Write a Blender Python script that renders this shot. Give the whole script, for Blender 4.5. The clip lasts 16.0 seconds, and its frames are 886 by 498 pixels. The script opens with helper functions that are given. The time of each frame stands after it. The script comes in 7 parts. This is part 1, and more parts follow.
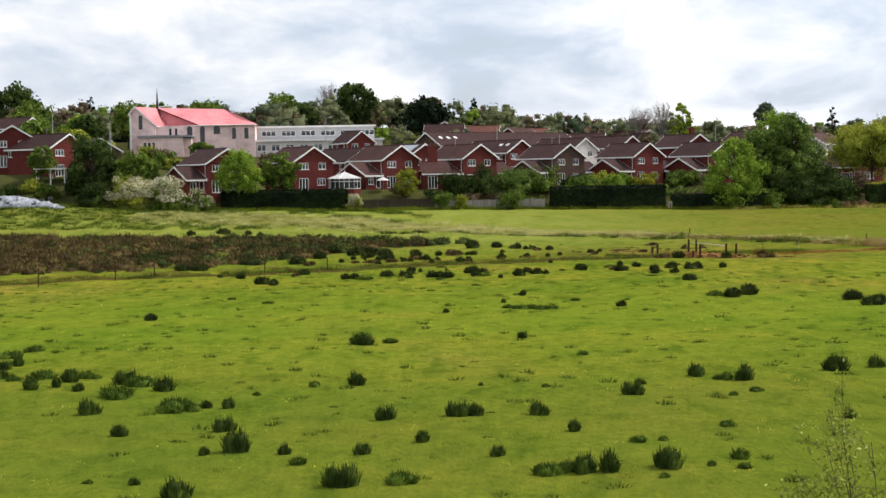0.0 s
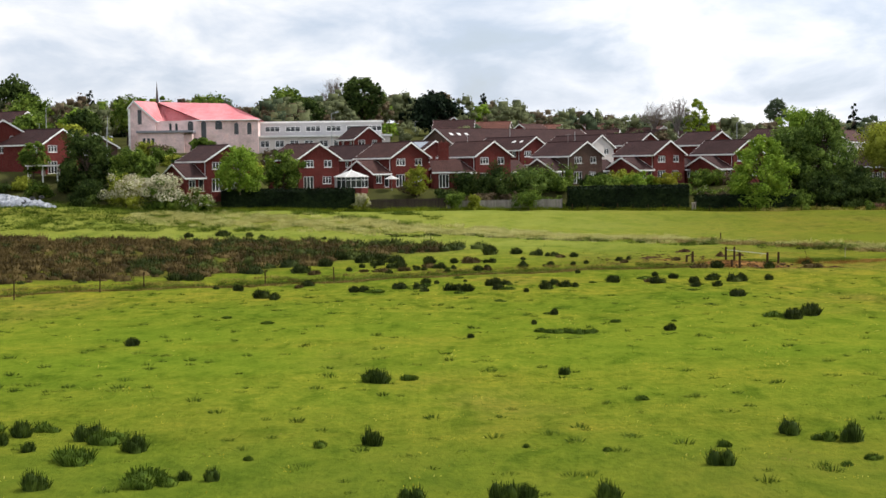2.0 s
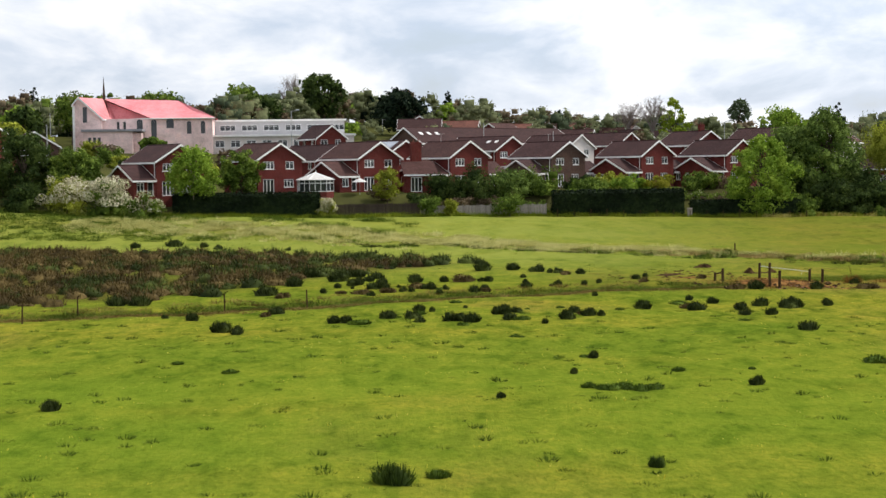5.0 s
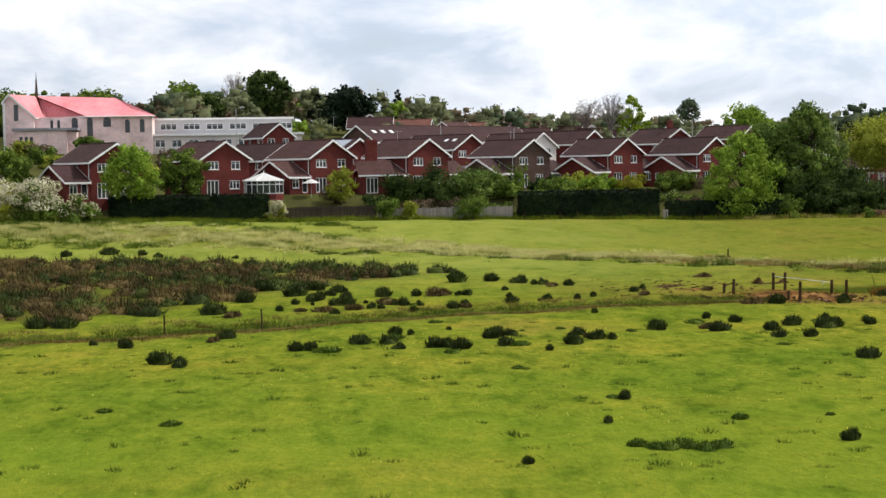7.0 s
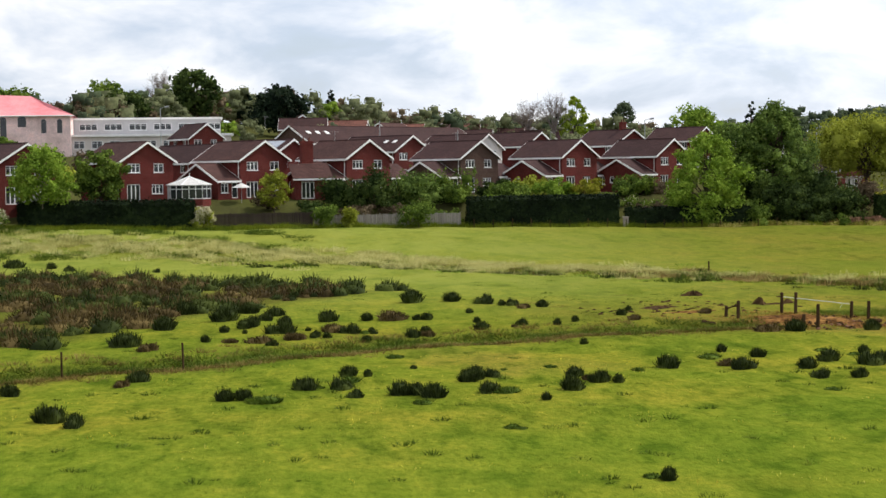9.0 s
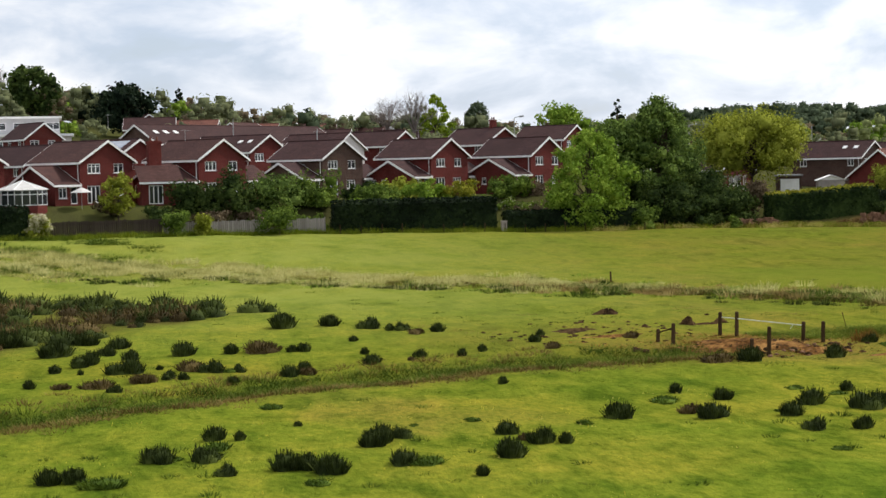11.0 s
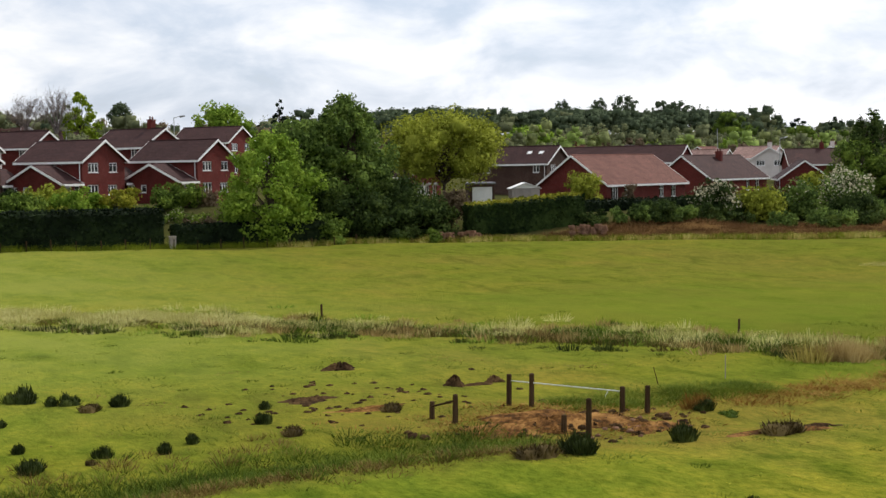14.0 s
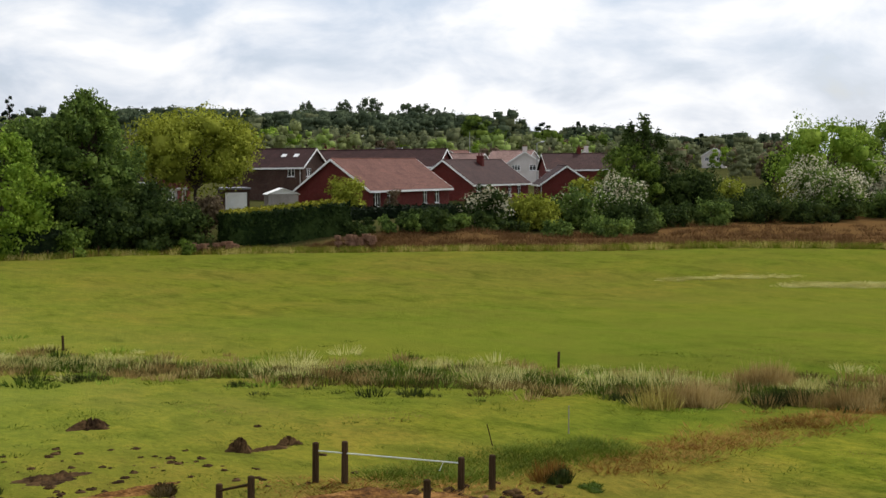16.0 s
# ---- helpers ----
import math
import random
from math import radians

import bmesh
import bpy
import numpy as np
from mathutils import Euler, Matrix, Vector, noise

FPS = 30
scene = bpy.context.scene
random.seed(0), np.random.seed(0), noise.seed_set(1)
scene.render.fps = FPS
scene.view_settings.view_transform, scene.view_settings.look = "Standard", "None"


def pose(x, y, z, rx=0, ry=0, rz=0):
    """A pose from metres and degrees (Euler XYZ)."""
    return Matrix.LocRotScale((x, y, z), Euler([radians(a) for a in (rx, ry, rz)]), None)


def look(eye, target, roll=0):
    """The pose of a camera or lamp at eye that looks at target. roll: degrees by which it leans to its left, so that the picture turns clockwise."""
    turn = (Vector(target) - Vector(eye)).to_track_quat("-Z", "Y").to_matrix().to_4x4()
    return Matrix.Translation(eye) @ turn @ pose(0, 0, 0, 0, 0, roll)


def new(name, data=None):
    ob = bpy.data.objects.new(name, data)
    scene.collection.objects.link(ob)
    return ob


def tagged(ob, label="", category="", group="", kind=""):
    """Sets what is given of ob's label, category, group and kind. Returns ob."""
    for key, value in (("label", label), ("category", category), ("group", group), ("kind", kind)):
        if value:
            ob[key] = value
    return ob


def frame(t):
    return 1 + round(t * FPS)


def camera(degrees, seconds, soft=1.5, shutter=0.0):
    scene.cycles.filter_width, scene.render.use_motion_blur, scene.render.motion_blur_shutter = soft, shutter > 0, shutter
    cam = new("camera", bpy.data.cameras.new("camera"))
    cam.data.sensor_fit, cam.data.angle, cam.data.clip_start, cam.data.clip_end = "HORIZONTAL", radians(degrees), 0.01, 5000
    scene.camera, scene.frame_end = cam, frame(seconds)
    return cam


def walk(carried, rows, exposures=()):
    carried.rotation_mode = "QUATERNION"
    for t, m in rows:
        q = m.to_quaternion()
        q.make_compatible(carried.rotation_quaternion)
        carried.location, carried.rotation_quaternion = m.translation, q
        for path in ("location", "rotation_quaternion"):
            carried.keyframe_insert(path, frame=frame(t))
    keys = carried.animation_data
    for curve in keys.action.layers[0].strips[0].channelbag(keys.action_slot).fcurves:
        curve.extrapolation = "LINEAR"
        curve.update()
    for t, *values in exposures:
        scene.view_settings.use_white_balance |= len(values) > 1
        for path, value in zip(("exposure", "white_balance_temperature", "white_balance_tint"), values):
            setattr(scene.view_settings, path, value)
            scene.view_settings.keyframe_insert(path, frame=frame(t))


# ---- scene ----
cam = camera(31.4, 16.0)
PATH = [
    (0, (2.52, -8.971, 8.499), (2.535, -6.974, 8.403), -1.0),
    (0.5, (2.389, -5.963, 8.611), (2.402, -3.966, 8.514), -0.9),
    (1, (2.254, -2.985, 8.742), (2.264, -0.988, 8.644), -0.9),
    (1.5, (1.939, 0.111, 8.882), (1.948, 2.108, 8.781), -0.8),
    (2, (1.589, 3.217, 9.023), (1.598, 5.214, 8.921), -0.8),
    (2.5, (1.107, 6.452, 9.095), (1.117, 8.449, 8.994), -0.8),
    (3, (0.608, 9.642, 9.202), (0.628, 11.639, 9.103), -0.8),
    (3.5, (0.179, 12.996, 9.247), (0.21, 14.993, 9.147), -0.8),
    (4, (-0.227, 16.449, 9.266), (-0.186, 18.446, 9.165), -0.8),
    (6.5, (-2.145, 34.904, 9.108), (-2.024, 36.898, 9.006), -0.8),
    (7, (-2.472, 38.802, 9.054), (-2.332, 40.795, 8.953), -0.9),
    (7.5, (-2.728, 42.759, 9.09), (-2.568, 44.75, 8.988), -0.9),
    (8, (-2.961, 46.728, 9.062), (-2.78, 48.717, 8.962), -0.8),
    (10.5, (-2.534, 66.603, 9.01), (-2.181, 68.569, 8.913), -1.2),
    (11, (-2.481, 70.215, 9.037), (-2.065, 72.169, 8.938), -1.2),
    (11.5, (-2.362, 74.06, 9.137), (-1.879, 75.998, 9.035), -1.0),
    (12, (-1.965, 78.209, 9.175), (-1.406, 80.127, 9.073), -1.1),
    (12.5, (-1.49, 81.936, 9.253), (-0.86, 83.832, 9.151), -1.1),
    (13, (-0.946, 85.539, 9.344), (-0.245, 87.409, 9.242), -1.0),
    (13.5, (-0.27, 88.984, 9.43), (0.503, 90.827, 9.327), -1.1),
    (14, (0.538, 92.41, 9.44), (1.381, 94.221, 9.337), -1.0),
    (14.5, (1.505, 95.694, 9.51), (2.416, 97.471, 9.406), -1.0),
    (15, (2.463, 98.775, 9.608), (3.443, 100.515, 9.503), -0.9),
    (15.5, (3.541, 101.793, 9.687), (4.589, 103.492, 9.581), -0.8),
    (16, (4.702, 104.782, 9.736), (5.832, 106.429, 9.631), -0.6),
]
walk(cam, [(t, look(eye, target, roll)) for t, eye, target, roll in PATH], [(0, 0.20), (4, 0.24), (8, 0.24), (11.5, 0.16), (13, 0.12), (14.5, 0.04), (16, -0.04)])

# ---- light ----
SUN_DIR = Vector((0.80, 0.25, 0.95)).normalized()
world = bpy.data.worlds.new("sky")
scene.world = world
world.use_nodes = True
wt = world.node_tree
wt.nodes.clear()


def node(tree, kind, **values):
    n = tree.nodes.new(kind)
    for key, value in values.items():
        n.inputs[key.replace("_", " ")].default_value = value
    return n


def ramp(tree, fac, stops):
    r = tree.nodes.new("ShaderNodeValToRGB")
    while len(r.color_ramp.elements) < len(stops):
        r.color_ramp.elements.new(0.5)
    for e, (p, c) in zip(r.color_ramp.elements, stops):
        e.position, e.color = p, (*c, 1) if len(c) == 3 else c
    tree.links.new(fac, r.inputs["Fac"])
    return r.outputs["Color"]


sky = wt.nodes.new("ShaderNodeTexSky")
sky.sky_type, sky.sun_disc = "NISHITA", False
sky.sun_elevation, sky.sun_rotation = math.asin(SUN_DIR.z), math.atan2(SUN_DIR.x, SUN_DIR.y)
sky.altitude, sky.air_density, sky.dust_density = 20, 1.0, 1.5
coord = wt.nodes.new("ShaderNodeTexCoord")
stretch = node(wt, "ShaderNodeMapping")
stretch.inputs["Scale"].default_value = (10.0, 10.0, 24.0)
stretch.inputs["Location"].default_value = (3.1, 1.7, 0.62)
wt.links.new(coord.outputs["Generated"], stretch.inputs["Vector"])
puffs = node(wt, "ShaderNodeTexNoise", Scale=1.0, Detail=7.0, Roughness=0.54, Distortion=0.3)
wt.links.new(stretch.outputs["Vector"], puffs.inputs["Vector"])
cover = ramp(wt, puffs.outputs["Fac"], [(0.30, (0.55, 0.55, 0.55)), (0.47, (0.86, 0.86, 0.86)), (0.62, (1, 1, 1))])
tone = ramp(wt, puffs.outputs["Fac"], [(0.37, (6.6, 7.5, 9.3)), (0.45, (7.9, 8.5, 9.7)), (0.53, (9.3, 9.6, 10.2)), (0.62, (10.8, 10.8, 10.9))])
mixed = wt.nodes.new("ShaderNodeMix")
mixed.data_type = "RGBA"
wt.links.new(cover, mixed.inputs["Factor"])
wt.links.new(sky.outputs["Color"], mixed.inputs["A"])
axes = wt.nodes.new("ShaderNodeSeparateXYZ")
wt.links.new(coord.outputs["Generated"], axes.inputs[0])
side = node(wt, "ShaderNodeMapRange")
for socket, value in (("From Min", -0.15), ("From Max", 0.5), ("To Min", 0.88), ("To Max", 1.03)):
    side.inputs[socket].default_value = value
wt.links.new(axes.outputs["X"], side.inputs["Value"])
veil = wt.nodes.new("ShaderNodeVectorMath")
veil.operation = "SCALE"
wt.links.new(tone, veil.inputs[0])
wt.links.new(side.outputs[0], veil.inputs["Scale"])
wt.links.new(veil.outputs["Vector"], mixed.inputs["B"])
back = node(wt, "ShaderNodeBackground", Strength=0.1)
wt.links.new(mixed.outputs["Result"], back.inputs["Color"])
wout = wt.nodes.new("ShaderNodeOutputWorld")
wt.links.new(back.outputs["Background"], wout.inputs["Surface"])

sun = new("sun", bpy.data.lights.new("sun", "SUN"))
sun.data.energy, sun.data.angle, sun.data.color = 3.4, radians(6), (1.0, 0.95, 0.87)
sun.matrix_world = look(SUN_DIR * 200, (0, 0, 0))

# ---- materials ----


def material(name, colors, scale=1.0, fine=12.0, rough=0.8, bump=0.2, bump_scale=20.0, metal=0.0, stretch=(1, 1, 1), per_island=0.0, per_object=0.0, translucent=0.0, spec=0.3):
    """Colours mixed by a coarse and a fine noise, with relief."""
    m = bpy.data.materials.new(name)
    m.use_nodes = True
    t = m.node_tree
    p = t.nodes["Principled BSDF"]
    c = t.nodes.new("ShaderNodeTexCoord")
    mp = node(t, "ShaderNodeMapping")
    mp.inputs["Scale"].default_value = stretch
    t.links.new(c.outputs["Object"], mp.inputs["Vector"])
    n1 = node(t, "ShaderNodeTexNoise", Scale=scale, Detail=4.0, Roughness=0.6)
    n2 = node(t, "ShaderNodeTexNoise", Scale=fine, Detail=3.0, Roughness=0.6)
    for n in (n1, n2):
        t.links.new(mp.outputs["Vector"], n.inputs["Vector"])
    mx = node(t, "ShaderNodeMath")
    mx.operation = "MULTIPLY_ADD"
    t.links.new(n2.outputs["Fac"], mx.inputs[0])
    mx.inputs[1].default_value = 0.45
    sub = node(t, "ShaderNodeMath")
    sub.operation = "MULTIPLY_ADD"
    t.links.new(n1.outputs["Fac"], sub.inputs[0])
    sub.inputs[1].default_value, sub.inputs[2].default_value = 1.0, -0.22
    t.links.new(sub.outputs[0], mx.inputs[2])
    fac = mx.outputs[0]
    for amount, kind, out in ((per_island, "ShaderNodeNewGeometry", "Random Per Island"), (per_object, "ShaderNodeObjectInfo", "Random")):
        if amount:
            g = t.nodes.new(kind)
            a = node(t, "ShaderNodeMath")
            a.operation = "MULTIPLY_ADD"
            t.links.new(g.outputs[out], a.inputs[0])
            a.inputs[1].default_value = amount
            b = node(t, "ShaderNodeMath")
            b.operation = "SUBTRACT"
            t.links.new(fac, b.inputs[0])
            b.inputs[1].default_value = amount / 2
            t.links.new(b.outputs[0], a.inputs[2])
            fac = a.outputs[0]
    k = len(colors)
    stops = [(0.36 + 0.30 * i / max(1, k - 1), col) for i, col in enumerate(colors)]
    col = ramp(t, fac, stops)
    t.links.new(col, p.inputs["Base Color"])
    p.inputs["Roughness"].default_value, p.inputs["Metallic"].default_value = rough, metal
    p.inputs["Specular IOR Level"].default_value = spec
    if bump:
        nb = node(t, "ShaderNodeTexNoise", Scale=bump_scale, Detail=3.0)
        t.links.new(mp.outputs["Vector"], nb.inputs["Vector"])
        b = node(t, "ShaderNodeBump", Strength=bump, Distance=0.05)
        t.links.new(nb.outputs["Fac"], b.inputs["Height"])
        t.links.new(b.outputs["Normal"], p.inputs["Normal"])
    if translucent:
        tr = t.nodes.new("ShaderNodeBsdfTranslucent")
        t.links.new(col, tr.inputs["Color"])
        ms = t.nodes.new("ShaderNodeMixShader")
        ms.inputs["Fac"].default_value = translucent
        t.links.new(p.outputs["BSDF"], ms.inputs[1])
        t.links.new(tr.outputs["BSDF"], ms.inputs[2])
        t.links.new(ms.outputs["Shader"], t.nodes["Material Output"].inputs["Surface"])
    return m


def coursed(name, brick, mortar, w, h, joint, rough=0.85, roof=False):
    """Brickwork or roof tiles at true size: courses along the wall, with stains over them."""
    m = bpy.data.materials.new(name)
    m.use_nodes = True
    t = m.node_tree
    p = t.nodes["Principled BSDF"]
    c = t.nodes.new("ShaderNodeTexCoord")
    s = t.nodes.new("ShaderNodeSeparateXYZ")
    t.links.new(c.outputs["Object"], s.inputs[0])
    add = node(t, "ShaderNodeMath")
    t.links.new(s.outputs["X"], add.inputs[0])
    t.links.new(s.outputs["Y"], add.inputs[1])
    v = t.nodes.new("ShaderNodeCombineXYZ")
    t.links.new(add.outputs[0], v.inputs["X"])
    t.links.new(s.outputs["Z"], v.inputs["Y"])
    bt = node(t, "ShaderNodeTexBrick", Scale=1.0, Mortar_Size=joint, Brick_Width=w, Row_Height=h, Bias=-0.1)
    bt.inputs["Color1"].default_value, bt.inputs["Color2"].default_value, bt.inputs["Mortar"].default_value = (*brick[0], 1), (*brick[1], 1), (*mortar, 1)
    t.links.new(v.outputs[0], bt.inputs["Vector"])
    n1 = node(t, "ShaderNodeTexNoise", Scale=0.55, Detail=5.0, Roughness=0.65)
    n2 = node(t, "ShaderNodeTexNoise", Scale=4.0, Detail=4.0, Roughness=0.7)
    for n in (n1, n2):
        t.links.new(c.outputs["Object"], n.inputs["Vector"])
    st = ramp(t, n1.outputs["Fac"], [(0.3, (0.72, 0.70, 0.68)), (0.55, (1, 1, 1)), (0.75, (1.15, 1.1, 1.05))])
    st2 = ramp(t, n2.outputs["Fac"], [(0.3, (0.8, 0.8, 0.8)), (0.6, (1.05, 1.05, 1.05))])
    col = bt.outputs["Color"]
    info = t.nodes.new("ShaderNodeObjectInfo")
    per = ramp(t, info.outputs["Random"], [(0.0, (0.84, 0.82, 0.82)), (1.0, (1.12, 1.12, 1.1))])
    for other in (st, st2, per):
        mm = t.nodes.new("ShaderNodeMix")
        mm.data_type, mm.blend_type = "RGBA", "MULTIPLY"
        mm.inputs["Factor"].default_value = 1.0
        t.links.new(col, mm.inputs["A"])
        t.links.new(other, mm.inputs["B"])
        col = mm.outputs["Result"]
    t.links.new(col, p.inputs["Base Color"])
    p.inputs["Roughness"].default_value = rough
    p.inputs["Specular IOR Level"].default_value = 0.12
    b = node(t, "ShaderNodeBump", Strength=0.5, Distance=0.02)
    b.invert = True
    t.links.new(bt.outputs["Fac"], b.inputs["Height"])
    t.links.new(b.outputs["Normal"], p.inputs["Normal"])
    return m


M = {}
M["brick"] = coursed("red_brick", [(0.118, 0.021, 0.018), (0.162, 0.031, 0.026)], (0.163, 0.072, 0.058), 0.225, 0.075, 0.006)
M["brick_brown"] = coursed("brown_brick", [(0.075, 0.044, 0.034), (0.106, 0.058, 0.042)], (0.141, 0.114, 0.097), 0.225, 0.075, 0.006)
M["stone_pink"] = coursed("pink_render", [(0.80, 0.60, 0.58), (0.84, 0.65, 0.62)], (0.74, 0.55, 0.53), 0.9, 0.45, 0.004)
M["tile"] = coursed("brown_roof_tile", [(0.070, 0.032, 0.028), (0.097, 0.047, 0.039)], (0.040, 0.019, 0.018), 0.30, 0.17, 0.02, 0.8)
M["tile_dark"] = coursed("dark_roof_tile", [(0.052, 0.024, 0.023), (0.074, 0.035, 0.031)], (0.030, 0.017, 0.018), 0.30, 0.17, 0.02, 0.8)
M["tile_red"] = coursed("rust_roof_tile", [(0.165, 0.070, 0.052), (0.205, 0.090, 0.068)], (0.09, 0.038, 0.03), 0.30, 0.17, 0.02, 0.8)
M["tile_pale"] = coursed("pinkish_roof_tile", [(0.30, 0.190, 0.165), (0.36, 0.235, 0.205)], (0.20, 0.13, 0.115), 0.30, 0.17, 0.02, 0.8)
M["slate"] = coursed("grey_slate", [(0.085, 0.075, 0.078), (0.11, 0.10, 0.10)], (0.05, 0.045, 0.045), 0.3, 0.2, 0.015, 0.6)
M["white"] = material("white_paint", [(0.76, 0.75, 0.72), (0.88, 0.87, 0.85)], 0.8, 8, 0.45, 0.05)
M["upvc"] = material("white_upvc", [(0.76, 0.76, 0.75), (0.84, 0.84, 0.83)], 1.5, 14, 0.3, 0.02)
M["render"] = material("pale_render", [(0.55, 0.50, 0.47), (0.68, 0.63, 0.60)], 0.5, 6, 0.85, 0.15)
M["grey_render"] = material("grey_render", [(0.42, 0.41, 0.42), (0.52, 0.51, 0.52)], 0.4, 6, 0.8, 0.1)
M["church_roof"] = material("painted_red_metal", [(0.60, 0.165, 0.18), (0.69, 0.235, 0.25), (0.75, 0.285, 0.295)], 0.25, 3, 0.42, 0.05, stretch=(1, 1, 1))
M["lead"] = material("grey_lead", [(0.20, 0.20, 0.22), (0.30, 0.30, 0.32)], 0.6, 5, 0.5, 0.1)
M["metal_grey"] = material("galvanised_steel", [(0.35, 0.36, 0.37), (0.48, 0.49, 0.50)], 1, 9, 0.4, 0.03, metal=0.7)
M["pole"] = material("grey_painted_steel", [(0.30, 0.31, 0.31), (0.40, 0.41, 0.41)], 1, 9, 0.5, 0.03)
M["solar"] = material("solar_glass", [(0.25, 0.28, 0.33), (0.34, 0.37, 0.42)], 0.8, 4, 0.12, 0.0, spec=0.7)
M["glass"] = material("window_glass", [(0.018, 0.020, 0.022), (0.035, 0.038, 0.04)], 0.6, 3, 0.06, 0.0, spec=0.6)
M["curtain"] = material("net_curtain", [(0.45, 0.44, 0.42), (0.6, 0.59, 0.57)], 3, 20, 0.9, 0.1)
M["timber"] = material("weathered_timber", [(0.036, 0.022, 0.011), (0.085, 0.053, 0.028)], 2, 18, 0.9, 0.4, 40, stretch=(1, 1, 0.15), spec=0.03)
M["pale_timber"] = material("grey_fence_board", [(0.24, 0.21, 0.19), (0.36, 0.32, 0.29)], 1.2, 14, 0.9, 0.3, 30, stretch=(1, 1, 0.2), per_object=0.25)
M["dark_timber"] = material("dark_fence_board", [(0.030, 0.020, 0.016), (0.055, 0.038, 0.03)], 1.2, 14, 0.9, 0.3, 30, stretch=(1, 1, 0.2), per_object=0.25)
M["bark"] = material("bark", [(0.05, 0.038, 0.028), (0.11, 0.085, 0.065)], 3, 20, 0.95, 0.7, 25, stretch=(1, 1, 0.3), spec=0.03)
M["bark_pale"] = material("pale_bark", [(0.20, 0.16, 0.13), (0.30, 0.25, 0.21)], 3, 20, 0.95, 0.5, 25)
M["rail"] = material("pale_plastic_rail", [(0.52, 0.56, 0.50), (0.64, 0.68, 0.62)], 2, 9, 0.4, 0.02)
M["sheet"] = material("grey_silage_sheet", [(0.17, 0.18, 0.21), (0.40, 0.42, 0.46)], 1.5, 5, 0.35, 0.5, 4)
M["tyre"] = material("old_tyre_rubber", [(0.02, 0.02, 0.02), (0.04, 0.04, 0.04)], 2, 9, 0.8, 0.2)
M["earth"] = material("dark_turned_earth", [(0.020, 0.012, 0.006), (0.050, 0.029, 0.013), (0.095, 0.056, 0.024)], 1.5, 9, 0.95, 0.8, 6, spec=0.03)
M["mud"] = material("trodden_mud", [(0.045, 0.021, 0.007), (0.14, 0.066, 0.020), (0.29, 0.155, 0.050)], 1.2, 9, 0.95, 0.8, 6, spec=0.03)
M["rubble"] = material("brown_rubble", [(0.13, 0.070, 0.042), (0.24, 0.140, 0.090)], 1.5, 9, 0.9, 0.5, 12, spec=0.03)
M["stone"] = material("pale_rubble", [(0.26, 0.22, 0.19), (0.42, 0.37, 0.33)], 1.5, 9, 0.9, 0.5, 12)


def leafy(name, dark, mid, light, tr=0.25, spread=0.24):
    return material(name, [dark, mid, light], 0.35, 2.0, 0.85, 0.0, per_island=spread, translucent=tr, spec=0.06)


M["leaf_mid"] = leafy("mid_green_leaves", (0.047, 0.075, 0.013), (0.108, 0.168, 0.026), (0.203, 0.273, 0.043))
M["leaf_light"] = leafy("fresh_green_leaves", (0.096, 0.160, 0.018), (0.181, 0.283, 0.031), (0.301, 0.407, 0.056))
M["leaf_bright"] = leafy("bright_green_leaves", (0.117, 0.172, 0.012), (0.195, 0.275, 0.020), (0.286, 0.355, 0.038))
M["leaf_dark"] = leafy("dark_green_leaves", (0.019, 0.034, 0.009), (0.044, 0.070, 0.017), (0.088, 0.124, 0.028))
M["leaf_tall"] = leafy("shaded_green_leaves", (0.049, 0.081, 0.019), (0.113, 0.172, 0.037), (0.215, 0.297, 0.063))
M["leaf_olive"] = leafy("olive_young_leaves", (0.141, 0.160, 0.019), (0.256, 0.284, 0.033), (0.387, 0.413, 0.058))
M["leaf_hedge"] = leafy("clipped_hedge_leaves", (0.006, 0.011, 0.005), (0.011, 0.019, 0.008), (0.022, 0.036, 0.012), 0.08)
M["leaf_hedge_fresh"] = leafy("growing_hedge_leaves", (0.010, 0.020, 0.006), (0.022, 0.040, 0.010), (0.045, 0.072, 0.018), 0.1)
# golden shrubs; also the painted sunlight on top of the big hedge
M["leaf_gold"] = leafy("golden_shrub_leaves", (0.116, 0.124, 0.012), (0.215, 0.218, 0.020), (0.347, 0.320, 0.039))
M["leaf_brown"] = leafy("brownish_spring_leaves", (0.078, 0.057, 0.034), (0.148, 0.110, 0.066), (0.235, 0.185, 0.112), spread=0.14)
# distance haze is mixed into these four leaf colours, there is no volume
M["leaf_far"] = leafy("haze_tinted_far_leaves", (0.118, 0.134, 0.066), (0.172, 0.190, 0.092), (0.240, 0.262, 0.127), spread=0.06)
M["leaf_ridge"] = leafy("haze_tinted_dark_ridge_leaves", (0.058, 0.082, 0.046), (0.085, 0.113, 0.062), (0.118, 0.150, 0.080), spread=0.05)
M["leaf_slope"] = leafy("haze_tinted_fresh_leaves", (0.215, 0.290, 0.075), (0.290, 0.385, 0.100), (0.370, 0.470, 0.135), spread=0.06)
M["leaf_slope_dull"] = leafy("haze_tinted_olive_leaves", (0.195, 0.225, 0.090), (0.265, 0.300, 0.115), (0.340, 0.375, 0.150), spread=0.06)
M["conifer"] = leafy("conifer_needles", (0.006, 0.012, 0.007), (0.012, 0.022, 0.011), (0.024, 0.038, 0.018), 0.05)
M["blossom"] = leafy("hawthorn_blossom", (0.44, 0.40, 0.26), (0.62, 0.58, 0.41), (0.78, 0.74, 0.58), spread=0.14)
M["twig"] = material("bare_twigs", [(0.16, 0.13, 0.115), (0.26, 0.22, 0.20)], 2, 8, 0.9, 0.0)
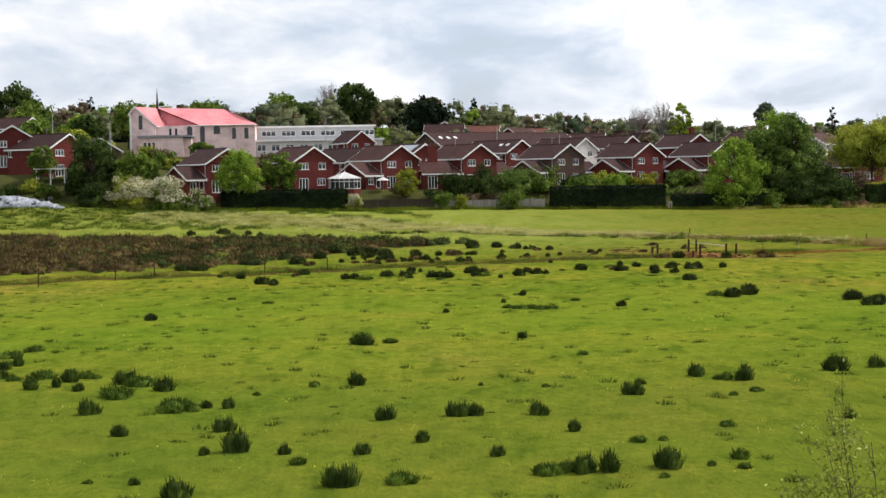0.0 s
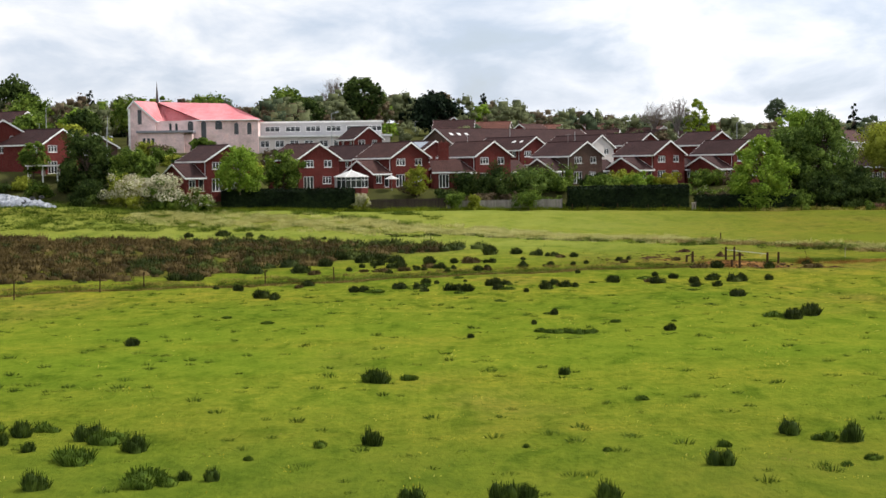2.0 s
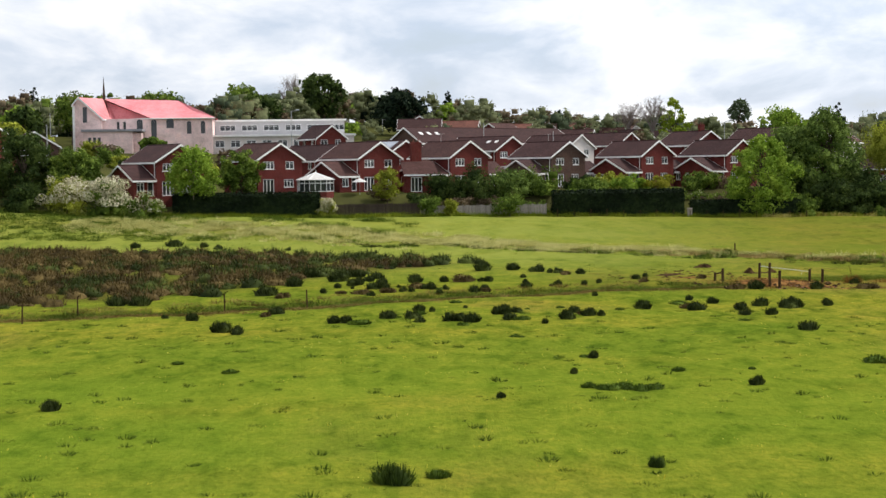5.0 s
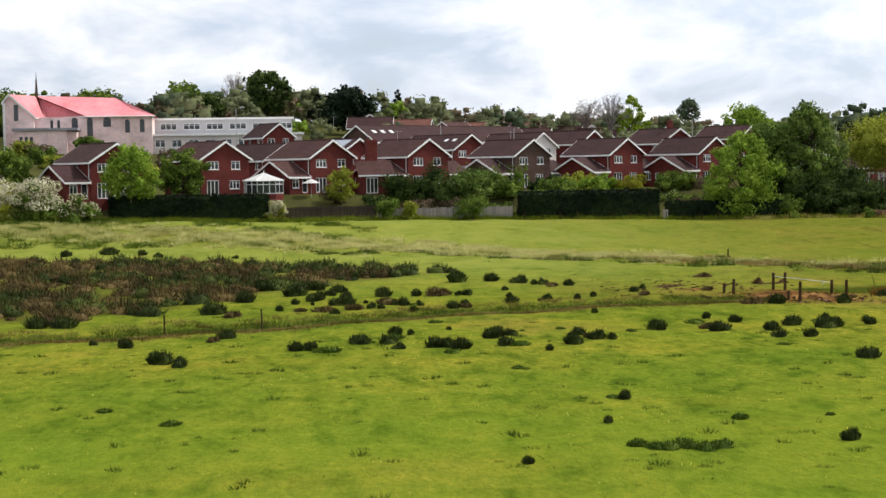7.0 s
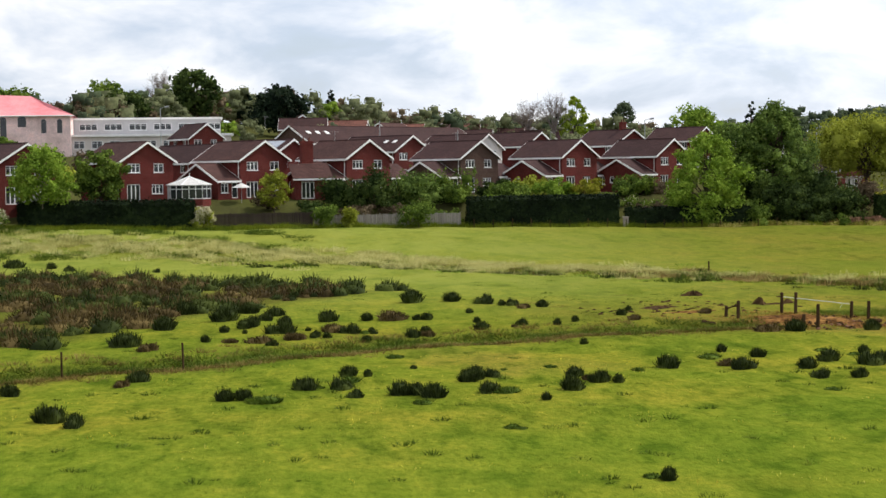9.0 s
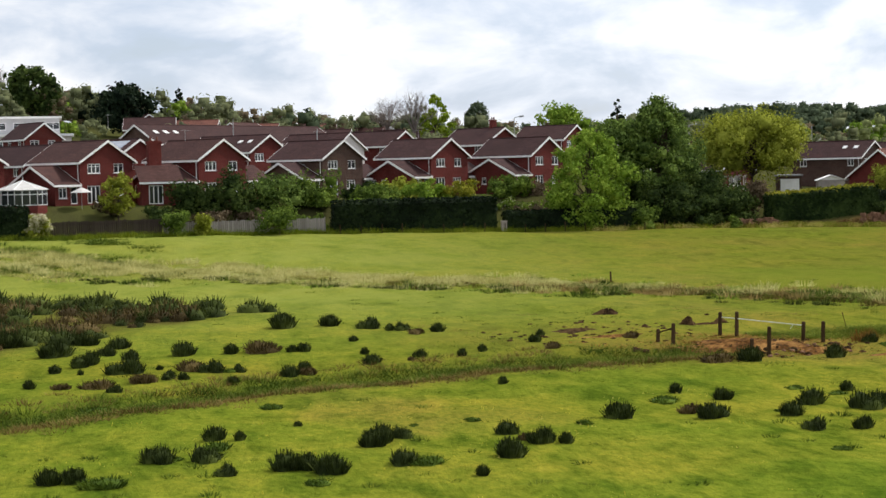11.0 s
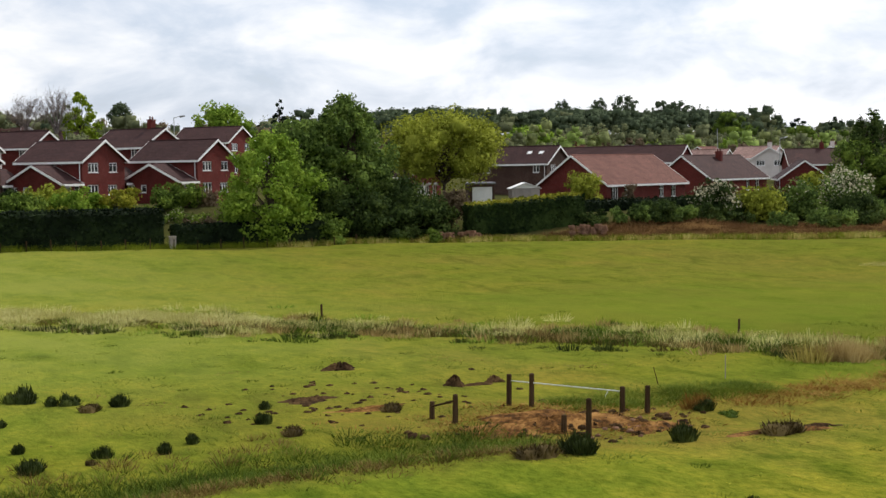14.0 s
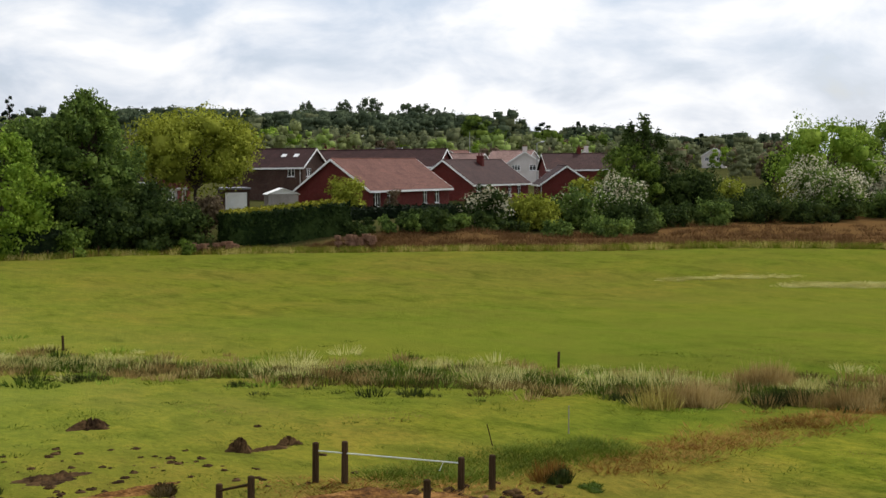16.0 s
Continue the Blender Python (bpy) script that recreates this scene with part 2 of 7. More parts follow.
M["rush"] = leafy("rush_blades", (0.019, 0.027, 0.007), (0.037, 0.051, 0.012), (0.080, 0.100, 0.022), 0.12, spread=0.18)
M["rush_fresh"] = leafy("fresh_rush_blades", (0.024, 0.040, 0.007), (0.048, 0.075, 0.012), (0.098, 0.138, 0.022), 0.15)
M["rush_brown"] = leafy("brown_rush_blades", (0.040, 0.029, 0.011), (0.084, 0.060, 0.022), (0.152, 0.110, 0.040), 0.12)
M["hay"] = leafy("dead_brown_grass", (0.14, 0.070, 0.014), (0.26, 0.138, 0.030), (0.40, 0.235, 0.070), 0.2)
M["bank_hay"] = leafy("dull_dry_grass", (0.095, 0.066, 0.018), (0.170, 0.120, 0.034), (0.260, 0.190, 0.062), 0.2)
M["tan_reed"] = leafy("tan_dry_reeds", (0.200, 0.135, 0.045), (0.330, 0.235, 0.085), (0.460, 0.350, 0.150), 0.25)
M["rough"] = leafy("rough_brown_grass", (0.078, 0.042, 0.016), (0.130, 0.070, 0.027), (0.190, 0.112, 0.046), 0.2)
M["strip"] = leafy("brownish_wetland_leaves", (0.055, 0.046, 0.012), (0.100, 0.082, 0.021), (0.165, 0.132, 0.038), 0.2)
M["straw"] = leafy("pale_straw_blades", (0.24, 0.190, 0.042), (0.40, 0.335, 0.085), (0.57, 0.495, 0.170), 0.3)
M["plume"] = leafy("pale_flowering_grass", (0.33, 0.31, 0.095), (0.49, 0.46, 0.165), (0.65, 0.61, 0.27), 0.35)
M["grass"] = leafy("meadow_grass_blades", (0.105, 0.145, 0.01), (0.15, 0.19, 0.013), (0.205, 0.235, 0.022), 0.2)
M["grass_deep"] = leafy("deep_green_grass", (0.073, 0.106, 0.013), (0.120, 0.161, 0.018), (0.192, 0.234, 0.031), 0.15)
M["grass_dark"] = leafy("lush_dark_grass", (0.034, 0.057, 0.007), (0.065, 0.105, 0.012), (0.116, 0.162, 0.020), 0.15)
M["flower"] = leafy("buttercup_petals", (0.50, 0.42, 0.04), (0.60, 0.52, 0.06), (0.68, 0.62, 0.15), 0.1)
M["willow"] = leafy("grey_willow_leaves", (0.16, 0.19, 0.030), (0.27, 0.30, 0.055), (0.46, 0.48, 0.16))


def ground_material():
    m = bpy.data.materials.new("meadow")
    m.use_nodes = True
    t = m.node_tree
    p = t.nodes["Principled BSDF"]
    g = t.nodes.new("ShaderNodeNewGeometry")
    mp = node(t, "ShaderNodeMapping")
    mp.inputs["Scale"].default_value = (0.95, 0.5, 1.0)
    t.links.new(g.outputs["Position"], mp.inputs["Vector"])
    big = node(t, "ShaderNodeTexNoise", Scale=0.045, Detail=6.0, Roughness=0.62)
    mid = node(t, "ShaderNodeTexNoise", Scale=0.30, Detail=5.0, Roughness=0.62)
    small = node(t, "ShaderNodeTexNoise", Scale=1.1, Detail=4.0, Roughness=0.65)
    fine = node(t, "ShaderNodeTexNoise", Scale=4.5, Detail=5.0, Roughness=0.7)
    for n in (big, mid, small, fine):
        t.links.new(mp.outputs["Vector"], n.inputs["Vector"])
    long = node(t, "ShaderNodeMapping")
    long.inputs["Scale"].default_value = (0.22, 1.0, 1.0)
    t.links.new(g.outputs["Position"], long.inputs["Vector"])
    long2 = node(t, "ShaderNodeMapping")
    long2.inputs["Scale"].default_value = (0.8, 0.34, 1.0)
    t.links.new(g.outputs["Position"], long2.inputs["Vector"])
    streak = node(t, "ShaderNodeTexNoise", Scale=0.11, Detail=6.0, Roughness=0.6)
    t.links.new(long.outputs["Vector"], streak.inputs["Vector"])
    c1 = ramp(t, big.outputs["Fac"], [(0.36, (0.099, 0.139, 0.013)), (0.46, (0.125, 0.158, 0.015)), (0.54, (0.149, 0.167, 0.017)), (0.64, (0.166, 0.153, 0.024))])
    c2 = ramp(t, mid.outputs["Fac"], [(0.34, (0.76, 0.82, 0.78)), (0.46, (0.94, 0.96, 0.94)), (0.56, (1.08, 1.04, 1.05)), (0.68, (1.22, 1.08, 1.15))])
    c4 = ramp(t, small.outputs["Fac"], [(0.33, (0.62, 0.72, 0.66)), (0.45, (0.92, 0.95, 0.93)), (0.58, (1.12, 1.08, 1.05)), (0.70, (1.38, 1.25, 1.4))])
    c5 = ramp(t, streak.outputs["Fac"], [(0.34, (0.82, 0.92, 0.88)), (0.48, (0.98, 1.0, 1.0)), (0.62, (1.16, 1.04, 1.1))])
    c3 = ramp(t, fine.outputs["Fac"], [(0.34, (0.68, 0.73, 0.68)), (0.5, (1, 1, 1)), (0.66, (1.26, 1.2, 1.15))])
    col = c1
    for other in (c2, c3, c4, c5):
        mm = t.nodes.new("ShaderNodeMix")
        mm.data_type, mm.blend_type = "RGBA", "MULTIPLY"
        mm.inputs["Factor"].default_value = 1.0
        t.links.new(col, mm.inputs["A"])
        t.links.new(other, mm.inputs["B"])
        col = mm.outputs["Result"]
    tuft = node(t, "ShaderNodeTexNoise", Scale=0.75, Detail=3.0, Roughness=0.5, Distortion=0.4)
    t.links.new(long2.outputs["Vector"], tuft.inputs["Vector"])
    c6 = ramp(t, tuft.outputs["Fac"], [(0.32, (0.50, 0.62, 0.56)), (0.39, (0.74, 0.82, 0.78)), (0.46, (1, 1, 1))])
    mm = t.nodes.new("ShaderNodeMix")
    mm.data_type, mm.blend_type = "RGBA", "MULTIPLY"
    mm.inputs["Factor"].default_value = 0.9
    t.links.new(col, mm.inputs["A"])
    t.links.new(c6, mm.inputs["B"])
    col = mm.outputs["Result"]
    for name, other, most in (("pale", (0.225, 0.252, 0.052), 0.75), ("close", (0.082, 0.110, 0.013), 0.65), ("lush", (0.126, 0.188, 0.014), 0.45), ("dull", (0.108, 0.108, 0.018), 0.7), ("dry", (0.150, 0.105, 0.026), 0.9), ("garden", (0.050, 0.050, 0.020), 1.0), ("rough", (0.125, 0.066, 0.026), 1.0), ("rushy", (0.060, 0.048, 0.014), 0.9)):
        at = t.nodes.new("ShaderNodeAttribute")
        at.attribute_name = name
        mm = node(t, "ShaderNodeMath")
        mm.operation = "MULTIPLY"
        t.links.new(at.outputs["Fac"], mm.inputs[0])
        lump = node(t, "ShaderNodeMapRange")
        lump.inputs["From Min"].default_value, lump.inputs["From Max"].default_value = 0.3, 0.62
        lump.inputs["To Min"].default_value, lump.inputs["To Max"].default_value = most * (0.8 if name in ("garden", "rough") else 0.35), most
        t.links.new(mid.outputs["Fac"], lump.inputs["Value"])
        t.links.new(lump.outputs[0], mm.inputs[1])
        mix = t.nodes.new("ShaderNodeMix")
        mix.data_type = "RGBA"
        t.links.new(mm.outputs[0], mix.inputs["Factor"])
        t.links.new(col, mix.inputs["A"])
        mix.inputs["B"].default_value = (*other, 1)
        col = mix.outputs["Result"]
    t.links.new(col, p.inputs["Base Color"])
    p.inputs["Roughness"].default_value, p.inputs["Specular IOR Level"].default_value = 0.95, 0.0
    p.inputs["Sheen Weight"].default_value, p.inputs["Sheen Roughness"].default_value, p.inputs["Sheen Tint"].default_value = 0.04, 0.35, (0.72, 0.80, 0.16, 1)
    b = node(t, "ShaderNodeBump", Strength=0.9, Distance=0.12)
    t.links.new(fine.outputs["Fac"], b.inputs["Height"])
    t.links.new(b.outputs["Normal"], p.inputs["Normal"])
    return m


# ---- mesh helpers ----


class Geo:
    """Collects vertices and faces of one mesh."""

    def __init__(self):
        self.v, self.f = [], []

    def add(self, verts, faces):
        n = len(self.v)
        self.v += [tuple(p) for p in verts]
        self.f += [tuple(i + n for i in face) for face in faces]
        return self

    def box(self, x0, x1, y0, y1, z0, z1):
        c = [(x, y, z) for z in (z0, z1) for x, y in ((x0, y0), (x1, y0), (x1, y1), (x0, y1))]
        return self.add(c, [(3, 2, 1, 0), (4, 5, 6, 7), (0, 1, 5, 4), (1, 2, 6, 5), (2, 3, 7, 6), (3, 0, 4, 7)])

    def tube(self, p0, p1, r0, r1, n=7):
        p0, p1 = Vector(p0), Vector(p1)
        d = (p1 - p0).normalized()
        a = d.orthogonal().normalized()
        b = d.cross(a)
        ring = [(math.cos(6.2832 * i / n), math.sin(6.2832 * i / n)) for i in range(n)]
        vs = [p0 + (a * c + b * s) * r0 for c, s in ring] + [p1 + (a * c + b * s) * r1 for c, s in ring]
        fs = [(i, (i + 1) % n, n + (i + 1) % n, n + i) for i in range(n)]
        return self.add(vs, fs + [tuple(range(n))[::-1], tuple(range(n, 2 * n))])

    def slab(self, a, b, c, d, thick):
        """A slab under the face a b c d."""
        pts = [Vector(p) for p in (a, b, c, d)]
        n = (pts[1] - pts[0]).cross(pts[3] - pts[0]).normalized() * thick
        return self.add(pts + [p - n for p in pts], [(0, 1, 2, 3), (7, 6, 5, 4), (0, 4, 5, 1), (1, 5, 6, 2), (2, 6, 7, 3), (3, 7, 4, 0)])

    def data(self, name, mat, smooth=False):
        me = bpy.data.meshes.new(name)
        me.from_pydata(self.v, [], self.f)
        if smooth:
            me.polygons.foreach_set("use_smooth", [True] * len(me.polygons))
        me.materials.append(mat)
        me.update()
        return me


def part(name, geo, mat, parent=None, label=""):
    ob = new(name, geo if isinstance(geo, bpy.types.Mesh) else geo.data(name, mat))
    if parent is not None:
        ob.parent = parent
    return tagged(ob, label)


def thing(name, m, label, category, group=""):
    ob = new(name)
    ob.matrix_world = m
    return tagged(ob, label, category, group)


def np_mesh(name, verts, faces, mat):
    """A mesh from arrays, all faces with the same corner count."""
    me = bpy.data.meshes.new(name)
    k = faces.shape[1]
    me.vertices.add(len(verts))
    me.vertices.foreach_set("co", verts.astype(np.float32).ravel())
    me.loops.add(faces.size)
    me.loops.foreach_set("vertex_index", faces.astype(np.int32).ravel())
    me.polygons.add(len(faces))
    me.polygons.foreach_set("loop_start", np.arange(0, faces.size, k, dtype=np.int32))
    me.polygons.foreach_set("loop_total", np.full(len(faces), k, dtype=np.int32))
    me.materials.append(mat)
    me.update(calc_edges=True)
    return me


# ---- terrain ----


def smooth(v):
    v = np.clip(v, 0, 1)
    return v * v * (3 - 2 * v)


EDGE_X = [-140, -60, -30, -10, 20, 40, 58, 67, 77, 88, 98, 107, 140, 220]
EDGE_Y = [236, 234, 236, 237, 240, 239, 238, 234, 228, 216, 206, 194, 160, 90]
EDGE_Z = [4.8, 4.6, 3.2, 2.9, 2.6, 2.2, 2.1, 2.0, 2.0, 2.0, 2.0, 2.0, 2.0, 2.0]
RISE_X = [-120, -55, -42, -30, 60, 100, 150, 300]
RISE_Z = [10.5, 9.2, 7.4, 6.0, 5.9, 4.7, 4.2, 3.5]
RISE_Y = [256, 252, 250, 249, 252, 252, 252, 250]
SLOPE_X = [-200, -80, -55, -25, 10, 40, 100, 200]
SLOPE = [0.05, 0.05, 0.055, 0.09, 0.08, 0.06, 0.042, 0.03]


DX, DY = [-60, -30, -12, -4.4, 1, 6, 12, 18, 24, 33], [114, 120.5, 128, 130.8, 134.3, 136.7, 138, 139.3, 139.2, 139]
RX, RY = [-60, -20, 0, 12, 20, 27, 33, 38, 44.7, 52.8, 64, 90], [222, 215, 204, 196, 187, 179.5, 174.5, 166, 159.5, 149.5, 138, 113]
NEARL = [(-90, 124), (-33, 128), (-18, 133), (-12, 138), (-8, 148), (-2, 155), (2, 158.5), (8.7, 164)]
FARL = [(-90, 197), (-37, 196), (-24, 190.5), (-17, 191.5), (-7, 179), (2.5, 174.5), (8.7, 167.5)]


def ditch_y(x):
    return np.interp(x, DX, DY)


def ground_z(x, y):
    x, y = np.asarray(x, float), np.asarray(y, float)
    ye, ze = np.interp(x, EDGE_X, EDGE_Y), np.interp(x, EDGE_X, EDGE_Z)
    yr, zr = np.interp(x, RISE_X, RISE_Y), np.interp(x, RISE_X, RISE_Z)
    z = ze * smooth((y - ye + 48) / 48)
    z = z + (zr - ze) * smooth(np.clip((y - ye) / np.maximum(yr - ye, 8), 0, 1) ** (1 + 2 * smooth((x - 92) / 15)))
    z = z + np.interp(x, SLOPE_X, SLOPE) * np.clip(y - np.interp(x, [-60, 5, 22, 60], [256, 264, 276, 278]), 0, 190) + 0.012 * np.clip(y - 460, 0, 400)
    flat = np.clip((x + 70) / 10, 0, 1) * np.clip((40 - x) / 8, 0, 1)
    z = z + 11.0 * smooth((y - 500) / 140) * smooth((x - 170) / 70) * smooth((450 - x) / 90)
    z = z + np.interp(y, [92, 140, 165, 196, 236], [0, 0.3, 0.58, 0.58, 0])
    z = z - 0.30 * np.exp(-((y - ditch_y(x)) / 1.7) ** 2) * flat
    z = z + 0.10 * np.sin(x * 0.21 + 0.4) * np.sin(y * 0.17) + 0.05 * np.sin(x * 0.63 + y * 0.41)
    return z


def gz(x, y):
    return float(ground_z(x, y))


def axis_steps(a, b, step, far):
    fine = np.arange(a, b + step / 2, step)
    out, d, left, right = step, step, [], []
    lo, hi = a, b
    while lo > -far or hi < far:
        d *= 1.22
        lo, hi = lo - d, hi + d
        left.append(lo)
        right.append(hi)
    return np.concatenate([left[::-1], fine, right])


gx, gy = axis_steps(-80, 170, 1.6, 4600), axis_steps(0, 300, 1.6, 4600)
XX, YY = np.meshgrid(gx, gy)
ZZ = ground_z(XX, YY)
verts = np.stack([XX, YY, ZZ], -1).reshape(-1, 3)
nx, ny = len(gx), len(gy)
i = (np.arange(ny - 1)[:, None] * nx + np.arange(nx - 1)[None]).ravel()
ground = new("ground", np_mesh("ground", verts, np.stack([i, i + 1, i + nx + 1, i + nx], 1), ground_material()))
ground.data.polygons.foreach_set("use_smooth", [True] * len(ground.data.polygons))
yy_edge = np.interp(verts[:, 0], EDGE_X, EDGE_Y)
garden = smooth((verts[:, 1] - yy_edge) / 4)
rough = garden * smooth((verts[:, 0] - 74) / 10) * smooth((236 - verts[:, 1]) / 4)
rushy = smooth((verts[:, 1] - np.interp(verts[:, 0], *zip(*NEARL)) - 1) / 5) * smooth((np.interp(verts[:, 0], *zip(*FARL)) - verts[:, 1]) / 4) * smooth((9 - verts[:, 0]) / 8)
strip = np.exp(-((verts[:, 1] - np.interp(verts[:, 0], RX, RY)) / 5.0) ** 2) * 0.40
meander = np.exp(-((verts[:, 1] - np.interp(verts[:, 0], [35, 52], [142.2, 144.4])) / 1.0) ** 2) * smooth((verts[:, 0] - 34) / 5) * smooth((62 - verts[:, 0]) / 8)
bank = np.exp(-((verts[:, 1] - ditch_y(verts[:, 0]) + 2.4) / 1.2) ** 2) * 0.45 + np.exp(-((verts[:, 1] - ditch_y(verts[:, 0]) - 3.5) / 3.0) ** 2) * 0.15
bank = bank * np.clip((verts[:, 0] + 70) / 10, 0, 1) * np.clip((38 - verts[:, 0]) / 10, 0, 1)
poached = 0.5 * np.exp(-(((verts[:, 0] - 20) / 8) ** 2 + ((verts[:, 1] - 149) / 6) ** 2)) + np.exp(-(((verts[:, 0] - 28) / 7) ** 2 + ((verts[:, 1] - 141.5) / 4) ** 2)) * 0.85
poor = 0.75 * smooth((verts[:, 0] - 5) / 55) * smooth((verts[:, 1] - 128) / 30) + 0.10 * smooth((verts[:, 1] - 118) / 20)
for name, values in (("garden", garden), ("pale", smooth((verts[:, 1] - 140) / 40) * smooth((56 - verts[:, 0]) / 42)), ("rushy", rushy), ("rough", rough), ("dry", np.clip(bank + poached + strip + 0.6 * meander + 0.15 * poor, 0, 1)), ("dull", poor), ("close", smooth((75 - verts[:, 1]) / 30)), ("lush", smooth((112 - verts[:, 1]) / 24) * smooth((verts[:, 1] - 45) / 40) + 1.6 * np.exp(-((verts[:, 1] - 172) / 14) ** 2) * smooth((verts[:, 0] - 34) / 16))):
    ground.data.attributes.new(name, "FLOAT", "POINT").data.foreach_set("value", values.astype(np.float32))
tagged(ground, "grazed green meadow rising to gardens and hills", "meadow", kind="structure")

# ---- plants ----


def leaf_cards(points, outward, size, rng, slim=1.0):
    """One bent-free diamond leaf cluster at each point, turned about at random."""
    n = len(points)
    nrm = outward + rng.normal(0, 0.55, (n, 3))
    nrm /= np.linalg.norm(nrm, axis=1)[:, None] + 1e-9
    ref = rng.normal(0, 1, (n, 3))
    a = np.cross(nrm, ref)
    a /= np.linalg.norm(a, axis=1)[:, None] + 1e-9
    b = np.cross(nrm, a)
    s = (size * rng.uniform(0.55, 1.35, n))[:, None] * 0.5
    v = np.stack([points + a * s, points + b * s * 0.75 * slim, points - a * s, points - b * s * 0.75 * slim], 1).reshape(-1, 3)
    return v, np.arange(4 * n).reshape(n, 4)


def clump_cores(blobs, shrink, rng):
    """A low lumpy body inside every leaf clump, so that no light shows through its middle."""
    q = np.array([(x, y, z) for z in (-1, 1) for y in (-1, 1) for x in (-1, 1)], float) / math.sqrt(3)
    faces = np.array([(0, 2, 3, 1), (4, 5, 7, 6), (0, 1, 5, 4), (2, 6, 7, 3), (0, 4, 6, 2), (1, 3, 7, 5)])
    V, F = [], []
    for k, (x, y, z, r) in enumerate(blobs):
        V.append(q * r * shrink * rng.uniform(0.8, 1.25, (8, 1)) * [1, 1, 0.85] + [x, y, max(z, r * 0.5)])
        F.append(faces + 8 * k)
    return np.concatenate(V), np.concatenate(F)


def blob_points(blobs, n, rng, fill=0.5):
    blobs = np.array(blobs, float)
    w = blobs[:, 3] ** 2
    pick = rng.choice(len(blobs), n, p=w / w.sum())
    d = rng.normal(0, 1, (n, 3))
    d /= np.linalg.norm(d, axis=1)[:, None]
    r = blobs[pick, 3] * (fill + (1 - fill) * rng.uniform(0, 1, n) ** 0.6) * np.clip(rng.normal(1.0, 0.13, n), 0.7, 1.4)
    return blobs[pick, :3] + d * r[:, None] * np.array([1, 1, 0.85]), d


def crown_blobs(h, w, foot, shape, count, rng):
    out = []
    for k in range(count):
        u = (k + 0.5) / count
        a = k * 2.399 + rng.uniform(-0.5, 0.5)
        if shape == "cone":
            z, reach = foot + (h - foot) * u, (1 - u) ** 0.8 * 0.9 + 0.04
            r = w * 0.5 * (0.42 * (1 - u) + 0.10)
        elif shape == "tall":
            z, reach = foot + (h - foot) * u * 0.96, (1 - u ** 4) * math.sqrt(rng.uniform(0.2, 1))
            r = w * 0.5 * (0.24 * (1 - u) + 0.14)
        elif shape == "ovate":
            z, reach = foot + (h - foot) * u * 0.97, math.sin(math.pi * (0.20 + 0.80 * u)) ** 0.75 * math.sqrt(rng.uniform(0.25, 1))
            r = w * 0.5 * (0.30 - 0.15 * u)
        elif shape == "bush":
            z, reach = foot + (h - foot) * (0.12 + 0.62 * rng.uniform(0, 1)), math.sqrt(rng.uniform(0, 1)) * 0.85
            z -= (h - foot) * 0.35 * max(0, reach - 0.5)
            r = min(w * 0.22, (h - foot) * 0.31)
        else:
            t = math.acos(1 - 2 * u * 0.93)
            z = foot + (h - foot) * (0.5 + 0.38 * math.cos(t))
            reach = (0.35 + 0.65 * rng.uniform(0.4, 1)) * math.sin(t) * 0.95 + 0.05
            r = w * 0.5 * rng.uniform(0.20, 0.38)
        r *= rng.uniform(0.8, 1.2)
        reach *= w * 0.5 - r * 0.7
        out.append((math.cos(a) * reach, math.sin(a) * reach, min(z, h - r * 0.8), r))
    if shape == "tall":
        for j in range(5):
            a, top = j * 1.9 + rng.uniform(0, 1), h * (1.0 - 0.035 * j)
            away = w * (0.05, 0.17, 0.24, 0.20, 0.28)[j]
            for q in range(6):
                out.append((math.cos(a) * away, math.sin(a) * away, top - (0.02 + 0.04 * q) * h, w * (0.016 + 0.016 * q)))
    return out


def sprays(blobs, count, rng):
    """Smaller clumps that stand out of every main one, so that the outline is uneven."""
    out = []
    for x, y, z, r in blobs:
        for _ in range(count):
            d = rng.normal(0, 1, 3) + np.array([x, y, 0.6 * r]) / (abs(x) + abs(y) + r)
            d /= np.linalg.norm(d) + 1e-9
            q = r * rng.uniform(0.30, 0.58)
            e = r * rng.uniform(0.7, 1.05)
            out.append((x + d[0] * e, y + d[1] * e, max(q * 0.4, z + d[2] * e * 0.85), q))
    return out


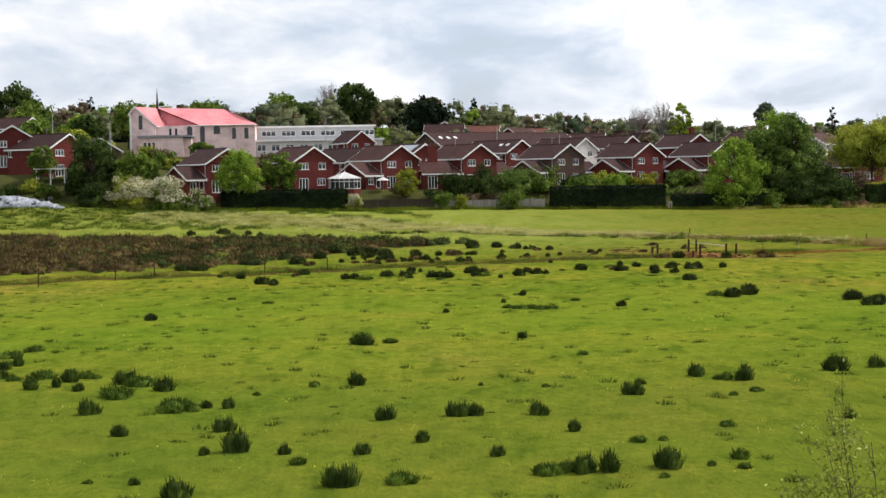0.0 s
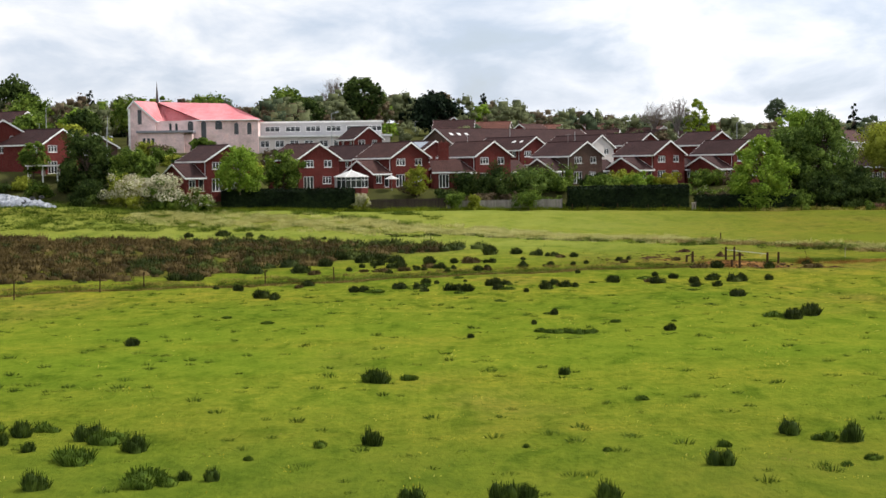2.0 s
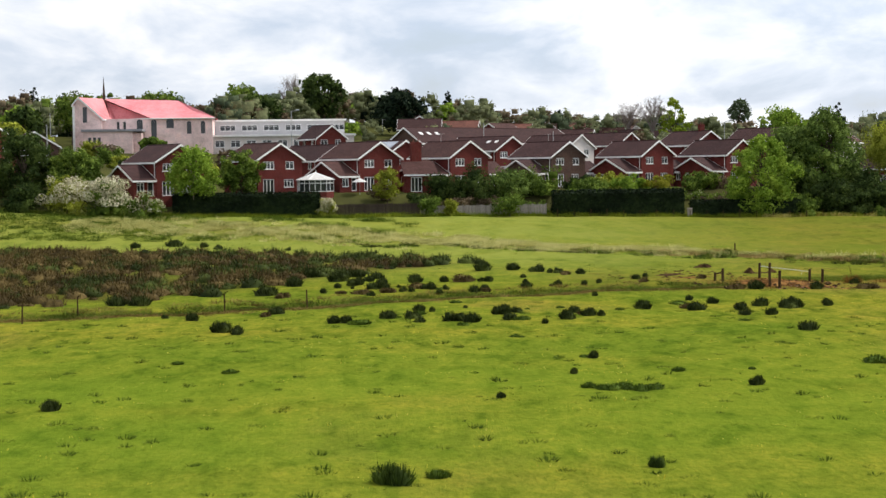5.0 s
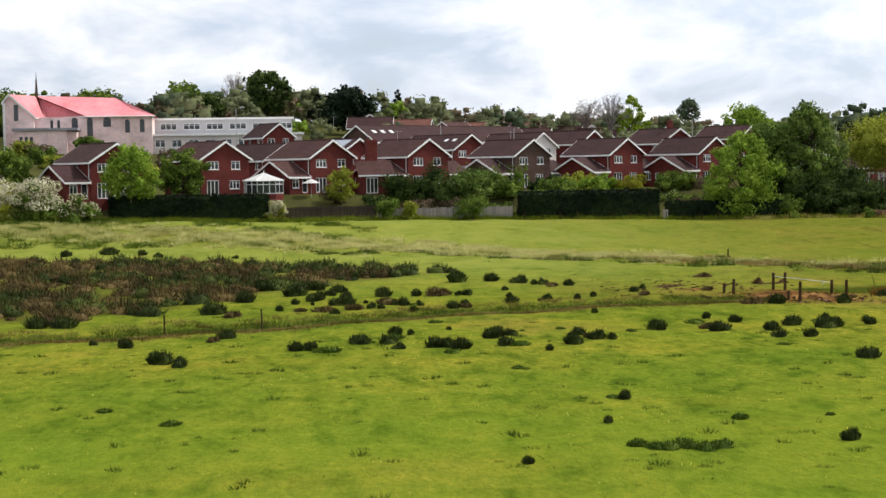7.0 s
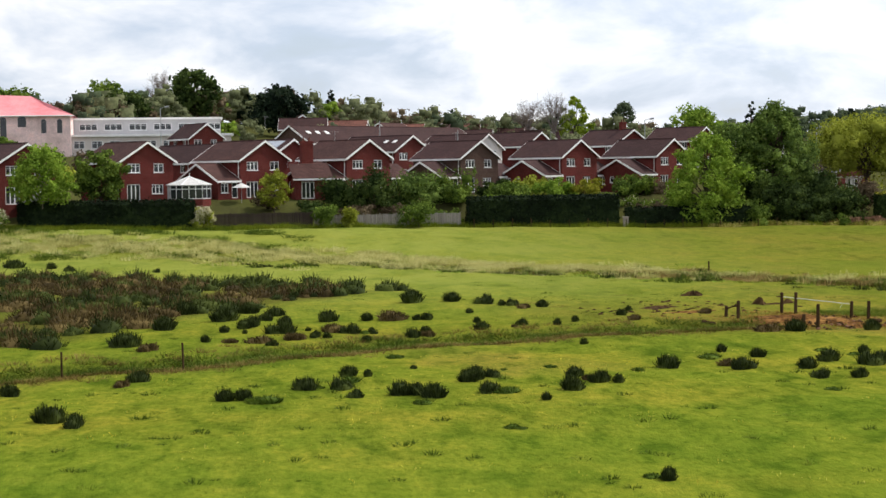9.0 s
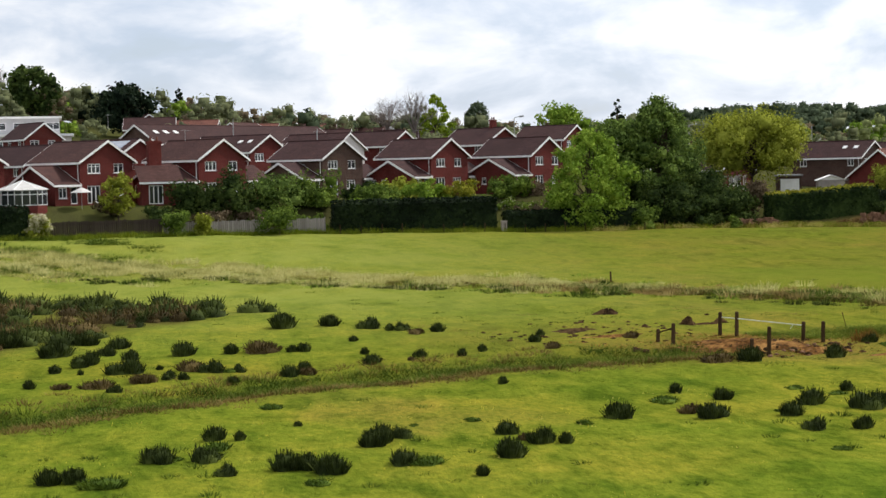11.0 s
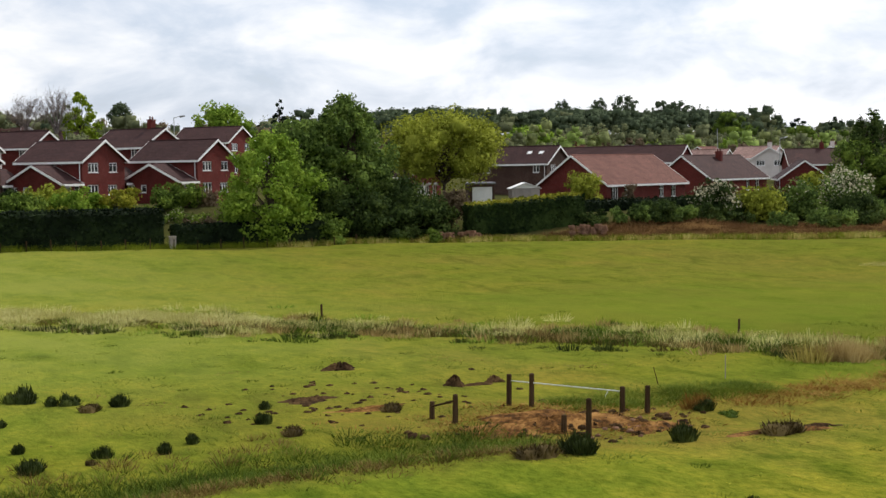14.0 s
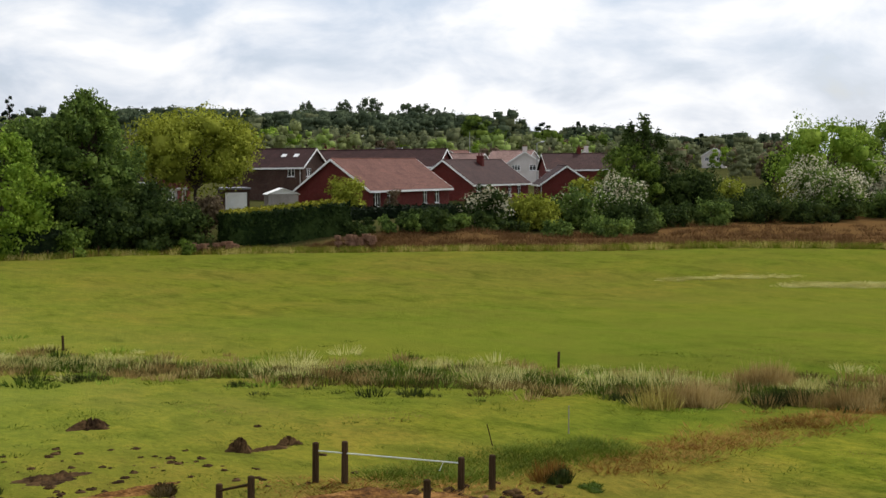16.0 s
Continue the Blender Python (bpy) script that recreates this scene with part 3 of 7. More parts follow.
def tree(name, x, y, h, w, mat, shape="round", foot=0.25, blobs=16, leaves=3500, size=0.5, label="", seed=1, group="", base=None, bark="bark", extra=None, category="tree"):
    """A tapered trunk with limbs to every clump of the crown, and a crown of small leaf cards."""
    rng = np.random.default_rng(seed)
    z = gz(x, y) - 0.1 if base is None else base
    ob = thing(name, pose(x, y, z), label, category, group)
    clumps = crown_blobs(h, w, foot * h, shape, int(blobs * 1.4), rng)
    g = Geo()
    top = h * (0.9 if shape in ("cone", "tall") else 0.62)
    tr = max(0.06, h * 0.022)
    last, lr = Vector((0, 0, -0.3)), tr
    for k in range(1, 5):
        p = Vector((rng.normal(0, 0.012) * h, rng.normal(0, 0.012) * h, top * k / 4))
        g.tube(last, p, lr, lr * 0.72)
        last, lr = p, lr * 0.72
    for bx, by, bz, br in clumps:
        s = Vector((0, 0, min(top * 0.9, max(foot * h * 0.6, bz * 0.55))))
        m = (s + Vector((bx, by, bz))) / 2 + Vector((0, 0, 0.06 * h))
        g.tube(s, m, tr * 0.38, tr * 0.22, 4 if y < 265 else 3)
        g.tube(m, (bx, by, bz), tr * 0.22, tr * 0.06, 4 if y < 265 else 3)
    part("trunk", g, M[bark], ob)
    near = y < 265
    bunches = clumps + sprays(clumps, 4 if near else 2, rng)
    leaves, size = (int(leaves * 1.85), size * 0.77) if near else (leaves, size)
    p, d = blob_points(bunches, leaves, rng)
    low = p[:, 2] < 0.05
    p[low, 2] = rng.uniform(0.05, 0.6, low.sum())
    v, f = leaf_cards(p, d, size, rng)
    cv, cf = clump_cores([b for b in clumps if b[3] > 0.3], 0.55 if near else 0.62, rng)
    part("crown", np_mesh("crown", np.concatenate([v, cv]), np.concatenate([f, cf + len(v)]), M[mat]), None, ob)
    if extra:
        some = [b for k, b in enumerate(bunches) if (k * 7) % 10 < 5 and b[2] > 0.3 * h]
        p, d = blob_points(some, int(leaves * extra[1]), rng, 0.92)
        high = p[:, 2] > 0.25 * h
        p, d = p[high], d[high]
        v, f = leaf_cards(p * 1.01, d, size * 0.8, rng)
        part("blossom", np_mesh("blossom", v, f, M[extra[0]]), None, ob, "creamy white blossom")
    return ob


def bare_tree(name, x, y, h, w, label, seed=1, base=None, mat="twig"):
    rng = np.random.default_rng(seed)
    z = gz(x, y) - 0.1 if base is None else base
    ob = thing(name, pose(x, y, z), label, "tree")
    g = Geo()
    g.tube((0, 0, -0.2), (0, 0, h * 0.4), h * 0.022, h * 0.015)
    t = Geo()
    for k in range(26):
        a, u = k * 2.4, rng.uniform(0.35, 1)
        s = Vector((0, 0, h * rng.uniform(0.25, 0.45)))
        e = Vector((math.cos(a) * w * 0.42 * u, math.sin(a) * w * 0.42 * u, h * (1 - 0.35 * u * u) * rng.uniform(0.85, 1)))
        mid = s.lerp(e, 0.5) + Vector((0, 0, h * 0.05))
        g.tube(s, mid, h * 0.007, h * 0.004, 4)
        g.tube(mid, e, h * 0.004, 0.012, 4)
        for q in range(40):
            b = mid.lerp(e, rng.uniform(0.0, 1))
            tip = b + Vector((rng.normal(0, w * 0.07), rng.normal(0, w * 0.07), rng.normal(0.02 * h, h * 0.06)))
            t.tube(b, tip, 0.025, 0.01, 3)
    part("trunk", g, M["twig"], ob)
    part("twig_mass", t, M[mat], ob, "fine bare twigs")
    return ob


def hedge(name, x0, y0, x1, y1, depth, height, mat, label, seed=1, size=0.32, base=None, density=26, top_mat=None, slant=0.0):
    """A clipped hedge: a lumpy solid core under a skin of leaf cards."""
    rng = np.random.default_rng(seed)
    a, b = Vector((x0, y0)), Vector((x1, y1))
    length, mid = (b - a).length, (a + b) / 2
    ang = math.degrees(math.atan2(b.y - a.y, b.x - a.x))
    z = min(gz(x0, y0), gz(x1, y1), gz(mid.x, mid.y)) - 0.1 if base is None else base
    ob = thing(name, pose(mid.x, mid.y, z, 0, 0, ang), label, "hedge")
    n, rows = max(4, int(length / 0.9)), 4
    g = Geo()
    ring = [(-0.5, 0.0), (-0.52, 0.45), (-0.47, 0.93), (-0.3, 1.0), (0.3, 1.0), (0.47, 0.93), (0.52, 0.45), (0.5, 0.0)]
    k = len(ring)
    vs = []
    for s in range(n + 1):
        u = s / n
        hh = height * (1 + slant * (u - 0.5))
        pinch = 0.9 if s in (0, n) else 1
        for px, pz in ring:
            vs.append(((u - 0.5) * length, px * depth * pinch * 0.92 + rng.normal(0, 0.07), max(0, pz * hh * 0.96 * (0.97 if pinch < 1 else 1) + rng.normal(0, 0.06) * (pz > 0))))
    fs = [(s * k + j, (s + 1) * k + j, (s + 1) * k + j + 1, s * k + j + 1) for s in range(n) for j in range(k - 1)]
    fs += [tuple(range(k)), tuple(range(n * k, n * k + k))[::-1]]
    g.add(vs, fs)
    part("core", g, M[mat], ob)

    def skin(area_u, kind):
        m = int(area_u * density)
        u = rng.uniform(-0.5, 0.5, m)
        hh = height * (1 + slant * u)
        if kind == "top":
            p = np.stack([u * length, rng.uniform(-0.5, 0.5, m) * depth, hh + rng.normal(0, 0.10, m)], 1)
            o = np.tile([0, 0, 1.0], (m, 1))
        elif kind == "end":
            e = np.sign(rng.uniform(-1, 1, m))
            p = np.stack([e * length / 2 + rng.normal(0, 0.08, m), rng.uniform(-0.5, 0.5, m) * depth, rng.uniform(0, 1, m) * height * (1 + slant * e * 0.5)], 1)
            o = np.stack([e, 0 * e, 0 * e], 1)
        else:
            e = -1.0 if kind == "front" else 1.0
            p = np.stack([u * length, e * depth * 0.5 + rng.normal(0, 0.09, m), rng.uniform(0.02, 1, m) * hh], 1)
            o = np.tile([0, e, 0.2], (m, 1))
        return leaf_cards(p, o, size, rng)

    sets = [skin(length * height, "front"), skin(length * height * 0.5, "back"), skin(depth * height * 2, "end")]
    # top_mat gives the top its own lighter colour, sunlight painted in
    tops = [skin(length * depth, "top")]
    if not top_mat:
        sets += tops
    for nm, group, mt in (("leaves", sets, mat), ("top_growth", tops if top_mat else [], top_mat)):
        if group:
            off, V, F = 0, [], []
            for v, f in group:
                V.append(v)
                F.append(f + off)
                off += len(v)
            part(nm, np_mesh(nm, np.concatenate(V), np.concatenate(F), M[mt]), None, ob, "hedge top lightened as if sunlit" if nm == "top_growth" else "")
    return ob


def blade_mesh(n, r, h, lean, width, rng):
    """A tuft of thin pointed blades."""
    a, q = rng.uniform(0, 6.2832, n), np.sqrt(rng.uniform(0, 1, n)) * r
    base = np.stack([np.cos(a) * q, np.sin(a) * q, np.zeros(n)], 1)
    out = np.stack([np.cos(a), np.sin(a), np.zeros(n)], 1) * (lean * (0.3 + q / r))[:, None] * h + rng.normal(0, 0.12 * h, (n, 3)) * [1, 1, 0]
    hh = h * rng.uniform(0.7, 1.05, n) * (1 - 0.55 * (q / r) ** 2)
    tip = base + out + np.stack([0 * a, 0 * a, hh], 1)
    b = rng.uniform(0, 6.2832, n)
    side = np.stack([np.cos(b), np.sin(b), 0 * b], 1) * width * 0.5
    return np.stack([base - side, base + side, tip], 1).reshape(-1, 3), np.arange(3 * n).reshape(n, 3)


def dome_mesh(n, r, h, size, rng):
    """A low lumpy rounded plant with some small leaves standing off it."""
    a = np.arange(8) * math.pi / 4
    rings = [np.stack([np.cos(a) * r * c, np.sin(a) * r * c, np.full(8, h * z)], 1) * rng.uniform(0.8, 1.2, (8, 1)) for c, z in ((1.0, -0.1), (0.92, 0.45), (0.55, 0.86), (0.06, 1.0))]
    v = np.concatenate(rings)
    k = np.arange(8)
    f = np.concatenate([np.stack([j * 8 + k, j * 8 + (k + 1) % 8, (j + 1) * 8 + (k + 1) % 8, (j + 1) * 8 + k], 1) for j in range(3)])
    d = rng.normal(0, 1, (n, 3))
    d[:, 2] = np.abs(d[:, 2])
    d /= np.linalg.norm(d, axis=1)[:, None]
    lv, lf = leaf_cards(d * rng.uniform(0.85, 1.12, (n, 1)) * [r, r, h], d * 2.5, size, rng)
    return np.concatenate([v, lv]), np.concatenate([f, lf + 32])


def fuzzy_mound(n, r, h, length, width, rng, body=0.62):
    """A rounded tussock: a lumpy body under a close coat of short blades."""
    v, f = dome_mesh(4, r * body, h * body, 0.1, rng)
    d = rng.normal(0, 1, (n, 3))
    d[:, 2] = np.abs(d[:, 2])
    d /= np.linalg.norm(d, axis=1)[:, None]
    base = d * [r, r, h] * rng.uniform(0.8, 1.0, (n, 1))
    way = d * 0.85 + [0, 0, 0.45] + rng.normal(0, 0.3, (n, 3))
    tip = base + way * (length * rng.uniform(0.5, 1.15, n))[:, None]
    b = rng.uniform(0, 6.2832, n)
    side = np.stack([np.cos(b), np.sin(b), 0 * b], 1) * width * 0.5
    bv = np.stack([base - side, base + side, tip + side * 0.35, tip - side * 0.35], 1).reshape(-1, 3)
    return np.concatenate([v, bv]), np.concatenate([f, np.arange(4 * n).reshape(n, 4) + len(v)])


def scatter_tufts(name, xy, blades, r, h, lean, width, mat, label, seed, vary=0.5, category="grass", lift=0.0, dome=False, mound=False):
    """Many small tufts that nobody could count, as one object."""
    rng = np.random.default_rng(seed)
    V, F, off = [], [], 0
    kinds = [fuzzy_mound(blades, r, h, lean, width, rng, 0.86) if mound else dome_mesh(blades, r, h, width, rng) if dome else blade_mesh(blades, r, h, lean, width, rng) for _ in range(8)]
    z = ground_z(xy[:, 0], xy[:, 1])
    for k, (x, y) in enumerate(xy):
        v, f = kinds[k % 8]
        s, a = 1 + rng.uniform(-vary, vary), rng.uniform(0, 6.28)
        c, q = math.cos(a) * s, math.sin(a) * s
        V.append(np.stack([v[:, 0] * c - v[:, 1] * q + x, v[:, 0] * q + v[:, 1] * c + y, v[:, 2] * s + z[k] - 0.02 + lift], 1))
        F.append(f + off)
        off += len(v)
    ob = new(name, np_mesh(name, np.concatenate(V), np.concatenate(F), M[mat]))
    return tagged(ob, label, category, kind="stuff")


# ---- houses ----


def panel(geo, p0, u, width, z0, z1, openings, reveal, inward):
    """An upright wall face from p0 along u, with openings (a, b, bottom, top) cut through and their reveals."""
    xs = sorted({0, width, *[o[0] for o in openings], *[o[1] for o in openings]})
    zs = sorted({z0, z1, *[o[2] for o in openings], *[o[3] for o in openings]})
    p0, u, inward = Vector(p0), Vector(u), Vector(inward)

    def at(a, z, d=0.0):
        return p0 + u * a + inward * d + Vector((0, 0, z))

    for a, b in zip(xs, xs[1:]):
        for c, d in zip(zs, zs[1:]):
            if not any(o[0] <= (a + b) / 2 <= o[1] and o[2] <= (c + d) / 2 <= o[3] for o in openings):
                geo.add([at(a, c), at(b, c), at(b, d), at(a, d)], [(0, 1, 2, 3)])
    for a, b, c, d in openings:
        ring = [(a, c), (b, c), (b, d), (a, d)]
        for (s, t), (q, w) in zip(ring, ring[1:] + ring[:1]):
            geo.add([at(s, t), at(s, t, reveal), at(q, w, reveal), at(q, w)], [(0, 1, 2, 3)])


def lattice(xs, zs, solid, y0, y1):
    """One joined frame: the cells of a grid for which solid(i, j) holds, from y0 to y1."""
    seen, v, f = {}, [], []

    def at(i, j, y):
        if (i, j, y) not in seen:
            seen[(i, j, y)] = len(v)
            v.append((xs[i], y, zs[j]))
        return seen[(i, j, y)]

    full = lambda i, j: 0 <= i < len(xs) - 1 and 0 <= j < len(zs) - 1 and solid(i, j)
    for i in range(len(xs) - 1):
        for j in range(len(zs) - 1):
            if full(i, j):
                f.append((at(i, j, y0), at(i + 1, j, y0), at(i + 1, j + 1, y0), at(i, j + 1, y0)))
                f.append((at(i, j, y1), at(i, j + 1, y1), at(i + 1, j + 1, y1), at(i + 1, j, y1)))
                for (p, q), (a, b) in (((i - 1, j), ((i, j + 1), (i, j))), ((i + 1, j), ((i + 1, j), (i + 1, j + 1))), ((i, j - 1), ((i, j), (i + 1, j))), ((i, j + 1), ((i + 1, j + 1), (i, j + 1)))):
                    if not full(p, q):
                        f.append((at(*a, y0), at(*a, y1), at(*b, y1), at(*b, y0)))
    return Geo().add(v, f)


def window_unit(parent, p0, u, inward, o, lights=2, kind="window", depth=0.10, curtain=False):
    """A framed window in an opening: frame with mullions, sill, and one pane to each light."""
    p0, u, inward = Vector(p0), Vector(u), Vector(inward)
    a, b, c, d = o
    m = Matrix((( u.x, inward.x, 0, 0), (u.y, inward.y, 0, 0), (0, 0, 1, 0), (0, 0, 0, 1)))
    origin = p0 + u * a + inward * depth
    w, h, fr = b - a, d - c, 0.10
    xs = [e for k in range(lights + 1) for e in (k * (w - fr) / lights, k * (w - fr) / lights + fr)]
    rail = kind == "window"
    zs = [c, c + fr] + ([c + h * 0.68, c + h * 0.68 + 0.04] if rail else []) + [d - fr, d]
    g = lattice(xs, zs, lambda i, j: i % 2 == 0 or j % 2 == 0, -0.03, 0.05)
    fo = part(kind, g, M["upvc"], parent)
    fo.matrix_local = Matrix.Translation(origin) @ m
    if rail:
        part("sill", Geo().box(-0.06, w + 0.06, -0.15, 0.0, c - 0.05, c - 0.004), M["upvc"], fo)
    for k in range(lights):
        x = k * (w - fr) / lights + fr
        part("pane", Geo().box(x - 0.01, x + (w - fr) / lights - fr + 0.01, 0.0, 0.02, c + fr - 0.01, d - fr + 0.01), M["glass"], fo)
    if curtain:
        part("curtain", Geo().box(fr, w - fr, 0.06, 0.09, c + fr, d - fr), M["curtain"], fo, "white net curtain")
    return fo


def gable_roof(ob, w, y0, y1, eave, ridge, tile, over=0.35, name="roof", axis="y", x0=0.0, trim="white", vents=()):
    """Two tiled slopes with thickness, white barge boards, fascias and a ridge. The ridge runs along local y at x0 (or along x)."""

    def turn(x, y, z):
        return (x, y, z) if axis == "y" else (y, -x, z)

    rise = (ridge - eave) / (w / 2)
    e, lo = w / 2 + over, eave - over * rise
    th = 0.14
    g = Geo()
    a0, a1 = y0 - over, y1 + over
    g.slab(turn(x0 - e, a0, lo), turn(x0, a0, ridge), turn(x0, a1, ridge), turn(x0 - e, a1, lo), -th)
    g.slab(turn(x0 + e, a1, lo), turn(x0, a1, ridge), turn(x0, a0, ridge), turn(x0 + e, a0, lo), -th)
    roof = part(name, g, M[tile], ob)
    r = Geo()
    r.tube(turn(x0, a0, ridge + th), turn(x0, a1, ridge + th), 0.11, 0.11, 6)
    part("ridge_tiles", r, M[tile], roof)
    for yy, s in ((a0, -1), (a1, 1)):
        for q in (-1, 1):
            b = Geo()
            p0, p1 = turn(x0 + q * (e + 0.02), yy + s * 0.02, lo + th + 0.02), turn(x0, yy + s * 0.02, ridge + th + 0.03)
            p2, p3 = turn(x0, yy + s * 0.02, ridge + th - 0.25), turn(x0 + q * (e + 0.02), yy + s * 0.02, lo + th - 0.26)
            b.slab(p0, p1, p2, p3, 0.04)
            part("bargeboard", b, M[trim], roof, "white painted bargeboard")
    for q in (-1, 1):
        f = Geo()
        c = [turn(x0 + q * (e + 0.02), a0, lo - 0.14), turn(x0 + q * (e + 0.12), a1, lo + 0.10)]
        xs, ys, zs = zip(*c)
        f.box(min(xs), max(xs), min(ys), max(ys), min(zs), max(zs))
        part("gutter", f, M[trim], roof, "white fascia and gutter")
    return roof


def house(x, y, z, turn, w=7.3, l=9.5, eave=4.9, ridge=7.1, wall="brick", tile="tile", wing=True, chimney=None, label="", gable_windows=((1.0, 2.75), (4.6, 6.0)), floors=2, side_windows=True, rooflights=0, name="house", group="houses behind the meadow", lower=True, trim="white", solar=False, light_side=-1, porch=""):
    """A gabled house. The front gable's foot is at the origin and faces local -y; walls, roof, wing, windows and chimney are parts."""
    ob = thing(name, pose(x, y, z, 0, 0, turn), label or "red brick house with brown tiled gable roof", "house", group)
    hw = w / 2
    up0, up1 = (eave - 1.38, eave - 0.28) if floors == 2 else (0.9, 2.0)
    fo = [(a * w / 7.3, b * w / 7.3, up0, up1) for a, b in gable_windows]
    if floors == 2 and lower:
        fo += [(0.9, 2.7, 0.15, 2.15), (4.3, 5.9, 0.95, 2.1)]
    so = []
    if side_windows:
        so = [(1.2, 2.3, up0, up1), (l - 2.6, l - 1.4, up0, up1)] if floors == 2 and not wing else []
        if floors == 1:
            so = [(1.0, 2.6, 0.35, 2.1), (4.0, 4.8, 0.8, 2.0), (l - 6.5, l - 5.4, 0.5, 2.1), (l - 3.6, l - 2.4, 0.5, 2.1)]
    g = Geo()
    faces = [((-hw, 0, 0), (1, 0, 0), w, fo, (0, 1, 0)), ((hw, 0, 0), (0, 1, 0), l, so, (-1, 0, 0)), ((hw, l, 0), (-1, 0, 0), w, [], (0, -1, 0)), ((-hw, l, 0), (0, -1, 0), l, [(l - b, l - a, c, d) for a, b, c, d in so], (1, 0, 0))]
    for p0, u, width, ops, inward in faces:
        panel(g, p0, u, width, 0, eave, ops, 0.22, inward)
    g.add([(-hw, 0, eave), (hw, 0, eave), (0, 0, ridge)], [(0, 1, 2)])
    g.add([(-hw, l, eave), (hw, l, eave), (0, l, ridge)], [(2, 1, 0)])
    g.box(-hw + 0.3, hw - 0.3, 0.3, l - 0.3, -1.5, 0.02)
    g.box(-hw, hw, 0, l, -2.5, -0.004)
    part("wall", g, M[wall], ob)
    rng = random.Random(int(x * 7 + y))
    for p0, u, width, ops, inward in faces:
        for o in ops:
            wide = o[1] - o[0]
            kind = "french_door" if o[2] < 0.3 else "window"
            window_unit(ob, p0, u, inward, o, 3 if wide > 1.5 else 2 if wide > 0.8 else 1, kind, curtain=rng.random() < 0.5)
    roof = gable_roof(ob, w, 0, l, eave, ridge, tile, trim=trim)
    rise = (ridge - eave) / hw
    for k in range(rooflights):
        yy = 1.6 + k * 1.9
        r = Geo()
        xa, xb = light_side * hw * 0.52, light_side * hw * 0.36
        za, zb = ridge - abs(xa) * rise + 0.19, ridge - abs(xb) * rise + 0.19
        r.slab((xa, yy, za), (xb, yy, zb), (xb, yy + 0.7, zb), (xa, yy + 0.7, za), 0.06 * light_side)
        part("rooflight", r, M["upvc"], roof, "pale roof window")
    if solar:
        for k in range(4):
            r = Geo()
            xa, xb = -hw * 0.12, -hw * 0.9
            za, zb = ridge + xa * rise + 0.22, ridge + xb * rise + 0.22
            r.slab((xb, 1 + k * 1.1, zb), (xa, 1 + k * 1.1, za), (xa, 2.04 + k * 1.1, za), (xb, 2.04 + k * 1.1, zb), 0.05)
            part("solar_panel", r, M["solar"], roof, "pale reflecting solar panel")
    if wing:
        ww, wl, we, wr, wy = 8.2, 3.4, 2.35, 4.3, 0.06
        v = Geo()
        xw = -hw - wl
        ops = [(0.7, 1.7, 0.9, 2.0), (2.6, 3.4, 1.1, 2.0)]
        panel(v, (xw, wy, 0), (1, 0, 0), wl, -2, we, [(0.5, 1.6, 0.8, 2.0), (2.1, 3.0, 0.15, 2.1)], 0.2, (0, 1, 0))
        panel(v, (xw, wy + ww, 0), (0, -1, 0), ww, -2, we, ops, 0.2, (1, 0, 0))
        panel(v, (-hw, wy + ww, 0), (-1, 0, 0), wl, -2, we, [], 0.2, (0, -1, 0))
        v.add([(xw, wy, we), (xw, wy + ww, we), (xw, wy + ww / 2, wr)], [(2, 1, 0)])
        v.box(xw + 0.25, -hw, wy + 0.25, wy + ww - 0.25, -1, 0.05)
        wo = part("wing", v, M[wall], ob, "low side wing with its own gable")
        window_unit(ob, (xw, wy, 0), (1, 0, 0), (0, 1, 0), (0.5, 1.6, 0.8, 2.0), 2)
        window_unit(ob, (xw, wy, 0), (1, 0, 0), (0, 1, 0), (2.1, 3.0, 0.15, 2.1), 1, "back_door")
        window_unit(ob, (xw, wy + ww, 0), (0, -1, 0), (1, 0, 0), ops[0], 2)
        window_unit(ob, (xw, wy + ww, 0), (0, -1, 0), (1, 0, 0), ops[1], 1)
        gable_roof(ob, ww, xw, -hw - 0.4, we, wr, tile, 0.3, "wing_roof", "x", -(wy + ww / 2), trim)
    if porch:
        p, q = hw + 0.004, hw + 3.9
        v = Geo()
        if porch == "closed":
            panel(v, (p, 0.25, 0), (1, 0, 0), q - p, -2, 2.2, [(0.6, 1.5, 0.1, 2.0), (2.1, 3.3, 0.9, 2.0)], 0.15, (0, 1, 0))
            panel(v, (q, 0.25, 0), (0, 1, 0), 6.0, -2, 2.2, [], 0.15, (-1, 0, 0))
            v.add([(q, 0.25, 2.2), (q, 6.25, 2.2), (q, 3.25, 4.0)], [(0, 1, 2)])
        else:
            panel(v, (p, 1.9, 0), (1, 0, 0), q - p, -2, 3.0, [(0.6, 1.5, 0.1, 2.0), (2.1, 3.3, 0.9, 2.0)], 0.15, (0, 1, 0))
        wo = part("side_room", v, M[wall], ob, "low room beside the gable")
        y0 = 0.25 if porch == "closed" else 1.9
        window_unit(ob, (p, y0, 0), (1, 0, 0), (0, 1, 0), (0.6, 1.5, 0.1, 2.0), 1, "back_door")
        window_unit(ob, (p, y0, 0), (1, 0, 0), (0, 1, 0), (2.1, 3.3, 0.9, 2.0), 2)
        t = Geo().slab((p, -0.15, 2.12), (q + 0.25, -0.15, 2.12), (q + 0.25, 3.25, 4.05), (p, 3.25, 4.05), -0.12)
        t.slab((q + 0.25, 6.6, 2.12), (p, 6.6, 2.12), (p, 3.25, 4.05), (q + 0.25, 3.25, 4.05), -0.12)
        po = part("side_roof", t, M[tile], ob)
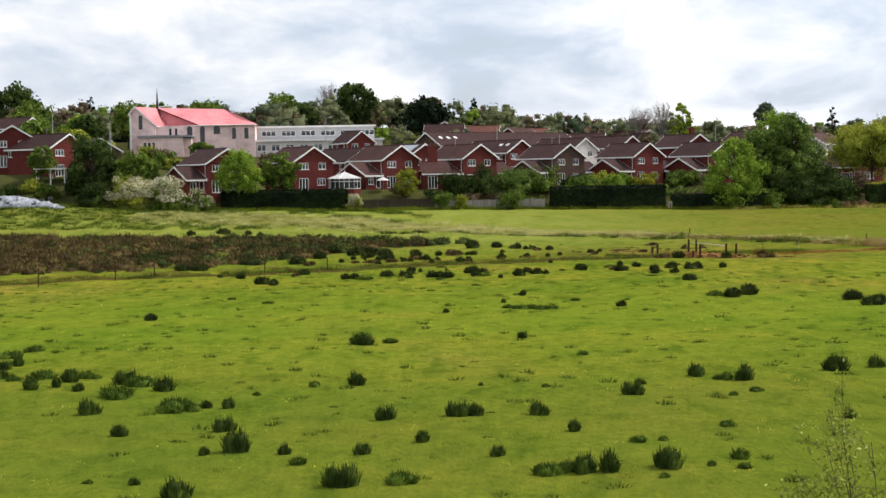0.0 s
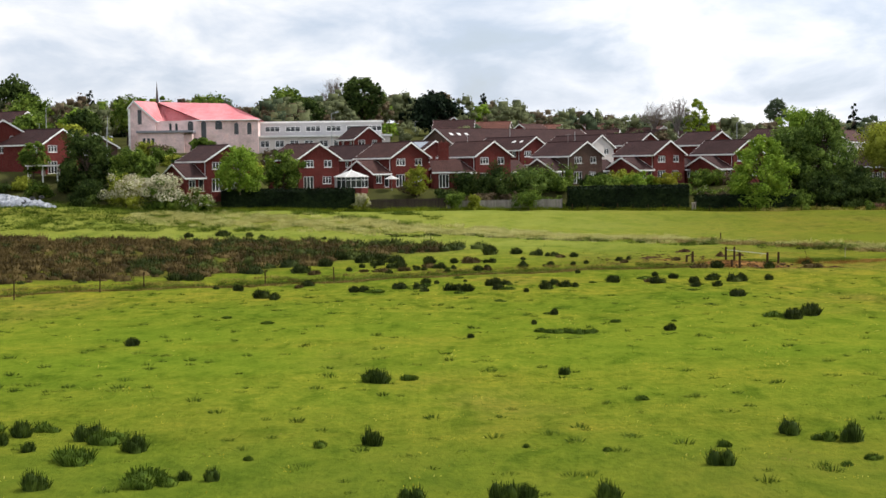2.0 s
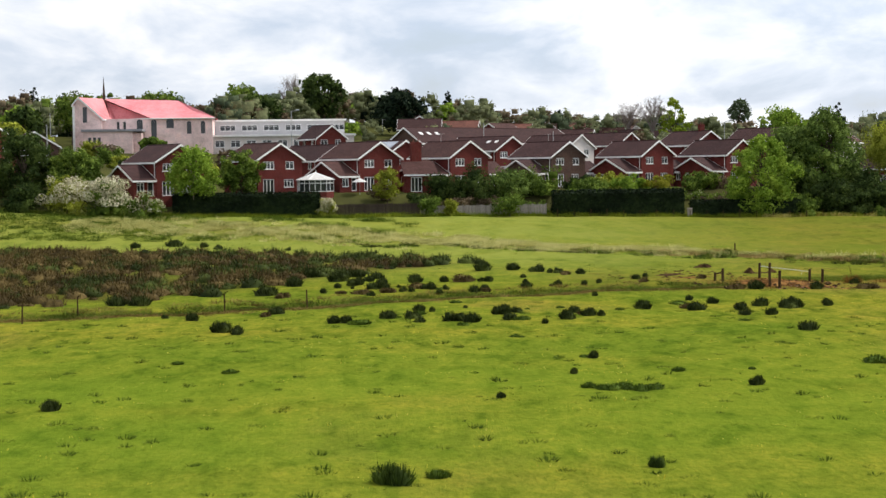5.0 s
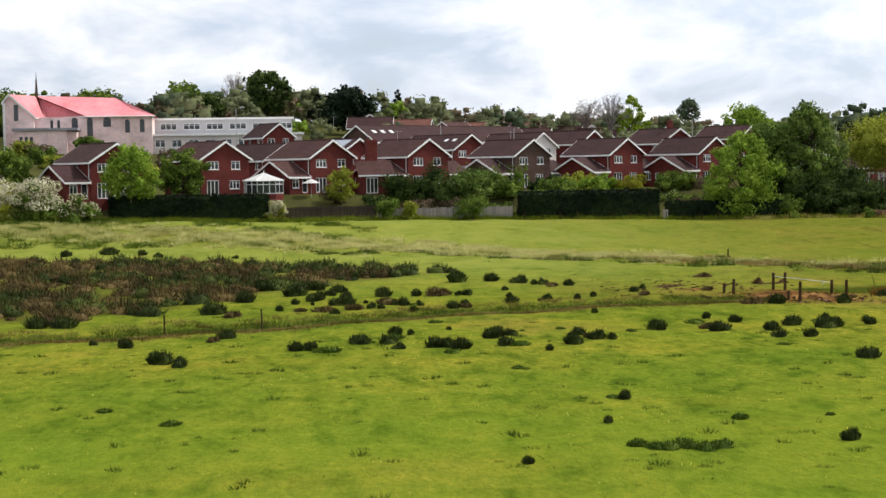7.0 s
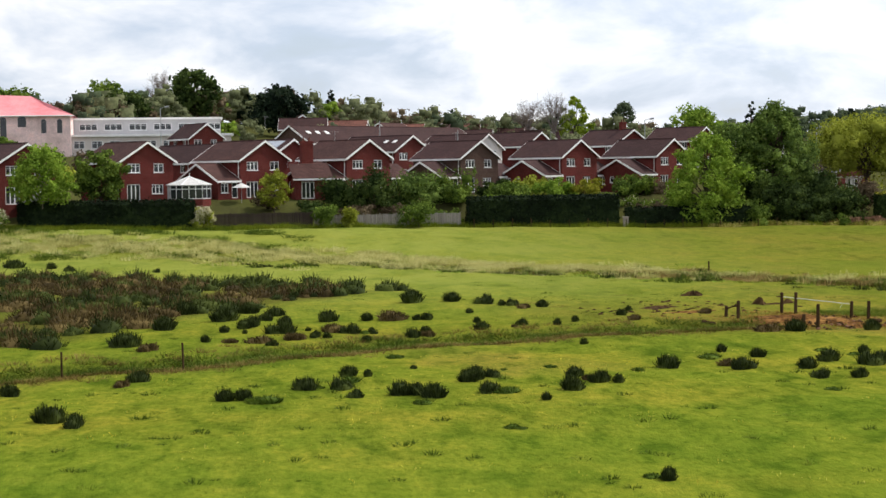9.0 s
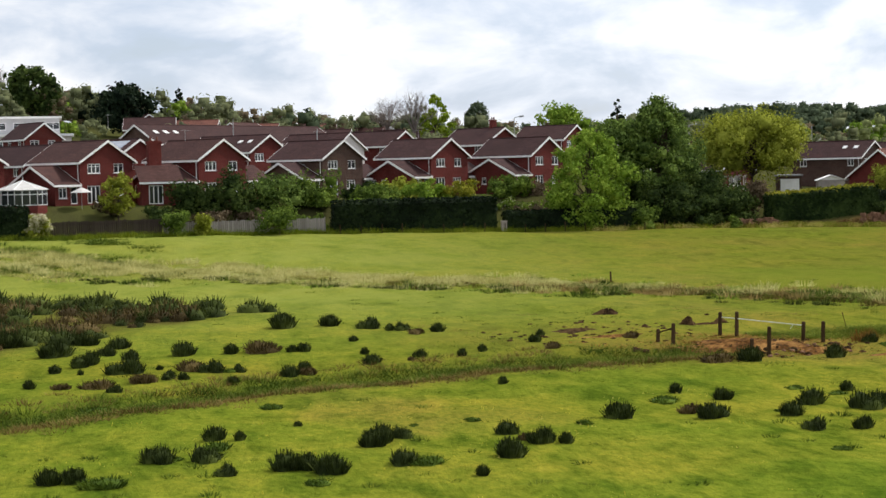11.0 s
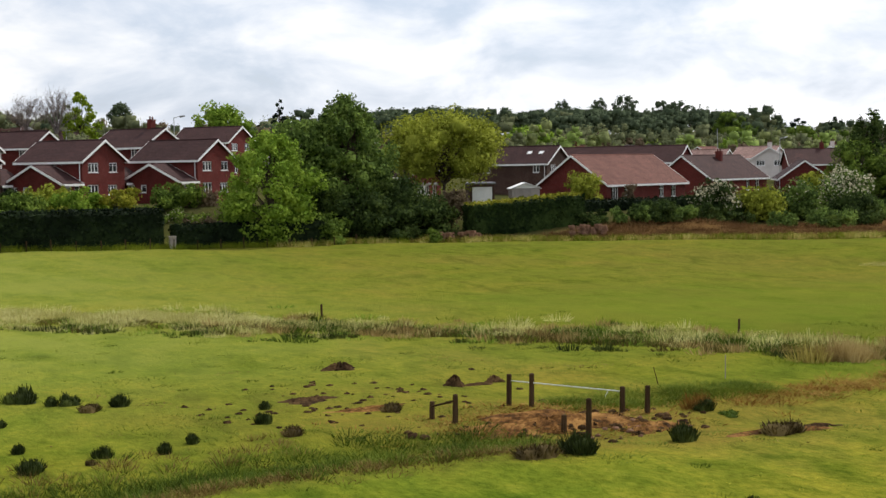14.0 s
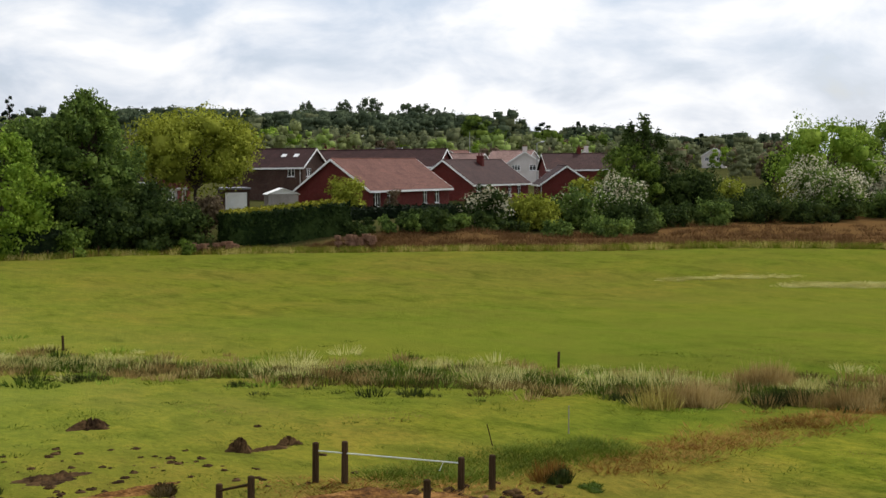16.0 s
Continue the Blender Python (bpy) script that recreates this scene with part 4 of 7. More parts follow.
        part("gutter", Geo().box(p, q + 0.28, -0.28, -0.155, 2.02, 2.26), M[trim], po, "white fascia and gutter")
        if porch == "open":
            for px in (q - 0.1, q - 0.9):
                part("porch_post", Geo().box(px - 0.07, px + 0.07, -0.05, 0.09, -1.2, 2.12), M[trim], po, "white porch post")
    d = Geo()
    d.tube((-hw - 0.06, 0.35, 0), (-hw - 0.06, 0.35, eave - 0.2), 0.05, 0.05, 6)
    part("downpipe", d, M[trim], ob, "white downpipe")
    if chimney:
        cx, cy, ctop = chimney
        c = Geo()
        c.box(cx - 0.45, cx + 0.45, cy - 0.32, cy + 0.32, ridge - 1.6, ctop).box(cx - 0.52, cx + 0.52, cy - 0.39, cy + 0.39, ctop, ctop + 0.12)
        co = part("chimney", c, M[wall], ob)
        for q in (-0.22, 0.22):
            part("chimney_pot", Geo().tube((cx + q, cy, ctop + 0.12), (cx + q, cy, ctop + 0.5), 0.12, 0.10, 8), M["tile_red"], co)
    return ob


HB = "red brick house with white bargeboards and low side wing"

# ---- the row of houses behind the meadow ----
BASE = 5.95
house(-29.8, 243, BASE - 0.1, 35, label=HB, tile="tile_dark", chimney=None)
house(-16.3, 247, BASE, 35, label="red brick house with plain gable and brown roof", wing=False, side_windows=True)
house(-2.3, 253, BASE + 0.1, 37, label=HB)
house(11.0, 257, BASE + 0.15, 37, porch="closed", label="red brick house with reddish brown roof and side wing", tile="tile")
house(27.2, 270, BASE + 0.1, 37, porch="closed", label="brown brick house with white bargeboards and side wing", wall="brick_brown", tile="tile_dark")
house(41.5, 271.5, BASE + 0.1, 37, porch="open", label=HB, tile="tile_dark")
house(55.2, 273, BASE + 0.1, 37, label=HB, tile="tile_dark")
house(53.8, 291, 7.9, 30, label="brick house with tall chimney on brown roof", tile="tile_dark", wing=False, chimney=(0.3, 2.5, 8.3))
house(-57.0, 252, 8.9, 50, l=13, label="long red brick house with white windows", tile="tile_dark", wing=False, group="houses on the bank")
house(-67.5, 257, 10.6, 12, label="red brick house with white framed gable", tile="tile_dark", wing=False, group="houses on the bank")
house(-54.8, 266, 9.4, 20, eave=4.0, ridge=6.2, label="brown brick house with white bargeboards", wall="brick_brown", tile="tile_dark", wing=False, group="houses on the bank")
house(-82.5, 330, 14.8, 60, label="dark roofed house among trees", tile="tile_dark", wing=False, group="houses on the bank")
# second row
ROW = "houses of the second row"
house(1.6, 267, 6.5, 37, label="brick house with pale solar panels on its roof", tile="tile_dark", wing=False, solar=True, lower=False, group=ROW)
house(2.0, 300, 9.2, -50, w=9, l=38, eave=4.6, ridge=7.2, wall="brick_brown", tile="tile_dark", wing=False, rooflights=3, light_side=1, group=ROW, label="long brown brick building with roof windows")
house(33.4, 305, 7.8, 40, w=7, l=12, wall="render", tile="tile_dark", wing=False, group=ROW, label="pale rendered house with brown tiled roof")
house(44.7, 320, 8.4, 38, w=7, l=12, tile="tile_dark", wing=False, group=ROW, label="brick house with dark roof and white bargeboards")
house(20.0, 292, 7.4, 40, w=7.4, l=13, tile="tile_dark", wing=False, group=ROW, label="brick house with dark tiled roof", rooflights=2)
house(-9.0, 267, 5.9, 37, w=7.4, l=12, tile="tile_dark", wing=False, group=ROW, label="brick house with dark tiled roof")
house(-11.3, 312, 10.2, 30, w=6, l=7, tile="tile_dark", wing=False, group=ROW, label="small brick house with white bargeboards")
house(74.0, 322, 9.0, 40, w=7.4, l=10, tile="tile_dark", wing=False, group=ROW, label="brick house with dark tiled roof")
house(84.0, 330, 8.6, -40, w=7.4, l=10, wall="render", tile="tile", wing=False, group=ROW, label="pale house with brown tiled roof")
# the bungalows
BUN = "bungalows behind the hedge"
house(100.7, 268, 4.6, -65, w=10.4, l=18.8, eave=2.45, ridge=6.0, tile="tile_red", wing=False, floors=1, gable_windows=(), group=BUN, label="red brick bungalow with rust tiled roof", name="bungalow")
house(132, 290, 4.7, -65, w=9.5, l=17, eave=2.5, ridge=5.8, tile="tile_dark", wing=False, floors=1, gable_windows=(), chimney=(1.0, 9.0, 6.4), group=BUN, label="red brick bungalow with brown roof and chimney", name="bungalow")
house(154.5, 290, 4.3, -33, w=7.5, l=14, eave=2.6, ridge=5.2, tile="tile_dark", wing=False, floors=1, gable_windows=(), group=BUN, label="brick bungalow with white edged gable", name="bungalow")
house(139.2, 300, 6.0, 36, w=7.4, l=24, eave=3.8, ridge=6.2, tile="tile_dark", wing=False, floors=1, gable_windows=(), group=BUN, label="long low brick house with dark roof", name="bungalow")
house(112.1, 292, 5.4, 33, w=7.2, l=12, eave=4.5, ridge=6.8, tile="tile_dark", wall="brick_brown", wing=False, rooflights=2, group=BUN, label="dark brick house with roof windows")
house(80.0, 268, 5.3, 33, w=7.2, l=9, eave=3.2, ridge=5.6, tile="tile_dark", wing=False, floors=1, gable_windows=((2.0, 4.6),), group=BUN, label="brick house half hidden by a tree")
FARH = "pale houses on the far slope"
for k, (x, y, t) in enumerate(((186, 345, -40), (198, 352, 20), (208, 350, -50), (219, 362, 25), (230, 352, -35), (176, 372, 30), (165, 330, -60), (240, 380, 10), (262, 372, -50), (152, 352, 40), (138, 372, -45), (120, 388, 15), (108, 365, 60), (96, 400, -30))):
    x, y = x * 1.27, y + 70
    house(x, y, gz(x, y) - 1.0, t, w=7, l=9, eave=4.4, ridge=6.6, wall="render" if k % 3 else "brick", tile=("tile_red", "tile", "slate")[k % 3], wing=False, lower=False, chimney=(0.2, 3, 7.4) if k % 2 else None, group=FARH, label="pale rendered house with tiled roof on the slope" if k % 3 else "brick house with tiled roof on the slope")
for x, y, z, t, chim in ((184.0, 352, 5.4, 30, None), (192.5, 350, 5.7, -35, (0.2, 3, 7.6)), (200.0, 357, 6.0, 25, None), (208.5, 351, 5.8, -40, (0.3, 4, 7.6))):
    house(x, y, z, t, w=7, l=9, eave=4.4, ridge=6.6, wall="render", tile="tile_pale", wing=False, lower=False, chimney=chim, group=FARH, label="pale rendered house with pinkish tiled roof")
house(192.0, 318, 4.8, 62, w=9.0, l=16, eave=4.2, ridge=6.8, tile="tile_dark", wing=False, lower=False, chimney=(0.3, 9.5, 7.9), group=FARH, label="brick house with broad dark brown roof")
FARE = "roofs of the far estate"
rr = random.Random(4)
for k in range(26):
    x, y = 8 + k * 5.6 + rr.uniform(-3, 3), rr.uniform(385, 470)
    house(x, y, gz(x, y) - 1.2, rr.choice((35, -45, 80, 10)) + rr.uniform(-8, 8), w=7, l=9.5, eave=4.2, ridge=6.4, wall=("brick", "brick_brown", "render")[k % 3], tile=("tile", "tile_dark", "tile_red")[k % 3], wing=False, lower=False, group=FARE, label="brick house of the far estate with tiled roof")


def porch_extension(x, y, z, turn):
    ob = thing("garden_room", pose(x, y, z, 0, 0, turn), "brick garden room with lean-to roof and glazed doors", "garden room")
    g = Geo()
    panel(g, (-2.2, 0, 0), (1, 0, 0), 4.4, -2, 2.5, [(0.8, 2.4, 0.05, 2.15)], 0.2, (0, 1, 0))
    panel(g, (2.2, 0, 0), (0, 1, 0), 3.2, -2, 2.5, [], 0.2, (-1, 0, 0))
    panel(g, (-2.2, 3.2, 0), (0, -1, 0), 3.2, -2, 2.5, [], 0.2, (1, 0, 0))
    part("wall", g, M["brick"], ob)
    part("roof", Geo().slab((-2.5, -0.35, 2.45), (2.5, -0.35, 2.45), (2.5, 3.3, 4.3), (-2.5, 3.3, 4.3), -0.12), M["tile"], ob)
    part("gutter", Geo().box(-2.5, 2.5, -0.48, -0.36, 2.3, 2.52), M["white"], ob, "white gutter")
    window_unit(ob, (-2.2, 0, 0), (1, 0, 0), (0, 1, 0), (0.8, 2.4, 0.05, 2.15), 3, "french_door")
    return ob


porch_extension(3.6, 249.5, BASE, 8)


def brick_stack(x, y, z, h):
    ob = thing("chimney_stack", pose(x, y, z, 0, 0, 20), "broad red brick chimney stack on an outer wall", "chimney")
    g = Geo().box(-0.95, 0.95, -0.4, 0.4, -1, h * 0.55).box(-0.75, 0.75, -0.38, 0.38, h * 0.55, h).box(-0.85, 0.85, -0.47, 0.47, h - 0.35, h - 0.12)
    part("shaft", g, M["brick"], ob)
    for q in (-0.4, 0.4):
        part("pot", Geo().tube((q, 0, h), (q, 0, h + 0.45), 0.15, 0.12, 8), M["tile_red"], ob)


brick_stack(3.0, 253.2, BASE, 7.2)


def conservatory(x, y, z, turn):
    """A white glazed garden room with a faceted roof that rises to a point."""
    ob = thing("conservatory", pose(x, y, z, 0, 0, turn), "white framed conservatory with pale faceted glass roof", "conservatory")
    pts = [(-2.4, 2.2), (-2.4, -0.6), (-1.2, -2.0), (1.2, -2.0), (2.4, -0.6), (2.4, 2.2)]
    base, frame_, roofg = Geo(), Geo(), Geo()
    for (ax, ay), (bx, by) in zip(pts, pts[1:]):
        base.slab((ax, ay, -0.6), (bx, by, -0.6), (bx, by, 0.55), (ax, ay, 0.55), 0.2)
        n = max(2, round(math.hypot(bx - ax, by - ay) / 0.8))
        for k in range(n + 1):
            u = k / n
            frame_.tube((ax + (bx - ax) * u, ay + (by - ay) * u, 0.55), (ax + (bx - ax) * u, ay + (by - ay) * u, 2.2), 0.06, 0.06, 4)
        for zz in (0.6, 1.75, 2.2):
            frame_.tube((ax, ay, zz), (bx, by, zz), 0.06, 0.06, 4)
        part("pane", Geo().slab((ax, ay, 0.6), (bx, by, 0.6), (bx, by, 2.2), (ax, ay, 2.2), 0.02), M["glass"], ob)
        apex = (0, 0.6 if abs(ay + by) < 3 else 0.2, 3.2)
        roofg.slab((ax * 1.08, ay * 1.08, 2.2), (bx * 1.08, by * 1.08, 2.2), apex, apex, -0.03)
        frame_.tube((ax * 1.08, ay * 1.08, 2.25), (apex[0], apex[1], 3.27), 0.05, 0.05, 4)
    part("dwarf_wall", base, M["brick"], ob)
    part("frame", frame_, M["upvc"], ob)
    part("roof", roofg, M["curtain"], ob, "milky roof panels")
    part("finial", Geo().tube((0, 0.3, 3.2), (0, 0.3, 3.7), 0.06, 0.02, 6), M["upvc"], ob)


conservatory(-11.2, 246.3, 5.7, 10)


def parasol(x, y, z):
    ob = thing("parasol", pose(x, y, z), "pale garden parasol half folded", "parasol")
    part("pole", Geo().tube((0, 0, 0), (0, 0, 2.4), 0.03, 0.03, 6), M["pole"], ob)
    g = Geo()
    ring = [(1.2 * math.cos(k * 0.7854), 1.2 * math.sin(k * 0.7854), 1.9) for k in range(8)]
    g.add(ring + [(0, 0, 2.5)], [(k, (k + 1) % 8, 8) for k in range(8)])
    part("canopy", g, M["curtain"], ob)


parasol(-5.1, 247.5, 5.6)



def carport(x, y, z, turn):
    ob = thing("carport", pose(x, y, z, 0, 0, turn), "white carport with flat roof and slim posts", "carport")
    for px in (-3.2, -1.0, 1.2, 3.2):
        for py in (0, 3.0):
            part("post", Geo().box(px - 0.09, px + 0.09, py - 0.09, py + 0.09, -1.5, 2.2), M["white"], ob)
    part("roof", Geo().box(-3.6, 3.6, -0.4, 3.4, 2.2, 2.42), M["white"], ob)


carport(-57.5, 245.5, 8.0, 8)


def pergola(x, y, z, turn):
    ob = thing("pergola", pose(x, y, z, 0, 0, turn), "white painted garden pergola below a tree", "pergola")
    for px in (-1.6, -0.2, 0.5, 1.6):
        for py in (0, 1.8):
            part("post", Geo().box(px - 0.07, px + 0.07, py - 0.07, py + 0.07, -1, 2.3), M["white"], ob)
    for py in (0, 1.8):
        part("beam", Geo().box(-1.9, 1.9, py - 0.05, py + 0.05, 2.304, 2.46), M["white"], ob)
    for k in range(6):
        part("rafter", Geo().box(-1.7 + k * 0.68, -1.62 + k * 0.68, -0.3, 2.1, 2.464, 2.58), M["white"], ob)
    for z0 in (0.5, 1.1):
        part("rail", Geo().box(-1.53, -0.27, -0.03, 0.03, z0, z0 + 0.09), M["white"], ob)


pergola(76.7, 261.5, 5.1, -15)

# ---- church and school buildings ----


def church(x, y, z):
    ob = thing("church", pose(x, y, z, 0, 0, 3), "pink rendered church with sweeping red metal roof", "church")
    ze, zr = 5.9, 10.2
    g = Geo()
    wins = [(8.9 + k, 9.5 + k, 3.9, 5.1) for k in (0, 1.4)] + [(13.2, 14.5, 1.2, 5.2), (16.3, 17.5, 1.2, 5.2), (19.6, 21.2, 4.0, 5.2), (24.0, 25.0, 2.9, 4.9), (27.0, 28.0, 2.9, 4.9)]
    wins = [(a * 0.9, b * 0.9, c, d) for a, b, c, d in wins]
    panel(g, (0, -6, 0), (1, 0, 0), 26.6, -4, ze, wins, 0.3, (0, 1, 0))
    panel(g, (26.6, -6, 0), (0, 1, 0), 14, -4, ze, [], 0.3, (-1, 0, 0))
    panel(g, (0, 8, 0), (0, -1, 0), 14, -4, ze, [(5.5, 6.6, 1.0, 5.6)], 0.3, (1, 0, 0))
    g.add([(0, -7.3, -4), (5.25, -7.3, -4), (5.25, -7.3, ze), (0.9, -7.3, 10.0), (0, -7.3, 8.5)], [(0, 1, 2, 3, 4)])
    g.add([(5.25, -7.3, -4), (5.25, -5.9, -4), (5.25, -5.9, ze), (5.25, -7.3, ze)], [(0, 1, 2, 3)])
    g.add([(0, -7.3, -4), (0, -7.3, 8.5), (0, 4, 8.5), (0, 4, -4)], [(0, 1, 2, 3)])
    g.box(0.4, 26.2, -5.6, 7.6, -1, 0)
    part("wall", g, M["stone_pink"], ob)
    for a, b, c, d in wins:
        v = Geo().box(a + 0.05, b - 0.05, -5.75, -5.72, c, d)
        part("arched_window", v, M["glass"], ob, "tall dark leaded window")
        r = (b - a) / 2
        arch = Geo()
        ring = [((a + b) / 2 + r * math.cos(k * math.pi / 8), -6.03, d + r * math.sin(k * math.pi / 8)) for k in range(9)]
        arch.add(ring, [tuple(range(9))])
        part("arch", arch, M["glass"], ob)
    part("gable_window", Geo().box(1.7, 2.5, -7.36, -7.31, 5.2, 8.2), M["glass"], ob, "tall narrow gable window")
    part("pilaster", Geo().box(-0.25, 0.15, -7.55, -7.32, -4, 8.5), M["white"], ob, "tall white corner post")
    r = Geo()
    a, b = (4.6, 1, zr), (19.4, 1, zr - 0.5)
    d, e = (14.6, -6.5, ze + 0.1), (6.6, -3.2, ze)
    c, f, top = (27.2, -6.6, ze + 0.1), (2.8, -6.5, ze), (-0.5, 1, zr)
    mid = (22.6, -2.6, 7.5)
    r.add([a, b, mid, c, d], [(0, 1, 2), (0, 2, 4), (2, 3, 4)])
    r.add([Vector(a) + Vector((0.5, 0.6, -0.5)), Vector(d) + Vector((0.3, 1.5, -0.2)), (7.4, -1.2, ze - 0.1), e], [(0, 1, 2), (0, 2, 3)])
    peak, toe = (0.9, -7.7, 10.12), (5.5, -7.7, ze - 0.1)
    r.add([peak, toe, e, a], [(0, 1, 2, 3)])
    r.add([peak, a, (-0.3, 4.0, 8.4), (-0.3, -7.7, 8.4)], [(0, 1, 2, 3)])
    r.add([b, (27.2, 8.4, ze), c, mid], [(0, 1, 2, 3)])
    r.add([(-0.3, 4.0, 8.4), (-0.5, 8.5, ze), (27.2, 8.5, ze), b, a], [(0, 1, 2, 3, 4)])
    part("roof", r, M["church_roof"], ob, "sweeping pinkish red roof")
    low = [Vector(p) - Vector((0, 0, 0.16)) for p in (f, e, d, c)]
    t = Geo()
    for p, q in ((toe, e), (d, c), (e, d)):
        t.tube(Vector(p) - Vector((0, 0, 0.1)), Vector(q) - Vector((0, 0, 0.1)), 0.12, 0.12, 5)
    part("eaves_trim", t, M["white"], ob)
    w = Geo()
    w.slab((0.9, -7.8, 10.25), (5.7, -7.8, ze), (5.7, -7.8, ze - 0.4), (0.9, -7.8, 9.8), 0.1)
    w.slab((-0.4, -7.8, 8.6), (0.9, -7.8, 10.25), (0.9, -7.8, 9.8), (-0.4, -7.8, 8.2), 0.1)
    part("bargeboard", w, M["white"], ob)
    s = Geo()
    s.add([(4.5, 0.75, zr - 0.2), (5.1, 0.75, zr - 0.2), (5.1, 1.25, zr - 0.2), (4.5, 1.25, zr - 0.2), (4.8, 1, zr + 4.6)], [(0, 1, 4), (1, 2, 4), (2, 3, 4), (3, 0, 4)])
    part("spire", s, M["bark"], ob, "slim dark pointed spire")
    n = Geo()
    n.box(2.2, 11.6, -11.5, -6.02, -5, 3.3)
    n.box(11.62, 13.2, -10.2, -6.02, -5, 3.1)
    no = part("annexe", n, M["stone_pink"], ob, "low flat roofed annexe")
    part("annexe_roof", Geo().box(1.9, 13.5, -11.9, -6.03, 3.31, 3.75), M["lead"], no)
    for k in range(3):
        part("annexe_window", Geo().box(3.2 + k * 0.9, 3.75 + k * 0.9, -11.53, -11.4, 0.5, 2.2), M["glass"], no)
    return ob


church(-62.4, 341, 13.9)


def school(x, y, z):
    ob = thing("school_building", pose(x, y, z, 0, 0, 2), "pale two-storey flat roofed building with window bands", "building")
    g = Geo()
    up = [(2.0 + k * 4.4, 5.2 + k * 4.4, 4.2, 5.4) for k in range(6)]
    panel(g, (0, 0, 0), (1, 0, 0), 27, 2.9, 6.1, up, 0.25, (0, 1, 0))
    panel(g, (27, 0, 0), (0, 1, 0), 10, 2.9, 6.1, [], 0.25, (-1, 0, 0))
    panel(g, (0, 10, 0), (0, -1, 0), 10, 2.9, 6.1, [], 0.25, (1, 0, 0))
    g.box(0.3, 26.7, 0.3, 10, 2.9, 3.0)
    part("wall", g, M["grey_render"], ob)
    for o in up:
        window_unit(ob, (0, 0, 0), (1, 0, 0), (0, 1, 0), o, 3)
    part("roof", Geo().box(-0.6, 27.6, -0.7, 10.5, 6.1, 6.45), M["white"], ob, "white edged flat roof")
    v = Geo()
    lo = [(1.5 + k * 3.1, 3.4 + k * 3.1, 0.8, 2.2) for k in range(8)]
    panel(v, (0, -7, 0), (1, 0, 0), 29, -4, 2.9, lo, 0.25, (0, 1, 0))
    panel(v, (29, -7, 0), (0, 1, 0), 7, -4, 2.9, [], 0.25, (-1, 0, 0))
    panel(v, (0, 0, 0), (0, -1, 0), 7, -4, 2.9, [], 0.25, (1, 0, 0))
    vo = part("lower_storey", v, M["render"], ob)
    for o in lo:
        window_unit(ob, (0, -7, 0), (1, 0, 0), (0, 1, 0), o, 2)
    part("lower_roof", Geo().box(-0.4, 29.4, -7.5, 0, 2.9, 3.3), M["white"], ob)
    return ob


school(-37.0, 345, 13.2)


def garage(x, y, z, turn, w, d, h, label, door=True):
    ob = thing("garage" if door else "garden_shed", pose(x, y, z, 0, 0, turn), label, "garage" if door else "shed")
    g = Geo().box(-w / 2, w / 2, 0, d, -1, h)
    part("wall", g, M["brick_brown"] if door else M["pale_timber"], ob)
    r = Geo()
    if door:
        r.box(-w / 2 - 0.15, w / 2 + 0.15, -0.2, d + 0.15, h + 0.004, h + 0.2)
    else:
        r.slab((-w / 2 - 0.2, -0.2, h - 0.1), (0, -0.2, h + 0.6), (0, d + 0.2, h + 0.6), (-w / 2 - 0.2, d + 0.2, h - 0.1), -0.08)
        r.slab((w / 2 + 0.2, d + 0.2, h - 0.1), (0, d + 0.2, h + 0.6), (0, -0.2, h + 0.6), (w / 2 + 0.2, -0.2, h - 0.1), -0.08)
        r.add([(-w / 2, 0.02, h), (w / 2, 0.02, h), (0, 0.02, h + 0.55)], [(0, 1, 2)])
    part("roof", r, M["lead"] if door else M["white"], ob)
    if door:
        part("door", Geo().box(-w * 0.4, w * 0.4, -0.04, -0.004, 0.02, 2.05), M["white"], ob, "white up-and-over door")
    return ob


garage(84.8, 262, 5.0, -20, 3.0, 5, 2.4, "white garage with flat roof")
garage(90.2, 261, 4.9, -20, 3.4, 3.2, 1.9, "pale garden shed with shallow roof", False)
garage(-28.6, 240.5, 4.4, 15, 3.0, 2.6, 1.7, "pale garden shed beside the hedge", False)


def street_lamp(x, y, h, label="grey street lamp on a tall pole", head=True):
    ob = thing("street_lamp" if head else "pole", pose(x, y, gz(x, y)), label, "street lamp" if head else "pole")
    part("pole", Geo().tube((0, 0, -0.3), (0, 0, h), 0.10, 0.06, 8), M["pole"], ob)
    if head:
        part("arm", Geo().tube((0, 0, h), (0.9, -0.2, h + 0.25), 0.05, 0.04, 6), M["pole"], ob)
        part("lantern", Geo().tube((0.8, -0.18, h + 0.18), (1.5, -0.3, h + 0.3), 0.16, 0.12, 8), M["metal_grey"], ob)
    return ob


for x, y, h in ((-19.6, 330, 8.6), (-63.8, 270, 10.0), (60.4, 310, 9.4), (97, 330, 9.0), (180, 330, 8.0)):
    street_lamp(x, y, h)
for x, y, h in ((15.8, 300, 9.0), (28.0, 300, 8.0), (-52.0, 262, 7.5), (120.0, 330, 9.0), (215.0, 400, 10.0), (-66.5, 333, 7.5)):
    street_lamp(x, y, h, "slim grey pole among the roofs", False)


